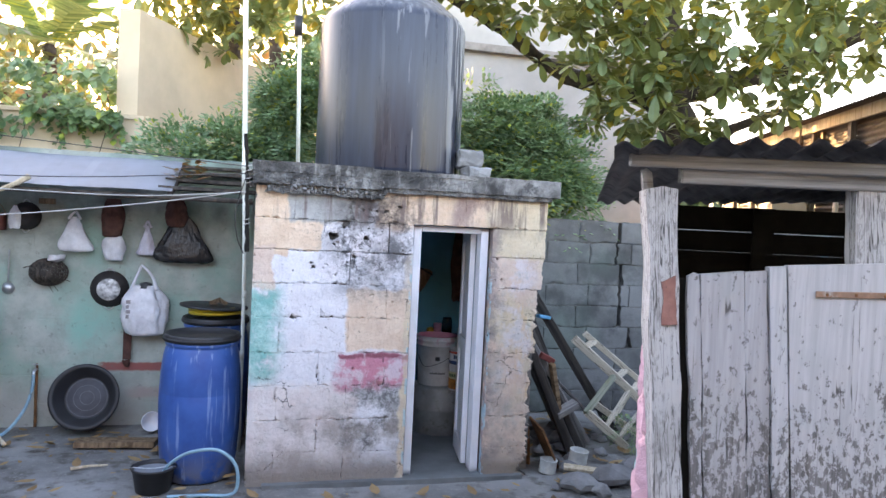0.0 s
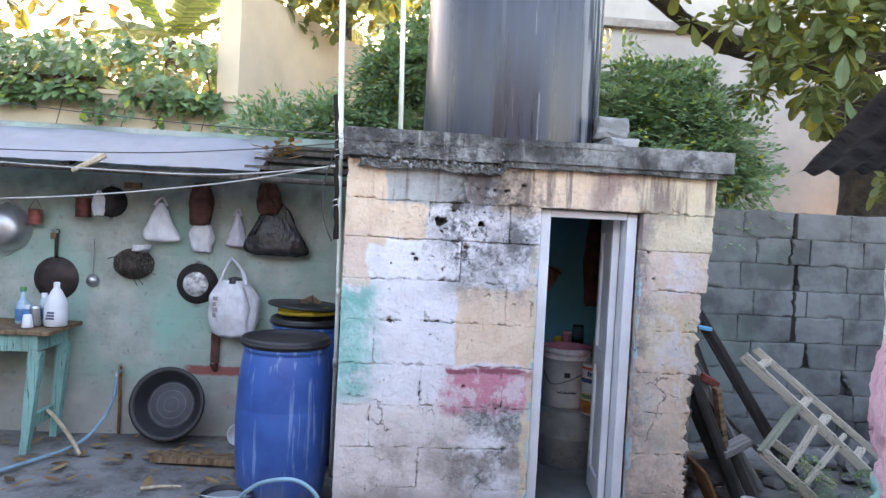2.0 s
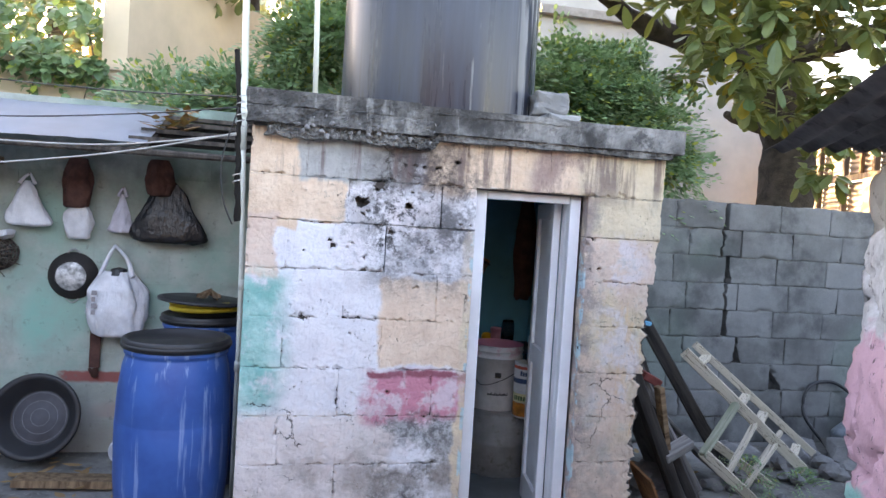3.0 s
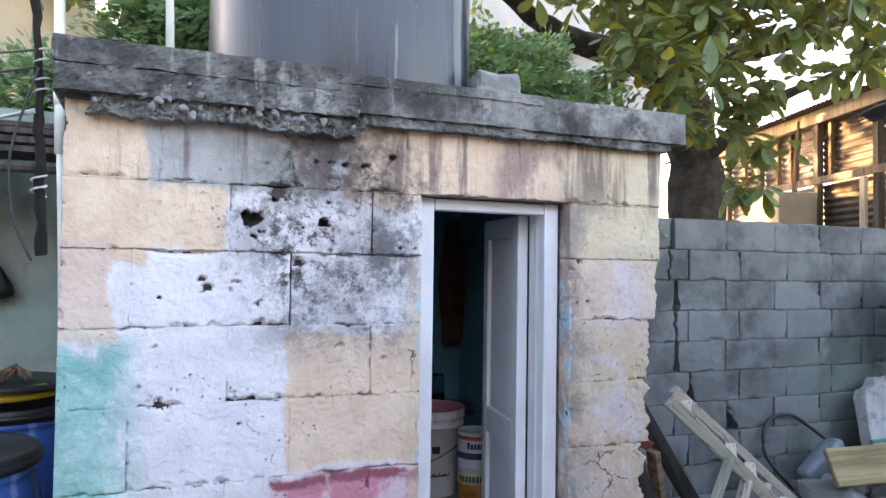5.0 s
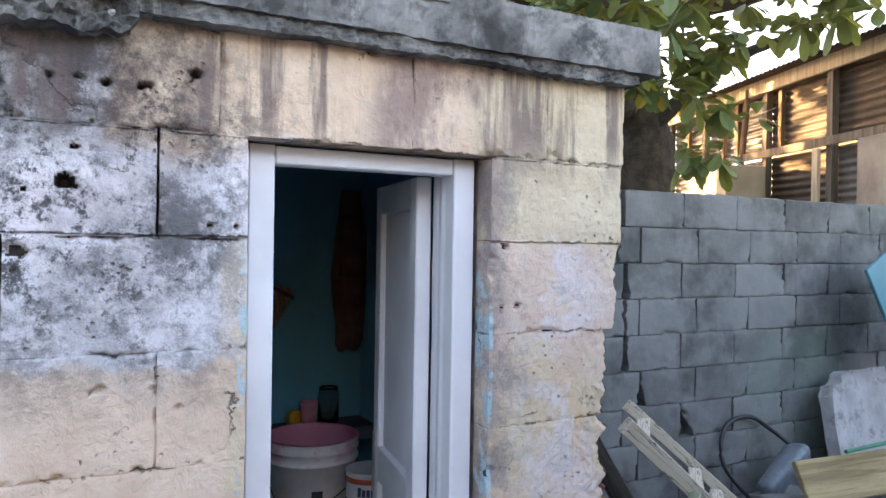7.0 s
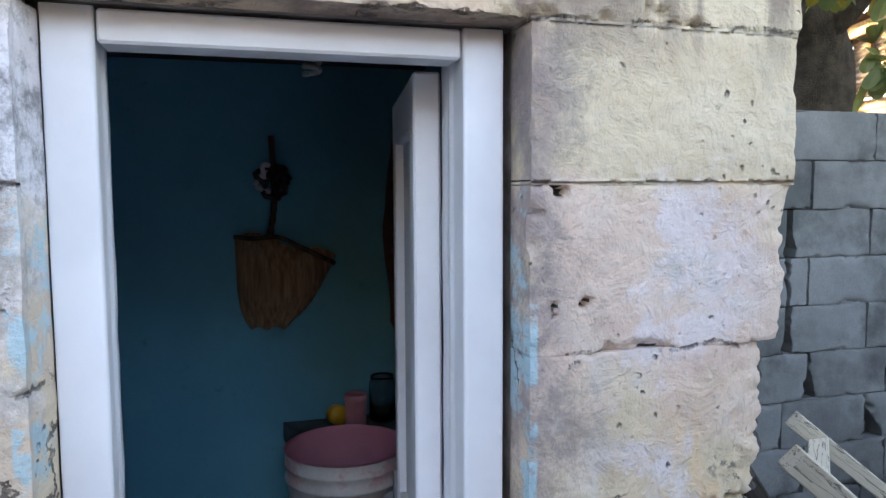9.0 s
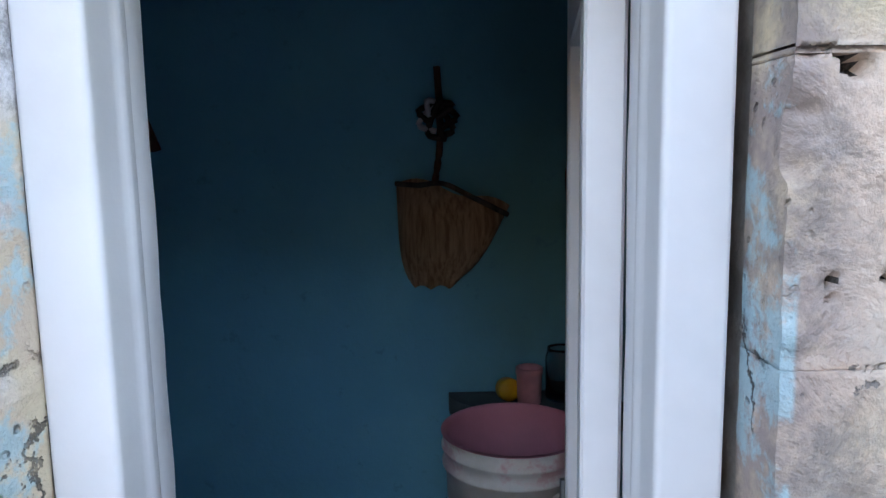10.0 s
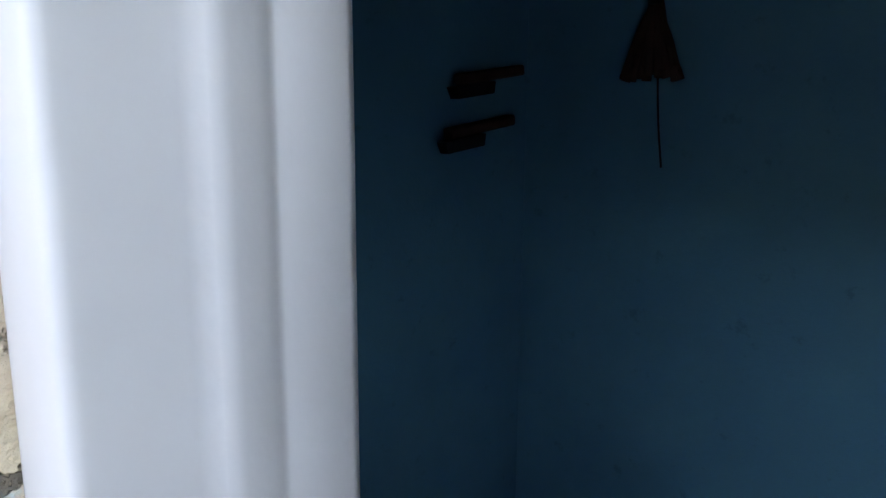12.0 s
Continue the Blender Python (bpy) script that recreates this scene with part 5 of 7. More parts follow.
def vine():
    rng = random.Random(31)
    bm = bmesh.new()

    def leaf(x, y, z, L):
        leaf_verts(bm, Vector((x, y, z)), rand_dir(rng, (0, -0.8, -0.5), 1.2), Vector((0, -0.6, 1)), L, L * 0.9, 0.2, 0.3)

    for i in range(4600):
        x = rng.uniform(-4.2, -1.14)
        wave = noise.noise(Vector((x * 2.3, 0, 5)))
        lo = 2.33 + 0.14 * wave + 0.05 * noise.noise(Vector((x * 7, 2, 5)))
        hi = 2.84 + 0.10 * noise.noise(Vector((x * 1.9, 7, 2))) + 0.06 * noise.noise(Vector((x * 6, 3, 2)))
        z = lo + (hi - lo) * rng.random()
        y = 6.93 - 0.14 * rng.random() if z < 2.44 else 6.93 + rng.uniform(-0.18, 0.55)
        if noise.noise(Vector((x * 4.5, z * 6, 1.5))) < -0.28 or (x > -1.27 and z > 2.5):
            continue
        leaf(x, y, z, rng.uniform(0.045, 0.09))
    for k in range(13):
        x0, x1 = rng.uniform(-2.3, -1.15), rng.uniform(-0.12, 0.12)
        drop = rng.uniform(0.10, 0.28)
        for j in range(int(drop / 0.012)):
            u = j * 0.012 / drop
            leaf(x0 + x1 * u + rng.uniform(-0.03, 0.03), 6.93 - 0.05 * rng.random(), 2.34 - drop * u, rng.uniform(0.035, 0.07))
    return bm


vn = thing("vine", "green heart-leaved vine hanging over the cream wall", "vine")
part("leaves", vine(), M_VINE, vn)
for i, x in enumerate((-3.1, -2.5, -2.0, -1.7, -1.35)):
    part("stem", tubed([(x, 7.0, 2.62), (x + 0.05, 6.94, 2.4), (x - 0.03, 6.95, 2.1 - 0.06 * (i % 3))], 0.006, 6, 0.003, n=4), M_BARK, vn)


def palm(m, label, seed, count=16, size=2.4):
    rng = random.Random(seed)
    t = thing("palm_tree", label, "palm tree", m, "palms behind the walls")
    part("trunk", rough(tubed([(0, 0, 0), (0.1, 0, 2.2), (0.05, 0.05, 4.0)], 0.13, 12, 0.10, n=5), 0.02, 9), M_BARK, t, smooth=True)
    bm = bmesh.new()
    for k in range(count):
        a, el = 2 * math.pi * k / count + rng.uniform(-0.2, 0.2), rng.uniform(0.1, 1.2)
        d = Vector((math.cos(a) * math.cos(el), math.sin(a) * math.cos(el), math.sin(el)))
        s = d.cross(Vector((0, 0, 1))).normalized()
        for j in range(3, 60):
            u = j / 60
            p = Vector((0.05, 0.05, 4.0)) + d * size * u - Vector((0, 0, 1.1 * size * 0.5 * u * u))
            for sg in (1, -1):
                e = (s * sg + d * 0.7 - Vector((0, 0, 0.35))).normalized() * size * 0.24 * math.sin(math.pi * min(1, 0.15 + u * 0.85))
                w = d * 0.007 * size
                bm.faces.new((bm.verts.new(p - w), bm.verts.new(p + w), bm.verts.new(p + e)))
    part("crown", bm, M_VINE, t)
    return t


palm(pose(-3.2, 12.0, 0.0), "tall green palm standing behind the vine-covered wall", 3)
palm(pose(0.1, 11.0, 0.2), "green palm between the houses", 4, 14, 1.9)


def far_trees():
    rng = random.Random(77)
    bm = bmesh.new()
    for i in range(1350):
        x = rng.uniform(-16, 6)
        y = rng.uniform(13, 20)
        top = 5.2 + 1.2 * noise.noise(Vector((x * 0.35, 0, 1)))
        z = top - abs(rng.gauss(0, 1.2))
        rosette(bm, rng, Vector((x, y, z)), 0.30, 5)
    for i in range(420):
        x, y = rng.uniform(-9, -2.2), rng.uniform(9.5, 12.5)
        z = 3.6 + 0.7 * noise.noise(Vector((x * 0.8, 0, 4))) - abs(rng.gauss(0, 0.7))
        if noise.noise(Vector((x * 1.3, z * 1.3, 3))) > -0.15:
            rosette(bm, rng, Vector((x, y, z)), 0.20, 6)
    return bm


tagged(part("far_trees", far_trees(), leaf_material("far_leaf", (0.06, 0.10, 0.04), (0.15, 0.17, 0.08), (0.30, 0.14, 0.07), 0.15)), "distant hazy trees with green and reddish leaves", "trees", "", "stuff")


# ---- things hung on the west wall ----
WY = 5.600


def sagging_bag(name, label, x, z_top, w, h, mat, depth=0.09, seed=0.0, neck=0.25, handles=True, y=WY, category="bag", tri=0.0):
    """A filled carrier bag hung from its gathered neck."""
    t = thing(name, label, category, pose(x, y, z_top - h), "bags hung on the wall")
    bm = bmesh.new()
    seg, rings, levels = 56, [], 26
    for i in range(levels + 1):
        u = i / levels
        k = (0.55 + 0.45 * math.sin(math.pi * min(1, 0.15 + u * 0.75))) * (1 if u < 0.72 else 1 - (1 - neck) * ((u - 0.72) / 0.28) ** 0.8)
        if tri:
            k = 0.10 + 0.98 * (1 - u) ** (0.45 + tri) * (1 - 0.25 * (max(0.0, 0.16 - u) / 0.16) ** 2)
        if i == 0:
            k *= 0.8
        ring = []
        for s in range(seg):
            a = 2 * math.pi * s / seg
            c = Vector((math.cos(a) * 1.6 + seed, math.sin(a) * 1.6, u * 3))
            fold = abs(noise.noise(Vector((math.cos(a) * 3.4 + seed, math.sin(a) * 3.4, u * 1.5))))
            crease = abs(noise.noise(c * 2.3 + Vector((3, 1, 7))))
            f = 1 + 0.07 * math.sin(5 * a + seed) * (0.3 + u) + 0.22 * noise.noise(c) - 0.32 * max(0.0, 0.30 - fold) * (0.4 + u) - 0.22 * max(0.0, 0.2 - crease)
            dz = 0.035 * h * noise.noise(c * 1.1 + Vector((8, 8, 8))) * (1 - u)
            ring.append(bm.verts.new((0.6 * w * k * f * math.cos(a) + 0.06 * w * math.sin(seed * 2.1) * (1 - u) ** 2, -depth * 0.5 + 0.5 * depth * k * f * math.sin(a), u * h + dz)))
        rings.append(ring)
    for p, q in zip(rings, rings[1:]):
        for s in range(seg):
            bm.faces.new((p[s], p[(s + 1) % seg], q[(s + 1) % seg], q[s]))
    bm.faces.new(rings[0][::-1])
    bm.faces.new(rings[-1])
    part("body", bm, mat, t, smooth=True)
    if handles:
        for s in (-1, 1):
            part("handle", tubed([(s * w * 0.18, -depth * 0.5, h * 0.93), (s * w * 0.10, -depth * 0.4, h * 1.06), (0, -0.012, h * 1.16)], 0.011, 7, 0.006, n=5), mat, t, smooth=True)
    part("nail", tubed([(0, 0.005, h * (1.15 if handles else 1.0)), (0, -0.03, h * (1.16 if handles else 1.01))], 0.003, 6), M_RUST, t)
    return t


def bag_film(name, c, trans=0.25, rough_=0.45):
    n = Nodes(name, rough_)
    f = n.noise(14, 5, 0.6, n.obj)
    n.color(n.mix(n.step(f, 0.3, 0.7), tuple(0.78 * v for v in c), c))
    n.bump(n.noise(22, 4, 0.6, n.scaled(n.obj, (1.6, 1.6, 0.5))), 0.8, 0.010)
    n.bump(n.m("ABSOLUTE", n.m("SUBTRACT", f, 0.5)), 0.8, 0.014)
    n.bump(n.noise(60, 3, 0.6, n.obj), 0.3, 0.003)
    return n.mat


M_BAGW = bag_film("white_bag_film", (0.78, 0.77, 0.80))
M_BAGK = bag_film("black_bag_film", (0.02, 0.018, 0.02), rough_=0.24)
M_BAGP = bag_film("lilac_bag_film", (0.66, 0.62, 0.70))
M_CLOTH = plain("brown_cloth", (0.115, 0.055, 0.045), 0.95, var=0.35, scale=18, bump=0.5, dist=0.006)
M_ALU = plain("worn_aluminium", (0.52, 0.53, 0.54), 0.38, 0.85, var=0.2, scale=12, bump=0.15)
M_SOOT = plain("sooty_iron", (0.035, 0.03, 0.03), 0.6, 0.4, var=0.4, scale=15, bump=0.3)

sagging_bag("carrier_bag", "white knotted plastic bag hung on the wall", -1.235, 1.50, 0.21, 0.245, M_BAGW, 0.10, 1.0, 0.3, tri=0.45)
sagging_bag("carrier_bag", "small lilac-white plastic bag hung by its knot", -0.755, 1.46, 0.115, 0.215, M_BAGP, 0.07, 2.0, 0.4, tri=0.6)
sagging_bag("rubbish_bag", "black plastic bag drooping from the wall", -0.515, 1.56, 0.37, 0.36, M_BAGK, 0.11, 3.3, 0.9, False, tri=0.35)
sagging_bag("cloth_pouch", "dark brown cloth pouch over a black bag", -0.56, 1.66, 0.13, 0.20, M_CLOTH, 0.135, 4.0, 0.85, False, category="pouch")
sagging_bag("cloth_pouch", "brown cloth pouch hung over a white bag", -0.98, 1.64, 0.125, 0.27, M_CLOTH, 0.10, 5.0, 0.85, False, category="pouch")
sagging_bag("carrier_bag", "white limp plastic bag below a brown pouch", -0.975, 1.40, 0.13, 0.20, M_BAGW, 0.07, 6.0, 0.6, False)
sagging_bag("carrier_bag", "tiny white plastic bag hung before a pan", -1.60, 1.56, 0.07, 0.16, M_BAGW, 0.04, 8.0, 0.3, False, WY - 0.07)

big = sagging_bag("shopping_bag", "full white shopping bag hung by its two handles", -0.755, 1.03, 0.26, 0.36, M_BAGW, 0.17, 7.0, 0.72, False)
for s in (-1, 1):
    part("handle", tubed([(s * 0.085, -0.10, 0.33), (s * 0.05, -0.09, 0.43), (-0.03, -0.02, 0.50)], 0.014, 7, 0.008, n=6), M_BAGW, big, smooth=True)
part("content", turned([(0, 0.33), (0.05, 0.34), (0.04, 0.375), (0, 0.385)], 14, pose(0.01, -0.085, 0)), M_BLACK, big, "black bundle inside")
for k in range(4):
    part("print", boxed((-0.105, -0.170, 0.13 + 0.035 * k), (-0.085 + 0.008 * (k % 2), -0.167, 0.155 + 0.035 * k)), plain("print_grey", (0.30, 0.27, 0.28), 0.6), big, "grey printed mark")

mach = thing("machete_sheath", "long dark leather sheath hanging on the wall", "sheath", pose(-0.895, WY, 0.44))
bm = plank(0.055, 0.012, 0.04, 0.36, 3.0, 0.004)
part("body", bm, M_CLOTH, mach).matrix_basis = pose(0, -0.02, 0, 0, 0, 0)
part("tip", turned([(0, 0), (0.016, 0.01), (0.026, 0.045), (0.027, 0.06)], 12, pose(0.035, -0.014, -0.02, 0, -14, 0)), M_CLOTH, mach, smooth=True)


def basket():
    t = thing("twig_basket", "dark woven twig basket hung on the wall", "basket", pose(-1.40, WY - 0.06, 1.10))
    rng = random.Random(4)
    for k in range(9):
        a = math.pi * k / 9
        part("rib", tubed([(0.125 * math.cos(a), 0.05, 0.095 * math.sin(a)), (0.07 * math.cos(a), -0.06, 0.05 * math.sin(a)), (0, -0.085, 0), (-0.07 * math.cos(a), -0.06, -0.05 * math.sin(a)), (-0.125 * math.cos(a), 0.05, -0.095 * math.sin(a))], 0.005, 6, n=4), M_WOOD_DARK, t)
    for k in range(9):
        r = 0.35 + 0.08 * k
        pts = [(0.125 * r * math.cos(a), -0.085 + 0.135 * r ** 2 + 0.006 * math.sin(9 * a + k * 3), 0.095 * r * math.sin(a)) for a in [2 * math.pi * i / 36 for i in range(37)]]
        part("weave", tubed(pts, 0.006, 6), M_WOOD_DARK, t)
    for k in range(10):
        a = rng.uniform(0, 6.28)
        part("twig", tubed([(0.11 * math.cos(a), 0.0, 0.08 * math.sin(a)), (0.16 * math.cos(a + 0.2), -0.01, 0.12 * math.sin(a + 0.2) - 0.02)], 0.0025, 5), M_WOOD_DARK, t)
    part("rag", rough(turned([(0, -0.02), (0.06, -0.01), (0.05, 0.02), (0, 0.03)], 14, pose(0.06, 0.0, 0.10)), 0.03, 14), M_BAGW, t, "crumpled white plastic")
    return t


basket()

FACE = Matrix.Rotation(radians(90), 4, "X")   # turns a lathe's axis towards the yard


def pan(name, label, x, z, r, mat, worn=None, handle=None, depth=0.05, category="pan"):
    t = thing(name, label, category, pose(x, WY, z), "pans hung on the wall")
    prof = [(0, 0.002 + depth), (r * 0.55, depth + 0.002), (r * 0.72, depth * 0.86), (r * 0.95, depth * 0.2), (r, 0.004), (r * 1.03, 0.0)]
    part("bowl", turned(prof, 40, FACE), mat, t, smooth=True)
    if worn:
        part("worn_base", turned([(0, depth + 0.006), (r * 0.56, depth + 0.006), (r * 0.62, depth - 0.002)], 40, FACE), worn, t, "scoured pale base", smooth=True)
    if handle:
        stem = part("handle", tubed([(0, -0.012, r), (0, -0.016, r + handle * 0.5), (0, -0.01, r + handle)], 0.011, 8, n=3), M_SOOT, t, smooth=True)
        part("ring", tubed([(0.014 * math.cos(a), -0.01, r + handle + 0.014 + 0.014 * math.sin(a)) for a in [i * 0.524 for i in range(13)]], 0.003, 6), M_SOOT, stem)
    else:
        for s in (-1, 1):
            part("lug", tubed([(s * r * 0.25, -0.006, r * 0.98 * -1 if s > 5 else -r), (0.0, -0.006, -r - 0.022), (-s * r * 0.25, -0.006, -r)], 0.004, 6, n=4) if s < 0 else tubed([(-r * 0.25, -0.006, r), (0, -0.006, r + 0.022), (r * 0.25, -0.006, r)], 0.004, 6, n=4), M_ALU, t)
    return t


pan("wok", "sooty black wok with a scoured pale base", -1.0, 0.99, 0.128, M_SOOT, plain("scoured_metal", (0.62, 0.61, 0.60), 0.5, 0.3, var=0.7, scale=26, bump=0.3))
pan("frying_pan", "dark iron frying pan hung by its handle", -1.88, 0.985, 0.135, plain("brown_iron", (0.055, 0.04, 0.037), 0.55, 0.5, var=0.4, scale=14, bump=0.25), None, 0.15, 0.04)
pan("pot", "dark round pot hung under the roof", -1.555, 1.49, 0.095, M_SOOT, None, None, 0.09, "pot")
pan("pot", "grey aluminium pot hung by one lug", -2.19, 1.29, 0.15, M_ALU, None, None, 0.12, "pot")


def tin_can(label, x, z, r, h, mat, tilt=0.0):
    t = thing("tin_can", label, "can", pose(x, WY - r - 0.006, z, 0, tilt, 0), "cans hung on the wall")
    part("body", turned([(0, 0), (r, 0), (r * 1.04, 0.004), (r, 0.008), (r, h * 0.33), (r * 1.025, h * 0.35), (r, h * 0.37), (r, h - 0.008), (r * 1.04, h - 0.004), (r * 1.02, h), (r * 0.94, h - 0.004), (r * 0.93, 0.01), (0, 0.01)], 26), mat, t, smooth=True)
    part("wire", tubed([(-r, 0, h * 0.9), (0, 0.0, h + 0.06), (r, 0, h * 0.9)], 0.002, 5, n=5), M_RUST, t)


tin_can("red and white rusty tin can hung by a wire", -2.0, 1.325, 0.042, 0.095, plain("red_tin", (0.30, 0.08, 0.06), 0.5, 0.4, var=0.5, scale=14, bump=0.2, dirt=(0.34, 0.30, 0.28)))
tin_can("dark red rusty tin hung by a wire", -1.71, 1.385, 0.045, 0.12, plain("dark_red_tin", (0.16, 0.05, 0.04), 0.6, 0.4, var=0.5, scale=14, bump=0.2))
lk = thing("padlock", "small brass padlock hung on a nail", "padlock", pose(-1.90, WY, 1.255))
part("body", boxed((-0.018, -0.024, -0.018), (0.018, -0.004, 0.02), bevel=0.004), plain("brass", (0.35, 0.25, 0.12), 0.45, 0.8), lk)
part("shackle", tubed([(-0.012, -0.014, 0.02), (-0.012, -0.014, 0.036), (0, -0.014, 0.046), (0.012, -0.014, 0.036), (0.012, -0.014, 0.02)], 0.0035, 6, n=3), M_ALU, lk)
sp = thing("ladle", "grey metal ladle hung on the wall", "ladle", pose(-1.655, WY, 1.0))
part("bowl", turned([(0, 0.03), (0.022, 0.024), (0.036, 0.012), (0.042, 0.0)], 24, pose(0, -0.004, -0.02, 90, 0, 0)), M_ALU, sp, smooth=True)
part("handle", tubed([(0, -0.012, 0.015), (0.003, -0.016, 0.12), (0.002, -0.01, 0.25)], 0.005, 7, n=4), M_ALU, sp, smooth=True)
hk = thing("rafter_box", "small wooden bracket under the lean-to roof", "bracket", pose(-1.42, WY, 1.60))
part("board", boxed((-0.05, -0.04, -0.02), (0.05, 0.0, 0.02), bevel=0.003), M_WOOD_BROWN, hk)

# ---- basin, tap, hose, floor clutter ----
ba = thing("washing_basin", "black plastic basin leaning against the wall", "basin", pose(-1.10, 5.40, 0.012) @ pose(0, 0, 0, 74, 0, 0) @ pose(0, 0.228, -0.02) @ Matrix.Scale(0.92, 4))
prof = [(0, 0.0), (0.155, 0.0), (0.172, 0.008), (0.218, 0.11), (0.232, 0.118), (0.248, 0.116), (0.248, 0.122), (0.232, 0.126), (0.212, 0.118), (0.165, 0.014), (0.152, 0.008), (0, 0.008)]
part("bowl", turned(prof, 56), plain("dark_grey_plastic", (0.022, 0.022, 0.025), 0.5, var=0.25, scale=9, bump=0.1), ba, smooth=True)
for r in (0.05, 0.095, 0.142):
    part("ridge", turned([(r - 0.004, 0.008), (r, 0.0105), (r + 0.004, 0.008)], 48), plain("grey_plastic_worn", (0.17, 0.17, 0.19), 0.5), ba, smooth=True)
part("dust", turned([(0, 0.0095), (0.150, 0.0095), (0.151, 0.008)], 48), plain("dusty_plastic", (0.085, 0.085, 0.098), 0.7, var=0.25, scale=9), ba, "dusty grey bottom", smooth=True)

tp = thing("garden_tap", "small metal tap on a pipe at the wall", "tap", pose(-1.455, 5.58, 0.0))
part("pipe", tubed([(0, 0.0, 0.0), (0, 0.0, 0.40), (0, -0.005, 0.45)], 0.010, 8), M_RUST, tp)
part("spout", tubed([(0, 0, 0.41), (0, -0.05, 0.41), (0, -0.07, 0.385)], 0.011, 8, n=3), M_ALU, tp)
part("handle", tubed([(-0.022, -0.03, 0.45), (0.022, -0.03, 0.45)], 0.005, 6), M_ALU, tp)
part("stem", tubed([(0, -0.03, 0.41), (0, -0.03, 0.45)], 0.004, 6), M_ALU, tp)
M_HOSE = plain("pale_blue_hose", (0.24, 0.42, 0.52), 0.5, var=0.2, scale=12, bump=0.1)
hs = thing("garden_hose", "pale blue hose from the tap along the ground", "hose")
part("tube", tubed([(-1.455, 5.51, 0.385), (-1.46, 5.49, 0.27), (-1.50, 5.42, 0.13), (-1.58, 5.25, 0.03), (-1.75, 4.9, 0.018), (-2.0, 4.5, 0.016), (-2.3, 4.3, 0.016)], 0.011, 8, n=8), M_HOSE, hs, smooth=True)
hs2 = thing("garden_hose", "pale blue hose looping from the bucket to the drum", "hose")
part("tube", tubed([(-0.44, 4.20, 0.10), (-0.40, 4.16, 0.17), (-0.30, 4.12, 0.245), (-0.15, 4.08, 0.27), (-0.05, 4.06, 0.20), (-0.03, 4.06, 0.08), (-0.07, 4.07, 0.02), (-0.22, 4.10, 0.013), (-0.40, 4.10, 0.013)], 0.0095, 8, n=8), M_HOSE, hs2, smooth=True)
bk = thing("bucket", "small black bucket of water beside the drum", "bucket", pose(-0.49, 4.24, 0.0))
part("body", turned([(0, 0), (0.085, 0), (0.092, 0.006), (0.112, 0.125), (0.120, 0.128), (0.121, 0.140), (0.114, 0.142), (0.108, 0.128), (0.09, 0.012), (0, 0.01)], 40), M_BLACK, bk, smooth=True)
part("water", turned([(0, 0.118), (0.1055, 0.118)], 36), plain("grey_water", (0.22, 0.24, 0.26), 0.08, var=0.1), bk)
part("bail", tubed([(-0.118, 0, 0.13), (-0.10, -0.06, 0.155), (0, -0.10, 0.16), (0.10, -0.06, 0.155), (0.118, 0, 0.13)], 0.003, 6, n=5), M_ALU, bk)
pb = thing("rotten_plank", "short rotten brown plank lying on the ground", "plank", pose(-1.08, 5.02, 0.012, 0, 0, -4))
part("board", rough(boxed((0, 0, 0), (0.50, 0.13, 0.035)), 0.02, 9), M_WOOD_BROWN, pb)
wp = thing("plastic_tub", "small white tub lying by the wall", "tub", pose(-0.66, 5.42, 0.06, 70, 20, 0))
part("body", turned([(0, 0), (0.05, 0), (0.066, 0.08), (0.07, 0.083), (0.064, 0.083), (0.048, 0.004), (0, 0.004)], 28), M_WHITE, wp, smooth=True)
bn = thing("bone", "pale stick on the ground", "stick", pose(-1.0, 4.62, 0.012, 0, 0, 12))
part("shaft", tubed([(0, 0, 0), (0.10, 0.01, 0.003), (0.2, 0, 0)], 0.010, 7, 0.006), M_WOOD_NEW, bn)

coil = thing("hose_coil", "yellow hose coil lying on a drum lid", "hose", pose(-0.235, 5.15, 0.867))
part("coil", tubed([(0.17 * math.cos(a), 0.17 * math.sin(a), 0.014 + 0.004 * a) for a in [i * 0.2 for i in range(60)]], 0.013, 8), plain("yellow_hose", (0.62, 0.46, 0.03), 0.5, var=0.2), coil, smooth=True)
ld = thing("drum_lid", "dark lid with dried twigs on the drum", "lid", pose(-0.25, 5.15, 0.925, 0, 3, 0))
part("plate", turned([(0, 0), (0.20, 0), (0.225, 0.004), (0.225, 0.016), (0.2, 0.02), (0, 0.022)], 40), M_BLACK, ld, smooth=True)
tw = thing("twig_nest", "small heap of dried twigs on the lid", "twigs", pose(-0.22, 5.10, 0.948))
rng = random.Random(12)
for k in range(22):
    a = rng.uniform(0, 6.28)
    c, s = math.cos(a), math.sin(a)
    part("twig", tubed([(-0.06 * c, -0.06 * s, rng.uniform(0, 0.02)), (0.01 * s, 0.01, rng.uniform(0.02, 0.055)), (0.06 * c, 0.06 * s, rng.uniform(0, 0.02))], 0.0035, 5, n=3), M_WOOD_BROWN, tw)


# ---- table with bottles ----
tb = thing("work_table", "worn teal-painted wooden table with a plank top", "table", pose(-2.79, 5.10, 0))
part("tabletop", rough(boxed((0, 0, 0.70), (1.10, 0.46, 0.725), bevel=0.003), 0.004, 6), M_WOOD_BROWN, tb, "grey-brown worn plank top")
part("apron", boxed((0.08, 0.035, 0.60), (1.02, 0.055, 0.699)), M_WOOD_TEAL, tb)
part("apron", boxed((0.08, 0.41, 0.60), (1.02, 0.43, 0.699)), M_WOOD_TEAL, tb)
part("apron", boxed((1.00, 0.056, 0.60), (1.02, 0.409, 0.699)), M_WOOD_TEAL, tb)
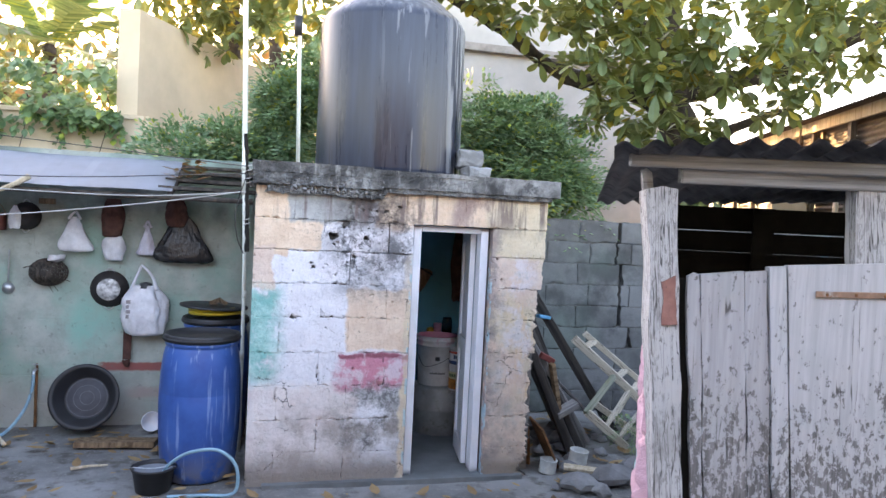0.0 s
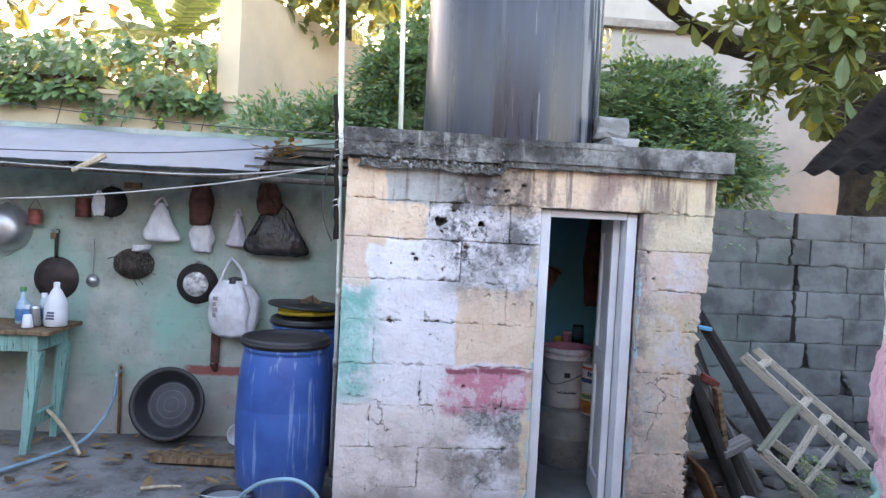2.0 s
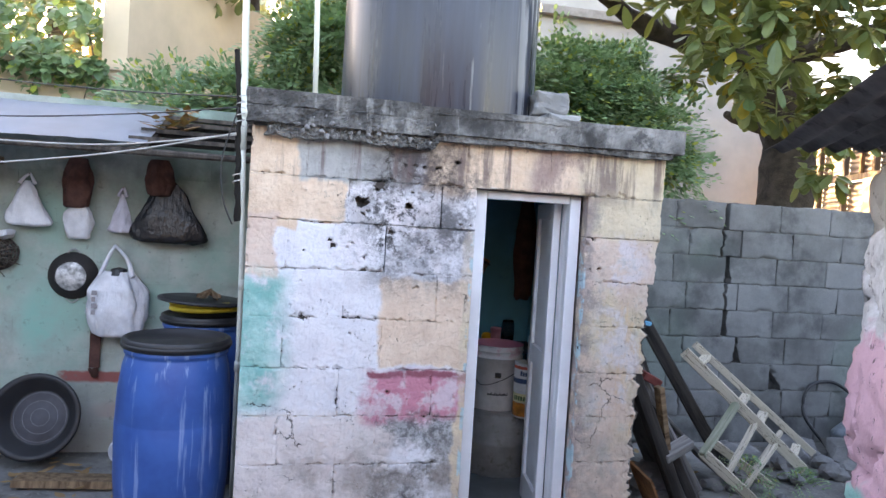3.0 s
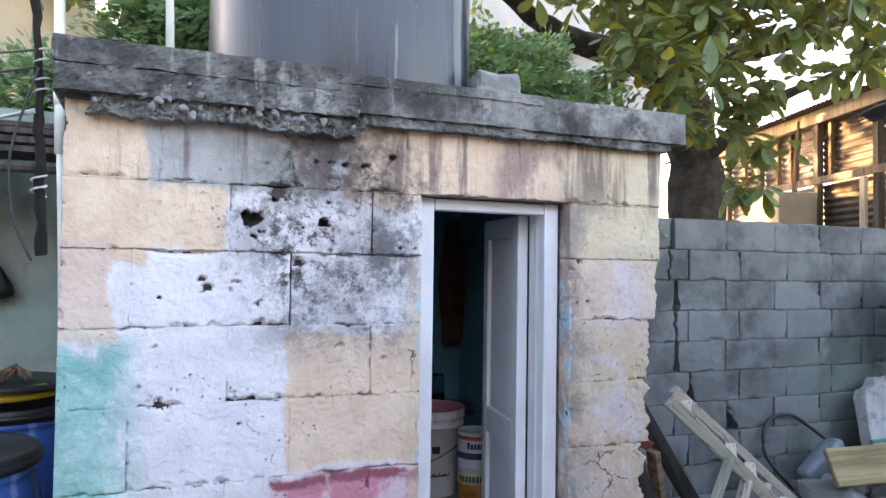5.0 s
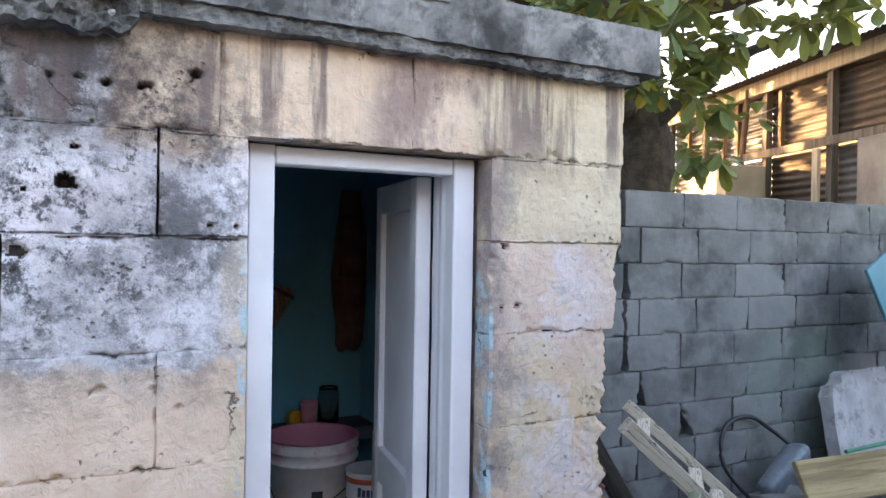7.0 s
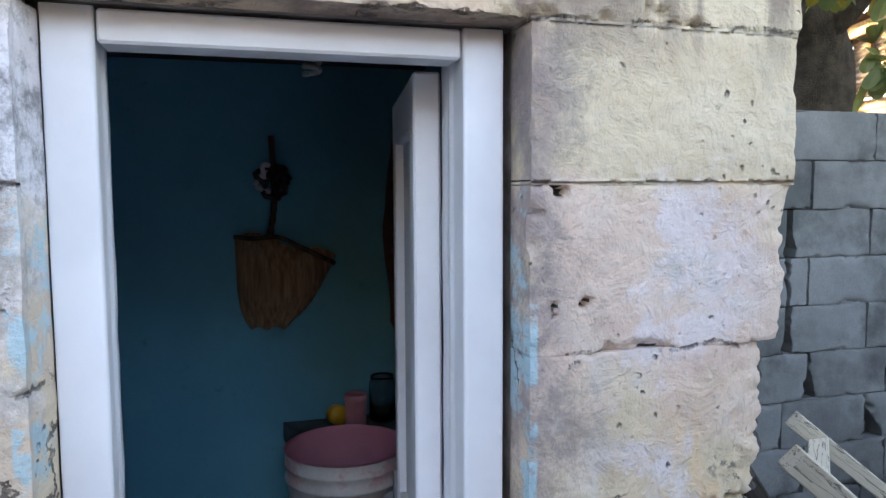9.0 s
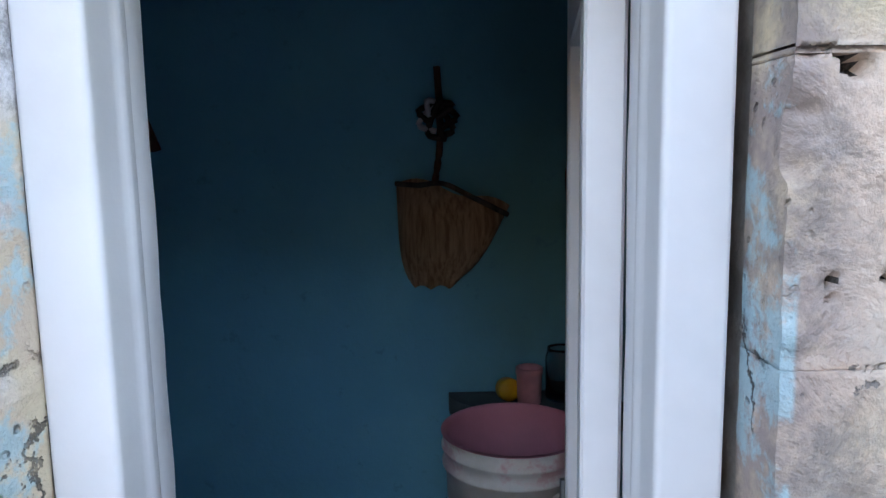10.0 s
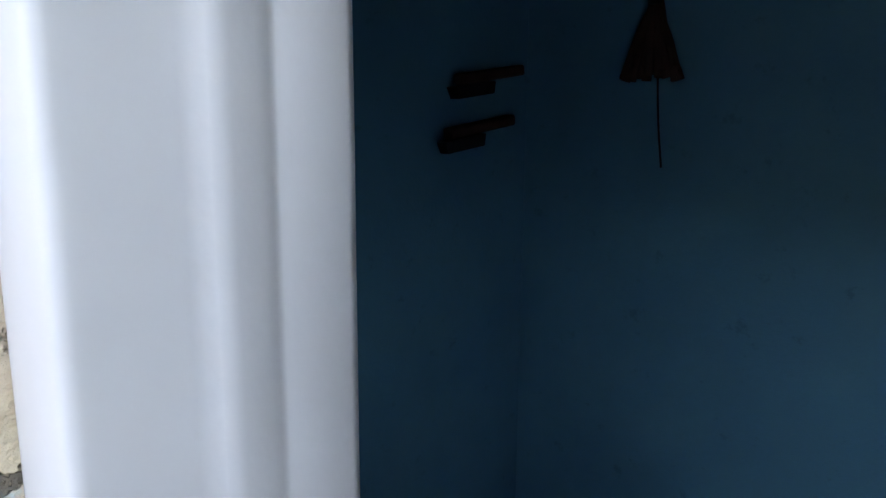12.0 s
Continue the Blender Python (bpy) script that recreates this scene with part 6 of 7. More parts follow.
for x, y, dx in ((1.01, 0.055, -0.05), (1.01, 0.41, -0.04), (0.09, 0.055, 0.05), (0.09, 0.41, 0.04)):
    bm = bmesh.new()
    vs = box(bm, (x - 0.035, y - 0.03, 0), (x + 0.035, y + 0.03, 0.60))
    for v in bm.verts:
        if v.co.z < 0.1:
            v.co.x = x + (v.co.x - x) * 0.6 + dx
    part("leg", bm, M_WOOD_TEAL, tb)
part("stretcher", boxed((0.94, 0.06, 0.13), (0.97, 0.40, 0.20)), M_WOOD_TEAL, tb)


def bottle(name, label, x, y, prof, mat, cap=None, band=None, grp="bottles on the table"):
    t = thing(name, label, "bottle", pose(x, y, 0.729), grp)
    part("body", turned(prof, 28), mat, t, smooth=True)
    top = prof[-1][1]
    if cap:
        part("cap", turned([(0.0, top + 0.022), (0.016, top + 0.022), (0.018, top + 0.018), (0.018, top - 0.006)][::-1], 20), cap, t, smooth=True)
    if band:
        z0, z1, r, m = band
        part("label", turned([(r, z0), (r + 0.001, z0 + 0.002), (r + 0.001, z1 - 0.002), (r, z1)], 28), m, t, "printed label", smooth=True)


W_PL = plain("white_plastic", (0.76, 0.76, 0.78), 0.4, var=0.08, scale=6, bump=0.05)
N_PL = plain("navy_print", (0.03, 0.05, 0.12), 0.5)
B_PL = plain("blue_label", (0.07, 0.22, 0.45), 0.5)
bottle("bleach_jug", "white plastic bleach jug with a dark label", -1.745, 5.30, [(0, 0), (0.058, 0), (0.064, 0.006), (0.064, 0.13), (0.058, 0.155), (0.030, 0.21), (0.017, 0.228), (0.017, 0.24), (0, 0.24)], W_PL, W_PL, (0.03, 0.10, 0.0645, W_PL))
bottle("spray_bottle", "pale blue spray bottle with a green top", -1.955, 5.34, [(0, 0), (0.036, 0), (0.038, 0.006), (0.038, 0.12), (0.014, 0.16), (0.012, 0.20), (0, 0.20)], plain("pale_blue_plastic", (0.40, 0.58, 0.68), 0.3), plain("green_plastic", (0.06, 0.30, 0.12), 0.4), (0.02, 0.09, 0.0385, B_PL))
bottle("soap_bottle", "white and teal soap bottle on the table", -1.84, 5.36, [(0, 0), (0.028, 0), (0.031, 0.005), (0.031, 0.13), (0.018, 0.155), (0.014, 0.165), (0, 0.165)], plain("grey_teal_plastic", (0.42, 0.55, 0.58), 0.4), W_PL, (0.03, 0.10, 0.0315, B_PL))
bottle("plastic_jar", "small blue and white plastic jar on the table", -1.905, 5.30, [(0, 0), (0.03, 0), (0.032, 0.004), (0.032, 0.085), (0.026, 0.095), (0, 0.095)], B_PL, W_PL)
bottle("plastic_cup", "small pale plastic cup standing upside down", -1.86, 5.20, [(0, 0), (0.03, 0), (0.032, 0.003), (0.022, 0.075), (0, 0.077)], W_PL)
bottle("metal_cup", "grey metal cup on the table", -1.85, 5.27, [(0, 0), (0.032, 0), (0.034, 0.004), (0.026, 0.10), (0.03, 0.12), (0, 0.12)], M_ALU)
for k in range(3):
    ob = new("print_bar", bake(boxed((-0.03 + 0.003 * k, -0.0662, 0.045 + 0.017 * k), (0.018, -0.0655, 0.056 + 0.017 * k)), "print_bar", N_PL))
    ob.parent = bpy.data.objects["bleach_jug"]
vp = thing("bent_pipe", "pale bent pipe lying under the table", "pipe")
part("tube", tubed([(-1.80, 5.36, 0.20), (-1.70, 5.30, 0.14), (-1.58, 5.20, 0.06), (-1.50, 5.10, 0.02)], 0.013, 8, n=4), M_WOOD_NEW, vp, smooth=True)

# ---- cables under the lean-to ----
M_CABLE = plain("pale_cable", (0.42, 0.41, 0.39), 0.6, var=0.2)
M_CABLE_K = plain("black_cable", (0.03, 0.03, 0.03), 0.6)
for pts, m_, lab in (([(-2.6, 4.7, 1.42), (-1.55, 4.7, 1.49), (-0.7, 4.62, 1.60), (-0.05, 4.17, 1.70)], M_CABLE, "pale cord strung from the hut corner"),
                     ([(-2.6, 4.75, 1.68), (-1.5, 4.78, 1.655), (-0.7, 4.7, 1.655), (-0.05, 4.17, 1.695)], M_CABLE, "white cable sagging along the roof edge"),
                     ([(-3.5, 5.5, 2.15), (-1.6, 5.4, 2.02), (-0.7, 4.9, 1.93), (-0.05, 4.17, 1.84)], M_CABLE_K, "black cable running to the hut corner"),
                     ([(-2.5, 4.72, 1.71), (-1.2, 4.7, 1.74), (-0.5, 4.5, 1.78), (-0.05, 4.17, 1.80)], M_CABLE_K, "thin black wire along the tin roof"),
                     ([(-0.045, 4.17, 1.80), (-0.10, 4.19, 1.60), (-0.09, 4.19, 1.45), (-0.05, 4.18, 1.35)], M_CABLE_K, "loose black wire at the hut corner")):
    c = thing("cable", lab, "cable", None, "cables at the lean-to")
    part("wire", tubed(pts, 0.0038 if m_ is M_CABLE else 0.003, 6, n=10), m_, c, smooth=True)
st = thing("wood_splinter", "pale split stick stuck under the roof edge", "stick")
part("shaft", tubed([(-1.52, 4.92, 1.645), (-1.42, 4.93, 1.70), (-1.36, 4.95, 1.745)], 0.012, 6, 0.02), M_WOOD_NEW, st)

# ---- broken blocks on the slab ----
M_PALE_RUB = plain("pale_rubble", (0.27, 0.27, 0.27), 0.95, var=0.3, scale=9, bump=0.5)
for i, (x, y, z, r, dims) in enumerate(((1.43, 4.66, 1.868, 6, (0.085, 0.08, 0.095)), (1.405, 4.74, 1.960, -8, (0.085, 0.08, 0.125)))):
    rb = thing("broken_block", "broken grey concrete block on the roof slab", "block", pose(x, y, z, 0, 0, r), "broken blocks")
    bm = boxed((-dims[0], -dims[1], 0), (dims[0], dims[1], dims[2]), bevel=0.010)
    bmesh.ops.subdivide_edges(bm, edges=list(bm.edges), cuts=3, use_grid_fill=True)
    part("lump", rough(rough(bm, 0.016, 12, i * 5), 0.008, 38, i * 3), M_PALE_RUB, rb)


def roof_debris():
    r_ = random.Random(5)
    bm = bmesh.new()
    for i in range(34):
        x, y = r_.uniform(-0.56, -0.34), r_.uniform(5.12, 5.5)
        a = r_.uniform(0, 6.28)
        z = 1.745 + (y - 5.02) * 0.36 + 0.035 * r_.random()
        leaf_verts(bm, Vector((x, y, z)), Vector((math.cos(a), math.sin(a), r_.uniform(-0.1, 0.3))).normalized(), Vector((0, 0, 1)), r_.uniform(0.05, 0.12), 0.045, r_.uniform(-0.7, 0.5), -0.1)
    return bm


tagged(part("dry_leaf_heap", roof_debris(), leaf_material("rusty_dry_leaf", (0.20, 0.09, 0.045), (0.36, 0.20, 0.11), None, 0.1, 0.8)), "rust-brown dry leaves heaped on the lean-to boards", "leaves", "", "stuff")


# ---- inside the hut ----
def pail(name, label, m, r0, r1, h, mat, inner, bail=True, grp=""):
    t = thing(name, label, "bucket", m, grp)
    part("body", turned([(0, 0), (r0, 0), (r0 + 0.003, 0.004), (r0 + (r1 - r0) * 0.8, h * 0.8), (r1 + 0.004, h * 0.805), (r1 + 0.004, h * 0.82), (r1 - 0.001, h * 0.825), (r1, h * 0.90), (r1 + 0.005, h * 0.905), (r1 + 0.005, h * 0.92), (r1 + 0.001, h * 0.925), (r1 + 0.003, h * 0.985), (r1 + 0.006, h)], 56), mat, t, smooth=True)
    part("inside", turned([(r1 + 0.006, h), (r1 - 0.002, h + 0.002), (r1 - 0.004, h * 0.98), (r0 - 0.002, h * 0.3), (0, h * 0.28)], 56), inner, t, "dusty pink inside", smooth=True)
    if bail:
        part("bail", tubed([(r1 * 0.98, -0.02, h * 0.82), (r1 * 0.75, -r1 * 0.72, h * 0.66), (0.0, -r1 * 1.02, h * 0.50), (-r1 * 0.75, -r1 * 0.72, h * 0.40), (-r1 * 0.98, -0.02, h * 0.6)], 0.002, 6, n=6), M_SOOT, t)
    return t


n = Nodes("stained_white_pail", 0.45)
f = n.noise(10, 5, 0.65, n.obj)
z = n.xyz(n.obj)[2]
col = n.mix(n.step(f, 0.3, 0.7), (0.58, 0.57, 0.55), (0.76, 0.75, 0.74))
col = n.mix(n.m("MULTIPLY", n.step(z, 0.26, 0.33), n.step(f, 0.5, 0.62, 0, 0.7)), col, (0.55, 0.22, 0.27))
n.color(col)
M_PAIL = n.mat
M_PINK = plain("pink_residue", (0.62, 0.24, 0.33), 0.6, var=0.12, scale=6, bump=0.15)
gd = thing("grey_drum", "grey metal drum standing on the hut floor", "drum", pose(1.40, 5.23, 0.022))
part("body", turned([(0, 0), (0.20, 0), (0.205, 0.01), (0.21, 0.17), (0.216, 0.18), (0.21, 0.19), (0.205, 0.335), (0.2, 0.345), (0, 0.345)], 48), plain("dull_grey_metal", (0.30, 0.30, 0.29), 0.6, 0.2, var=0.3, scale=6, bump=0.2, dirt=(0.16, 0.14, 0.12)), gd, smooth=True)
pl = pail("paint_pail", "white paint pail with pink inside on a drum", pose(1.372, 5.26, 0.368), 0.132, 0.150, 0.366, M_PAIL, M_PINK)
INK = plain("black_print", (0.03, 0.03, 0.03), 0.6)
for a0, z0, w, h in ((-118, 0.09, 0.022, 0.030), (-108, 0.09, 0.022, 0.030), (-98, 0.09, 0.022, 0.030), (-88, 0.09, 0.022, 0.030), (-78, 0.09, 0.022, 0.030), (-100, 0.19, 0.035, 0.03)):
    r = 0.1375 if z0 < 0.15 else 0.1425
    ob = part("print", boxed((-w / 2, -0.001, 0), (w / 2, 0.001, h)), INK, pl, "black printed mark")
    ob.matrix_basis = pose(r * math.cos(radians(a0)), r * math.sin(radians(a0)), z0, 0, 0, a0 + 90)


def paint_can(label, m, r, h, mat, bands):
    t = thing("paint_can", label, "paint can", m, "stacked paint cans")
    part("body", turned([(0, 0), (r - 0.002, 0), (r + 0.002, 0.003), (r, 0.007), (r, h - 0.007), (r + 0.002, h - 0.003), (r, h), (r - 0.008, h), (r - 0.010, h - 0.006), (0, h - 0.006)], 44), mat, t, smooth=True)
    for z0, z1, m_, lab in bands:
        part("label", turned([(r, z0), (r + 0.0012, z0 + 0.001), (r + 0.0012, z1 - 0.001), (r, z1)], 44), m_, t, lab, smooth=True)
    return t


CW = plain("can_white", (0.66, 0.67, 0.68), 0.35, var=0.1, scale=8)
c1 = paint_can("paint can with a cream and orange label", pose(1.492, 5.035, 0.369), 0.0735, 0.150, CW,
               [(0.010, 0.085, plain("orange_label", (0.62, 0.22, 0.03), 0.45, var=0.5, scale=22), "orange picture label"), (0.086, 0.135, plain("cream_label", (0.70, 0.66, 0.38), 0.45), "cream label band")])
GRN = plain("dark_green_print", (0.04, 0.10, 0.03), 0.5)
for k in range(10):
    a0 = -165 + 11.5 * k
    ob = part("print", boxed((-0.005, -0.0008, 0), (0.005, 0.0008, 0.024)), GRN, c1, "dark green letters of a label")
    ob.matrix_basis = pose(0.0755 * math.cos(radians(a0)), 0.0755 * math.sin(radians(a0)), 0.098, 0, 0, a0 + 90)
c2 = paint_can("paint can with a white, red and navy label", pose(1.490, 5.035, 0.520), 0.0735, 0.150, CW,
               [(0.118, 0.134, plain("red_band", (0.50, 0.08, 0.04), 0.45), "red band"), (0.040, 0.066, plain("navy_band", (0.03, 0.06, 0.16), 0.45), "navy wave band")])
for k in range(5):
    a0 = -135 + 10.5 * k
    ob = part("print", boxed((-0.0055, -0.0008, 0), (0.0055, 0.0008, 0.022 + (0.006 if k == 0 else 0))), N_PL, c2, "navy letters of a label")
    ob.matrix_basis = pose(0.0755 * math.cos(radians(a0)), 0.0755 * math.sin(radians(a0)), 0.082, 0, 0, a0 + 90)

lg = thing("corner_ledge", "dark cement corner ledge inside the hut", "shelf")
lg["kind"] = "structure"
bm = bmesh.new()
arc = [(1.677, 5.628)] + [(1.677 - 0.44 * math.cos(a) ** 0.8, 5.628 - 0.175 * math.sin(a) ** 0.8) for a in [math.pi / 2 * i / 18 for i in range(19)]]
lo, hi = [[bm.verts.new((x, y, z)) for x, y in arc] for z in (0.640, 0.688)]
bm.faces.new(lo[::-1])
bm.faces.new(hi)
for i in range(len(arc)):
    bm.faces.new((lo[i], lo[(i + 1) % len(arc)], hi[(i + 1) % len(arc)], hi[i]))
bmesh.ops.recalc_face_normals(bm, faces=list(bm.faces))
part("top", bm, plain("dark_cement", (0.10, 0.13, 0.14), 0.8, var=0.3, scale=8, bump=0.3), lg)
cup = thing("plastic_cup", "pink plastic cup on the ledge", "cup", pose(1.440, 5.53, 0.691))
part("body", turned([(0, 0), (0.027, 0), (0.030, 0.003), (0.032, 0.075), (0.034, 0.077), (0.034, 0.092), (0.030, 0.094), (0.028, 0.08), (0.026, 0.004), (0, 0.004)], 30), plain("pink_plastic", (0.68, 0.30, 0.36), 0.45), cup, smooth=True)
yl = thing("yellow_tub", "small yellow round tub lying on the ledge", "tub", pose(1.388, 5.55, 0.721, 80, 0, 14))
part("body", turned([(0, -0.02), (0.026, -0.02), (0.029, -0.015), (0.029, 0.015), (0.026, 0.02), (0, 0.02)], 26), plain("yellow_plastic", (0.72, 0.40, 0.02), 0.45), yl, smooth=True)
gl = thing("glass_jar", "clear glass jar on the ledge", "jar", pose(1.525, 5.56, 0.691))
gm = Nodes("clear_glass", 0.05)
gm.b.inputs["Transmission Weight"].default_value = 1.0
gm.color((0.75, 0.82, 0.84))
part("body", turned([(0, 0), (0.036, 0), (0.040, 0.006), (0.040, 0.11), (0.035, 0.125), (0.035, 0.135), (0.032, 0.135), (0.032, 0.122), (0.037, 0.108), (0.037, 0.008), (0, 0.004)], 32), gm.mat, gl, smooth=True)


def woven_bag():
    t = thing("straw_bag", "brown woven straw bag hung by a cord", "bag", pose(1.24, 5.625, 0.985))
    n = Nodes("woven_straw", 0.9)
    g = n.noise(1, 4, 0.6, n.scaled(n.obj, (90, 90, 8)))
    f = n.noise(1, 4, 0.6, n.scaled(n.obj, (10, 10, 120)))
    col = n.mix(n.step(g, 0.3, 0.7), (0.19, 0.11, 0.065), (0.40, 0.27, 0.18))
    n.color(col)
    n.bump(g, 0.6, 0.004)
    n.bump(f, 0.15, 0.002)
    bm = bmesh.new()
    nx, nz = 16, 14
    front, back = [], []
    for j in range(nz + 1):
        w = j / nz
        front.append([])
        back.append([])
        for i in range(nx + 1):
            u = i / nx
            xl, xr = -0.122 - 0.006 * w + 0.03 * (1 - w) ** 6, 0.045 + 0.115 * w ** 0.8 - 0.03 * (1 - w) ** 6
            ztop = 0.262 + 0.012 * math.sin(u * 9) - 0.10 * max(0, u - 0.35) ** 1.0
            x = xl + (xr - xl) * u
            z = 0.012 * abs(math.sin(u * 7)) * (1 - w) + ztop * w - (0.012 if 0.05 < u < 0.95 and j == 0 else 0)
            y = -0.012 - 0.05 * math.sin(math.pi * u) ** 0.6 * math.sin(math.pi * (0.1 + 0.85 * w)) ** 0.7 - 0.006 * noise.noise(Vector((u * 6, w * 5, 1)))
            front[-1].append(bm.verts.new((x, y, z)))
            back[-1].append(bm.verts.new((x, -0.004, z - 0.004)))
    for g_, rev in ((front, False), (back, True)):
        for a, b in zip(g_, g_[1:]):
            for i in range(nx):
                q = (a[i], a[i + 1], b[i + 1], b[i])
                bm.faces.new(q[::-1] if rev else q)
    for i in range(nx):
        bm.faces.new((back[0][i], back[0][i + 1], front[0][i + 1], front[0][i]))
    for j in range(nz):
        bm.faces.new((front[j][0], front[j + 1][0], back[j + 1][0], back[j][0]))
        bm.faces.new((front[j][nx], back[j][nx], back[j + 1][nx], front[j + 1][nx]))
    part("body", bm, n.mat, t, smooth=True)
    rim = [v for v in ((-0.128, -0.02, 0.262), (-0.07, -0.05, 0.258), (-0.01, -0.06, 0.262), (0.06, -0.05, 0.228), (0.155, -0.02, 0.178))]
    part("rim", tubed(rim, 0.007, 7, n=5), M_WOOD_DARK, t, "dark bound rim", smooth=True)
    part("strap", tubed([(-0.03, -0.05, 0.26), (-0.018, -0.025, 0.33), (-0.014, -0.012, 0.42), (-0.02, -0.012, 0.55)], 0.009, 7, n=5), M_CLOTH, t, "dark twisted strap", smooth=True)
    rngk = random.Random(2)
    for k in range(9):
        a = k * 0.7
        part("knot_loop", tubed([(-0.02, -0.02, 0.46), (-0.02 + 0.05 * math.cos(a), -0.035, 0.425 + 0.045 * math.sin(a)), (-0.02 + 0.02 * math.cos(a + 1), -0.03, 0.40 + 0.03 * math.sin(a))], 0.008, 6, n=4), M_BAGP if k in (3, 5) else M_SOOT, t, smooth=True)
    return t


woven_bag()
wk = thing("hand_broom", "dark bundle of bristles hung from a string", "broom", pose(0.455, 5.622, 1.36))
for k in range(26):
    a = 0.42 * math.sin(k * 1.7)
    part("bristle", tubed([(0.01 * math.sin(k), -0.015, 0.14), (0.035 * a * 2, -0.02 - 0.008 * math.cos(k), 0.07), (0.14 * a, -0.02 - 0.01 * math.cos(k * 3), -0.01 + 0.012 * math.sin(k * 5))], 0.006, 5, 0.011, n=3), M_CLOTH, wk)
part("binding", tubed([(0.0, -0.016, 0.13), (0.0, -0.016, 0.19)], 0.016, 8), M_SOOT, wk)
part("string", tubed([(0.012, -0.015, 0.0), (0.018, -0.012, -0.10), (0.03, -0.01, -0.20)], 0.0025, 5, n=3), M_SOOT, wk)
for z, y in ((1.355, 5.46), (1.24, 5.43)):
    br = thing("brush", "dark brush hung on the side wall", "brush", pose(0.116, y, z, 8, 0, 0), "brushes on the side wall")
    part("handle", boxed((0.002, -0.10, -0.012), (0.03, 0.12, 0.012), bevel=0.004), M_CLOTH, br)
    part("bristles", rough(boxed((0.004, -0.12, -0.040), (0.034, 0.0, -0.012)), 0.008, 30), M_SOOT, br)
sagging_bag("garment", "dark brown cloth hanging in the corner", 1.615, 1.58, 0.12, 0.62, M_CLOTH, 0.06, 9.0, 0.8, False, 5.62, "cloth")
wt = thing("plastic_container", "white plastic container on the hut floor", "container", pose(0.56, 5.40, 0.022))
part("body", boxed((-0.095, -0.08, 0.0), (0.095, 0.09, 0.43), bevel=0.03, seg=3), W_PL, wt, smooth=False)
part("lid", boxed((-0.07, -0.06, 0.43), (0.07, 0.07, 0.452), bevel=0.012, seg=2), W_PL, wt)
lb = thing("light_bulb", "unlit spiral energy-saving bulb on the ceiling", "light bulb", pose(1.29, 5.12, HTOP))
part("base", turned([(0.03, 0.0), (0.03, -0.02), (0.022, -0.03), (0.022, -0.045), (0, -0.046)], 20), W_PL, lb, smooth=True)
part("spiral", tubed([(0.017 * math.cos(a), 0.017 * math.sin(a), -0.05 - 0.0028 * a) for a in [i * 0.35 for i in range(66)]], 0.006, 8), plain("milky_glass", (0.75, 0.75, 0.72), 0.3), lb, smooth=True)

# ---- ladder, timbers and rubble beside the hut ----
def stick(name, label, a, b, w, t, mat, parent=None, roll=0.0, category="timber", grp=""):
    """A squared timber between two points."""
    a, b = Vector(a), Vector(b)
    q = (b - a).to_track_quat("X", "Z").to_matrix().to_4x4()
    m = Matrix.Translation(a) @ q @ Matrix.Rotation(radians(roll), 4, "X")
    bm = boxed((0, -w / 2, -t / 2), ((b - a).length, w / 2, t / 2), bevel=min(w, t) * 0.08)
    if parent:
        ob = part(name, bm, mat, parent, label)
    else:
        th = thing(name, label, category, m, grp)
        part("beam", bm, mat, th)
        return th
    ob.matrix_basis = m
    return ob


M_LAD = weathered_wood("pale_ladder_wood", (0.62, 0.54, 0.44), (0.36, 0.29, 0.21), (0.60, 0.53, 0.43), along=(1.6, 26, 26), amount=0.60)
M_DRK = weathered_wood("charred_timber", (0.085, 0.075, 0.07), (0.025, 0.022, 0.02), along=(1.6, 26, 26))
M_GRW = weathered_wood("grey_timber", (0.34, 0.32, 0.31), (0.14, 0.13, 0.125), along=(1.6, 26, 26))
lad = thing("wooden_ladder", "pale wooden ladder lying aslant on the rubble", "ladder")
P0, P1 = Vector((2.25, 4.72, 0.80)), Vector((3.09, 4.80, 0.135))
off = Vector((0.16, 0.17, 0.015))
stick("rail", "", P0, P1, 0.038, 0.058, M_LAD, lad, 20)
stick("rail", "", P0 + off, P1 + off + Vector((0.09, 0.06, 0.0)), 0.028, 0.042, M_LAD, lad, 20)
for u in (0.10, 0.44, 0.60, 0.90):
    p = P0.lerp(P1, u)
    stick("rung", "", p, p + off, 0.045, 0.028, M_LAD, lad)
Q0, Q1 = Vector((2.306, 4.578, 0.308)), Vector((2.66, 4.63, 0.03))
stick("rail", "", Q0, Q1, 0.04, 0.055, M_LAD, lad, 20)
stick("rail", "", Q0 + off * 0.9, Q1 + off * 0.9 + Vector((0.1, 0.03, -0.01)), 0.03, 0.045, M_LAD, lad, 20)
for u, w in ((0.46, 0.58), (0.78, 0.76)):
    stick("rung", "", Q0.lerp(Q1, u), P0.lerp(P1, w), 0.028, 0.028, M_LAD, lad)
    stick("rung", "", Q0.lerp(Q1, u) + off * 0.9, P0.lerp(P1, w) + off * 0.95, 0.024, 0.024, M_LAD, lad)
stick("brace", "", Q0 + Vector((-0.01, -0.01, -0.01)), P0.lerp(P1, 0.40) + Vector((0.0, -0.02, -0.01)), 0.036, 0.036, weathered_wood("mossy_wood", (0.42, 0.42, 0.34), (0.20, 0.22, 0.15), along=(1.6, 26, 26)), lad)
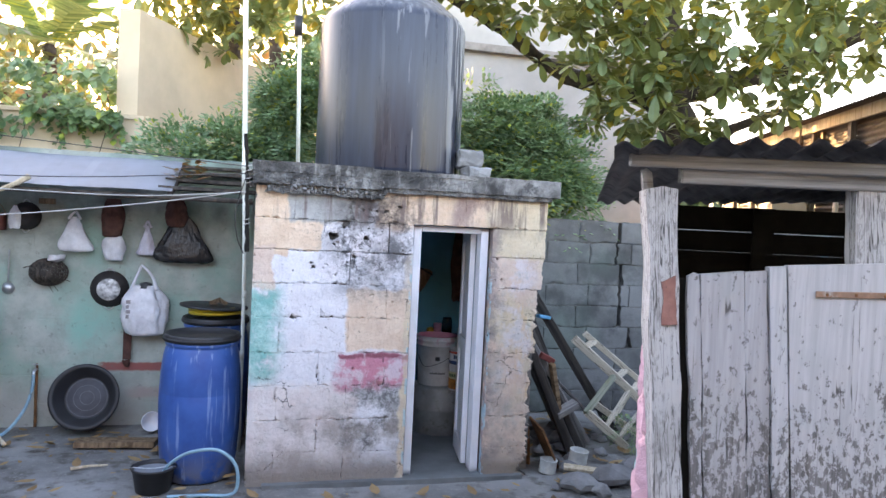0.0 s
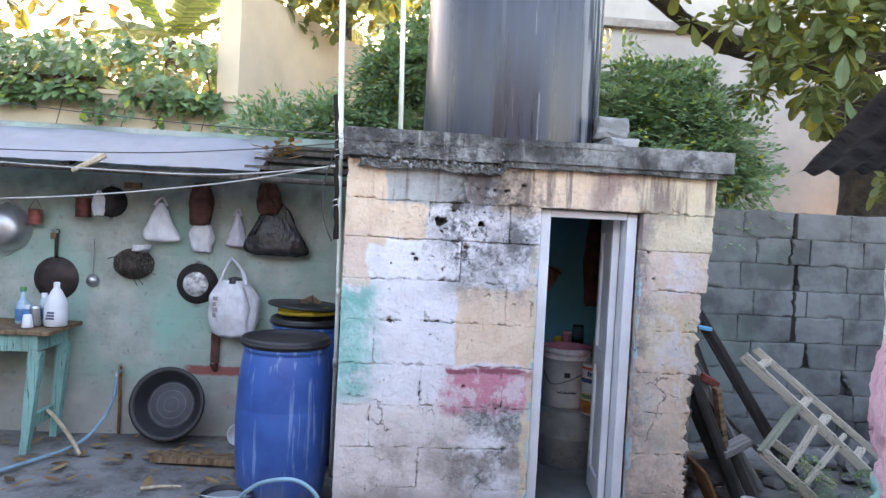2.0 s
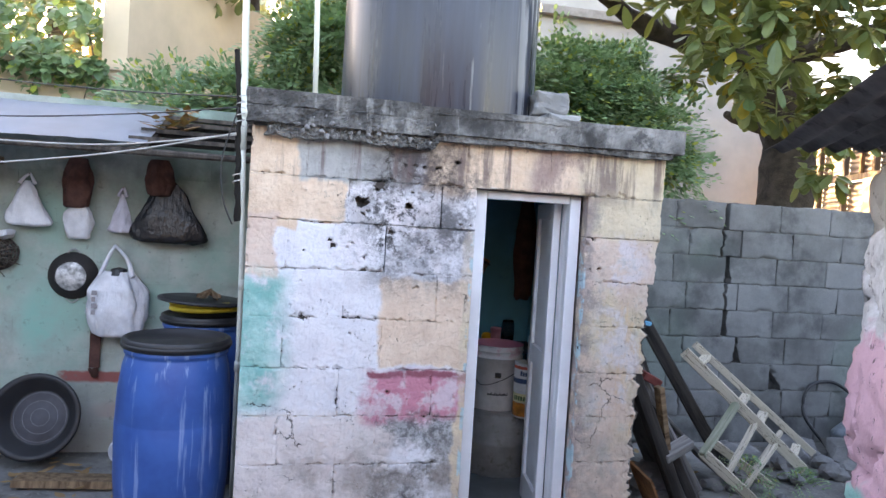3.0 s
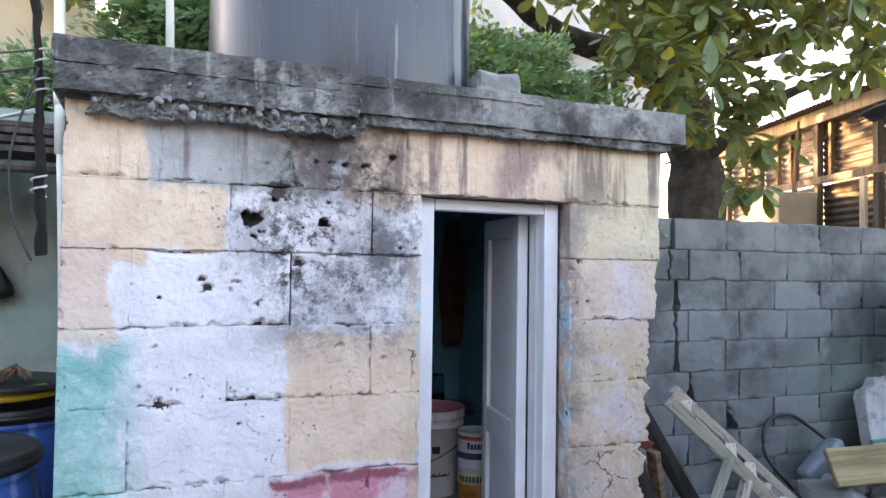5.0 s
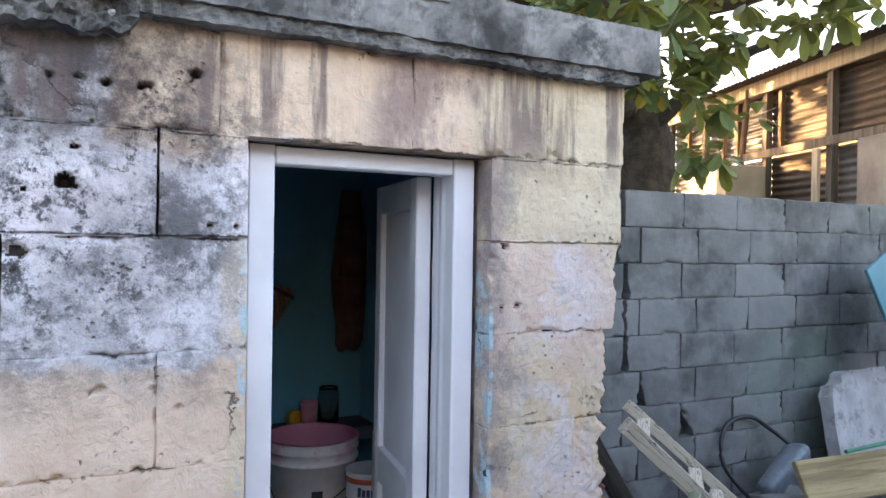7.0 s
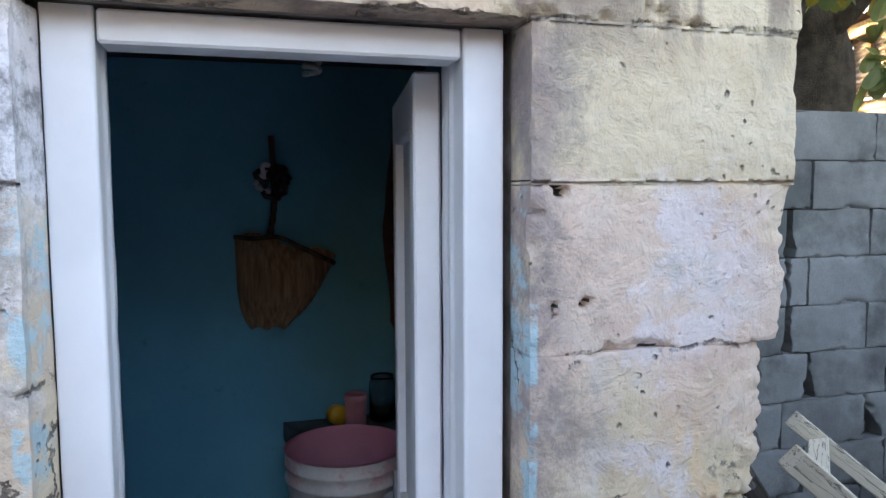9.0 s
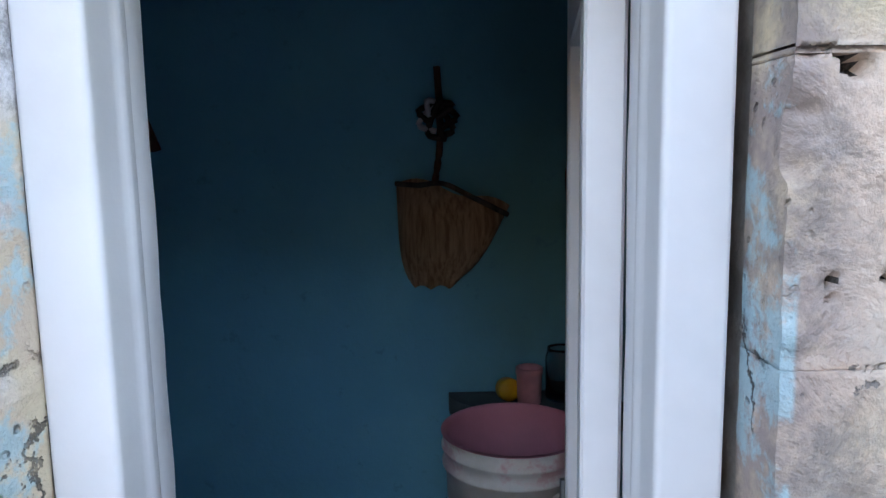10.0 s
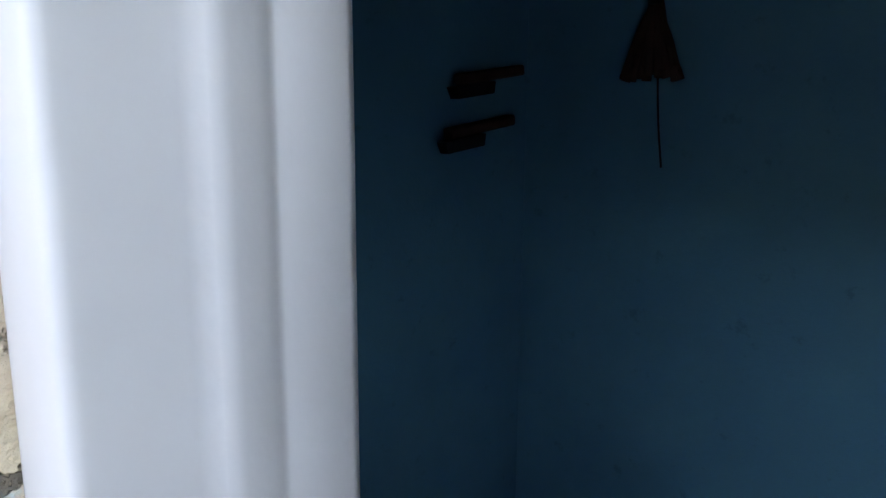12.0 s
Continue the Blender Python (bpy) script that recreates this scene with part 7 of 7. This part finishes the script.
for a, b, w, t, m_, lab in (((1.84, 4.95, 1.34), (2.74, 4.95, 0.03), 0.06, 0.07, M_DRK, "dark charred timber leaning on the hut"),
                            ((1.84, 4.72, 0.98), (2.30, 4.60, 0.03), 0.10, 0.05, M_DRK, "dark wide board leaning on the hut"),
                            ((1.86, 4.60, 0.80), (2.42, 4.80, 0.03), 0.07, 0.05, M_GRW, "grey timber leaning on the hut"),
                            ((1.88, 5.05, 0.85), (2.5, 5.3, 0.03), 0.12, 0.03, M_GRW, "grey board leaning behind the timbers"),
                            ((1.95, 4.66, 0.70), (2.08, 4.62, 0.52), 0.05, 0.04, M_GRW, "short grey offcut between the timbers"),
                            ((1.84, 4.75, 1.10), (2.36, 4.82, 0.03), 0.06, 0.06, M_DRK, "dark charred timber leaning on the hut"),
                            ((1.84, 4.50, 0.74), (2.20, 4.58, 0.03), 0.07, 0.06, M_DRK, "dark charred timber leaning on the hut"),
                            ((1.90, 4.92, 0.74), (2.70, 5.12, 0.05), 0.24, 0.02, M_GRW, "broad grey board lying among the timbers"),
                            ((2.00, 4.52, 0.66), (2.09, 4.56, 0.30), 0.05, 0.03, M_WOOD_BROWN, "short brown offcut between the timbers"),
                            ((2.06, 4.54, 0.30), (2.22, 4.57, 0.37), 0.07, 0.05, M_GRW, "short grey offcut between the timbers"),
                            ((1.83, 4.92, 0.95), (2.34, 5.02, 0.02), 0.46, 0.015, M_TIN_DARK, "dark old roof sheet leaning behind the timbers"),
                            ((1.84, 4.36, 0.30), (1.99, 4.40, 0.02), 0.22, 0.012, M_RUST, "rusty flat sheet leaning on the hut base")):
    stick("timber", lab, a, b, w, t, m_, None, 15, "timber", "timbers leaning on the hut")
rd = thing("red_offcut", "dull red painted offcut on the timbers", "offcut", pose(1.99, 4.60, 0.685, 10, 25, 10))
part("block", boxed((-0.06, -0.03, -0.02), (0.06, 0.03, 0.02), bevel=0.004), plain("dull_red_paint", (0.26, 0.07, 0.06), 0.8, var=0.4, scale=12), rd)
bs = thing("blue_sponge", "bright blue scrap lying on the timbers", "scrap", pose(2.08, 4.90, 0.93, 0, 8, 10))
part("block", boxed((-0.05, -0.03, -0.012), (0.05, 0.03, 0.012), bevel=0.005), plain("bright_blue", (0.10, 0.42, 0.66), 0.6), bs)
for p, r, lab in (((1.90, 4.28, 0.0), 0.055, "white dented paint tin on the rubble"), ((2.16, 4.38, 0.02), 0.062, "white plastic tub on the rubble")):
    t = thing("white_tin", lab, "tin", pose(*p, 4, 6, 0), "tins on the rubble")
    part("body", turned([(0, 0), (r, 0), (r + 0.003, 0.004), (r, 0.01), (r, 0.08), (r + 0.003, 0.085), (r - 0.004, 0.088), (r - 0.006, 0.02), (0, 0.02)], 28), plain("dirty_white", (0.55, 0.55, 0.52), 0.6, var=0.25, scale=14), t, smooth=True)
sb = thing("rusty_sheet", "rusty bent iron sheet against the hut base", "sheet", pose(1.83, 4.42, 0.0, 0, -6, 30))
part("plate", rough(boxed((0, 0, 0.0), (0.012, 0.22, 0.27)), 0.015, 7), M_RUST, sb)
stick("plank", "pale offcut on the rubble", (1.98, 4.20, 0.06), (2.20, 4.10, 0.05), 0.06, 0.02, M_WOOD_NEW, None, 10, "plank")


def rock_mesh(seed):
    bm = bmesh.new()
    bmesh.ops.create_icosphere(bm, subdivisions=2, radius=1.0)
    for v in bm.verts:
        d = v.co.normalized()
        v.co = d * (0.8 + 0.35 * noise.noise(d * 1.3 + Vector((seed, 0, 0))) + 0.15 * noise.noise(d * 3 + Vector((seed, 5, 0))))
        for ax in (Vector((0.6, 0.5, 0.62)), Vector((-0.7, 0.3, 0.64)), Vector((0.1, -0.8, 0.6))):
            k = v.co.dot(ax.normalized()) - 0.62
            if k > 0:
                v.co -= ax.normalized() * k * 0.9
    return bake(bm, "stone", M_RUBBLE)


ROCKS = [rock_mesh(3 + 4 * i) for i in range(5)]
rng = random.Random(44)
for i in range(44):
    x = min(0.72, max(0.02, rng.gauss(0.45, 0.17)))
    s = rng.uniform(0.005, 0.014)
    ob = new("pebble", ROCKS[i % 5])
    ob.parent = slab
    ob.matrix_basis = pose(x, 4.158 + rng.uniform(0.0, 0.012), rng.uniform(1.715, 1.80), rng.uniform(0, 90), rng.uniform(0, 90), rng.uniform(0, 360)) @ Matrix.Diagonal((s * 1.4, s, s * 0.9, 1))
rng = random.Random(8)
for i in range(64):
    if i < 34:
        x, y, s = rng.uniform(1.72, 2.9), rng.uniform(3.85, 5.3), rng.uniform(0.025, 0.085)
    else:
        x, y, s = rng.uniform(2.9, 4.6), rng.uniform(4.7, 5.6), rng.uniform(0.03, 0.10)
    if x < 1.9 and y > 4.1:
        x += 0.12
    ob = new("rubble_stone", ROCKS[i % 5])
    ob.matrix_basis = pose(x, y, 0.45 * s, rng.uniform(-20, 20), rng.uniform(-20, 20), rng.uniform(0, 360)) @ Matrix.Diagonal((s * 1.2, s, s * 0.75, 1))
    tagged(ob, "grey broken stone lying in the rubble", "stone", "rubble stones")
for x, y, s in ((2.25, 4.05, 0.15), (1.98, 3.98, 0.13), (2.55, 4.25, 0.12), (2.2, 4.95, 0.16), (3.0, 5.35, 0.14), (3.85, 5.22, 0.22), (4.45, 5.24, 0.21), (3.55, 5.42, 0.17), (4.05, 5.45, 0.16), (3.35, 5.30, 0.13)):
    ob = new("boulder", ROCKS[int(s * 100) % 5])
    ob.matrix_basis = pose(x, y, 0.3 * s, 5, 8, x * 70) @ Matrix.Diagonal((s * 1.3, s, s * 0.6, 1))
    tagged(ob, "large grey slab of broken concrete in the rubble", "stone", "large rubble")

# ---- heap at the east end of the grey wall ----
cs = thing("concrete_panel", "broken pale painted concrete panel propped on rubble", "panel", pose(4.46, 5.40, 0.02, -12, 0, 6))
bm = bmesh.new()
outline = [(0.03, 0.0), (0.66, 0.0), (0.66, 0.66), (0.30, 0.67), (0.17, 0.665), (0.145, 0.61), (0.07, 0.60), (0.03, 0.54), (0.0, 0.30)]
lo, hi = [[bm.verts.new((x, y, z)) for x, z in outline] for y in (0.0, 0.075)]
bm.faces.new(lo)
bm.faces.new(hi[::-1])
for i in range(len(outline)):
    bm.faces.new((lo[i], hi[i], hi[(i + 1) % len(outline)], lo[(i + 1) % len(outline)]))
bmesh.ops.recalc_face_normals(bm, faces=list(bm.faces))
bmesh.ops.triangulate(bm, faces=list(bm.faces))
bmesh.ops.subdivide_edges(bm, edges=list(bm.edges), cuts=3, use_grid_fill=True)
part("slab", rough(bm, 0.014, 14), plain("pale_concrete", (0.44, 0.43, 0.43), 0.9, var=0.25, scale=4, bump=0.4, dirt=(0.20, 0.19, 0.18)), cs)
pk = thing("yellow_plank", "broad yellowish plank lying on the rubble", "plank", pose(3.72, 5.12, 0.17, 62, 0, -5))
part("board", boxed((0, 0, 0), (0.95, 0.21, 0.03), bevel=0.004), weathered_wood("yellow_wood", (0.46, 0.35, 0.19), (0.24, 0.17, 0.09), along=(1.2, 22, 22)), pk)
tsheet = thing("teal_sheet", "teal plastic sheet leaning on the grey wall", "sheet", pose(4.84, 5.32, 0.72, -10, -24, 5))
part("sheet", rough(boxed((0, 0, 0), (0.5, 0.02, 0.62), bevel=0.004), 0.01, 4), plain("teal_plastic", (0.045, 0.20, 0.25), 0.5, var=0.15, scale=4), tsheet)
sk = thing("cement_sack", "grey-blue plastic sack on the rubble", "sack", pose(4.06, 5.50, 0.15, 0, -26, 10))
part("body", rough(boxed((-0.2, -0.06, -0.07), (0.24, 0.08, 0.09), bevel=0.05, seg=3), 0.04, 6), bag_film("grey_sack", (0.19, 0.22, 0.25)), sk, smooth=True)
hb = thing("black_hose", "loop of black hose against the grey wall", "hose")
part("tube", tubed([(3.86, 5.52, 0.03), (3.76, 5.64, 0.22), (3.82, 5.69, 0.40), (4.0, 5.69, 0.445), (4.16, 5.66, 0.36), (4.30, 5.55, 0.22)], 0.012, 8, n=8), M_BLACK, hb, smooth=True)
gs = thing("green_rod", "thin green rod on the rubble", "rod")
part("rod", tubed([(4.0, 5.12, 0.40), (4.5, 5.1, 0.42)], 0.010, 8), plain("green_plastic_rod", (0.03, 0.22, 0.12), 0.5), gs)
wd = thing("weed", "small green weed growing in the rubble", "weed")
part("leaves", fronds([((2.62, 4.62, 0.16), (0.11, 0.08, 0.07), 16), ((3.0, 4.75, 0.10), (0.08, 0.08, 0.05), 9)], 71, 0.12, 0.02), M_FERN, wd)


def litter():
    """Dry leaves and small scraps on the ground."""
    r_ = random.Random(99)
    bm = bmesh.new()
    for i in range(700):
        x, y = r_.uniform(-2.6, 2.6), r_.uniform(2.2, 5.5)
        if 0 < x < 1.8 and y > 4.05:
            continue
        a = r_.uniform(0, 6.28)
        L = r_.uniform(0.03, 0.12)
        leaf_verts(bm, Vector((x, y, 0.012 + 0.012 * r_.random())), Vector((math.cos(a), math.sin(a), r_.uniform(-0.05, 0.15))).normalized(), Vector((0, 0, 1)), L, L * 0.55, r_.uniform(-0.8, 0.5), -0.1)
    return bm


tagged(part("fallen_leaves", litter(), leaf_material("dry_leaf", (0.24, 0.14, 0.07), (0.42, 0.28, 0.15), (0.10, 0.06, 0.04), 0.1, 0.8)), "dry brown leaves scattered on the ground", "leaves", "", "stuff")


# ---- blocks of the walls ----
def block_mesh(name, L, H, D, mat, seed, nx=8, nz=4, bow=0.004, chip=0.006, cut_right=0.0, holes=(), bare=None, left=None, right=None):
    """A worn block: front face a grid with relief, chipped edges and broken spots; origin at its lower left front."""
    bm = bmesh.new()
    rows = []
    e = 0.004
    us = [0, e / L] + [i / nx for i in range(1, nx)] + [1 - e / L, 1]
    ws = [0, e / H] + [i / nz for i in range(1, nz)] + [1 - e / H, 1]
    fine = nx > 30
    for w in ws:
        rows.append([])
        for u in us:
            p = Vector((u * L, 0, w * H))
            q = Vector((p.x * 9 + seed * 3.3, p.z * 9, seed))
            n1, n2 = noise.noise(q), noise.noise(q * 3.1)
            y = bow * (0.8 * n1 + 0.5 * n2)
            if fine:
                y += bow * (0.40 * noise.noise(q * 7.7) + 0.28 * noise.noise(q * 16))
            near = min(u * L, (1 - u) * L, w * H, (1 - w) * H)
            if near < 0.02:
                broken = max(0.0, noise.noise(q * 0.8 + Vector((9, 3, 1))) + 0.7 * noise.noise(q * 3.7) + 0.35 * noise.noise(q * 9))
                reach = 0.0006 + 0.024 * max(0.0, broken - 0.12)
                if near < reach:
                    y += chip * (0.1 + 6.5 * max(0.0, broken - 0.12)) * (1 - near / reach)
            if near < 1e-6:
                y += 0.05 * chip
                p.z += 0.2 * chip * noise.noise(q * 2.7)
                p.x += 0.2 * chip * noise.noise(q * 2.9 + Vector((4, 4, 4)))
            if cut_right and u > 0.6:
                k = (u - 0.6) / 0.4
                p.x -= k * cut_right * (0.45 + 0.9 * abs(noise.noise(Vector((seed, p.z * 12, 2)))) + 0.35 * noise.noise(Vector((seed, p.z * 38, 7))) + 0.2 * noise.noise(Vector((seed, p.z * 90, 3))))
                y += 0.5 * cut_right * max(0, (k - 0.6) / 0.4) ** 2 + 0.12 * cut_right * k * noise.noise(q * 4.3)
            if left:
                p.x += (1 - u) ** 3 * left(p.z)
            if right:
                p.x += u ** 3 * right(p.z)
            for hx, hz, hr, hd in holes:
                dd = math.hypot(p.x - hx, (p.z - hz) * 1.3) / hr * (1 + 0.75 * noise.noise(q * 3.5) + 0.55 * noise.noise(q * 8.3) + 0.35 * noise.noise(q * 17))
                if dd < 1:
                    y += hd * (1 - dd ** 4)
            rows[-1].append(bm.verts.new((p.x, y, p.z)))
    for a, b in zip(rows, rows[1:]):
        for i in range(len(us) - 1):
            bm.faces.new((a[i], a[i + 1], b[i + 1], b[i]))
    ring = rows[0] + [r[-1] for r in rows[1:]] + rows[-1][-2::-1] + [r[0] for r in rows[-2:0:-1]]
    back = [bm.verts.new((v.co.x, D, v.co.z)) for v in ring]
    ring = [bm.verts.new(v.co) for v in ring]
    for i in range(len(ring)):
        j = (i + 1) % len(ring)
        bm.faces.new((ring[j], ring[i], back[i], back[j]))
    me = bake(bm, name, mat, True)
    # deep faces take the second material: bare cement, blackened for shade in holes
    if bare:
        me.materials.append(bare)
        for f in me.polygons:
            if 0.0135 < f.center.y < D * 0.95 and abs(f.normal.y) > 0.05:
                f.material_index = 1
    return me


def lay(parent, name, me, p):
    ob = new(name, me)
    ob.parent = parent
    ob.location = p
    return ob


# broken cement with the darkness of deep holes mixed into its colour
M_BARE_SHADE = plain("shaded_bare_cement", (0.085, 0.075, 0.07), 0.97, var=0.4, scale=30, bump=0.8, dist=0.006)

# hut front: courses of long blocks, with the holes of the real wall
COURSES = [0.0, 0.195, 0.39, 0.59, 0.785, 0.99, 1.187, 1.38, 1.562, 1.748]
HOLES = [(0.345, 1.285, 0.018, 0.022), (0.645, 1.468, 0.022, 0.055), (0.452, 1.466, 0.036, 0.050), (0.58, 1.355, 0.024, 0.02), (0.235, 0.99, 0.022, 0.016), (0.42, 1.30, 0.011, 0.02),
         (0.70, 1.63, 0.012, 0.03), (0.66, 1.635, 0.010, 0.02), (0.62, 1.632, 0.008, 0.02), (0.755, 1.63, 0.010, 0.03), (0.845, 1.66, 0.012, 0.03), (1.50, 1.245, 0.011, 0.03), (0.33, 1.31, 0.012, 0.02), (0.52, 1.55, 0.04, 0.015), (0.75, 0.585, 0.05, 0.008), (1.47, 1.372, 0.011, 0.025), (0.60, 0.69, 0.013, 0.02), (0.43, 0.93, 0.008, 0.02), (0.22, 1.14, 0.009, 0.015), (0.47, 1.245, 0.009, 0.02), (0.70, 1.13, 0.012, 0.012), (0.82, 1.09, 0.010, 0.012), (0.87, 1.40, 0.012, 0.02), (0.40, 1.28, 0.009, 0.015)]
ODD, EVEN = [0.004, 0.16, 0.56, 0.932], [0.004, 0.395, 0.785, 0.932]
EROSION = [0.10, 0.10, 0.085, 0.07, 0.05, 0.05, 0.02, 0.008, 0.004]
for c, (z0, z1) in enumerate(zip(COURSES, COURSES[1:])):
    runs = []
    if c == 8:
        runs.append([0.004, 0.22, 0.555, 0.88, 1.25, 1.57, 1.79])
    else:
        runs.append(EVEN if c % 2 else ODD)
        runs.append([1.433, 1.79])
    for xs in runs:
        for a, b in zip(xs, xs[1:]):
            gap = 0.0002
            zz = max(z0, 1.552) if a > 0.88 and c == 8 and b < 1.6 else z0
            hl = [(hx - a, hz - zz, hr * 0.78, hd) for hx, hz, hr, hd in HOLES if a - hr < hx < b + hr and zz - hr < hz < z1 + hr]
            seed = 3.7 * c + 5.1 * a
            cut = EROSION[c] if b > 1.75 else 0.0
            slot = 0.005 if (c, b) in ((6, 0.56), (7, 0.785)) else gap
            me = block_mesh("block", b - a - slot, z1 - zz - gap, 0.06, M_HUT, seed, max(8, int((b - a) / 0.0042)), 46, 0.0032, 0.0042, cut, hl, M_BARE_SHADE)
            lay(wall_hut, "block", me, (a, HY + 0.0005 * math.sin(seed * 5), zz))

# grey boundary wall: alike blocks share meshes, and the crack splits some of them
GREY = [block_mesh("block", 0.396, GREY_H - 0.004, 0.07, M_BLOCK, 40 + i * 7, 22, 11, 0.006, 0.006) for i in range(6)]
for c in range(9):
    z = GREY_H * c
    x = 3.52 - 1.6 - (0.29 if c % 2 else 0.0)
    k = 0
    while x < 6.4:
        if x < CRACK[c] < x + 0.39:
            def jag(h, c=c):
                lean = (CRACK[min(8, c + 1)] - CRACK[c]) * 0.35 * (h / GREY_H - 0.5)
                return max(-0.05, min(0.05, lean)) + 0.022 * noise.noise(Vector((c, h * 14, 2))) + 0.010 * noise.noise(Vector((c, h * 45, 5)))
            for a, b in ((x, CRACK[c] - 0.007), (CRACK[c] + 0.008 + 0.007 * abs(math.sin(2.1 * c)), x + 0.396)):
                if b - a > 0.03:
                    me = block_mesh("block", b - a, GREY_H - 0.004, 0.07, M_BLOCK, c + x + a, 22, 24, 0.006, 0.006, left=None if a == x else jag, right=jag if a == x else None)
                    lay(wall_grey, "block", me, (a, 5.72 + (0.006 if a > CRACK[c] else 0.0), z))
        else:
            lay(wall_grey, "block", GREY[(k * 5 + c * 3) % 6], (x, 5.72 + 0.004 * math.sin(7 * k + c), z))
        x += 0.4
        k += 1
# ragged mortar bed along the top of the grey wall
bm = bmesh.new()
rows = []
for i in range(261):
    x = 1.80 + 0.02 * i
    h = 1.672 + 0.012 * noise.noise(Vector((x * 3, 0, 1))) + 0.009 * noise.noise(Vector((x * 14, 0, 5)))
    d = 0.008 * noise.noise(Vector((x * 9, 4, 1)))
    rows.append([bm.verts.new((x, 5.727 + d, 1.664)), bm.verts.new((x, 5.730 + d, h - 0.004)), bm.verts.new((x, 5.745, h)), bm.verts.new((x, 5.84, h)), bm.verts.new((x, 5.855, 1.664))])
for p, q in zip(rows, rows[1:]):
    for i in range(5):
        bm.faces.new((p[i], p[(i + 1) % 5], q[(i + 1) % 5], q[i]))
bm.faces.new(rows[0])
bm.faces.new(rows[-1][::-1])
bmesh.ops.recalc_face_normals(bm, faces=list(bm.faces))
part("mortar_cap", bm, M_MORTAR_GREY, wall_grey, "uneven mortar bed on top of the wall", smooth=True)

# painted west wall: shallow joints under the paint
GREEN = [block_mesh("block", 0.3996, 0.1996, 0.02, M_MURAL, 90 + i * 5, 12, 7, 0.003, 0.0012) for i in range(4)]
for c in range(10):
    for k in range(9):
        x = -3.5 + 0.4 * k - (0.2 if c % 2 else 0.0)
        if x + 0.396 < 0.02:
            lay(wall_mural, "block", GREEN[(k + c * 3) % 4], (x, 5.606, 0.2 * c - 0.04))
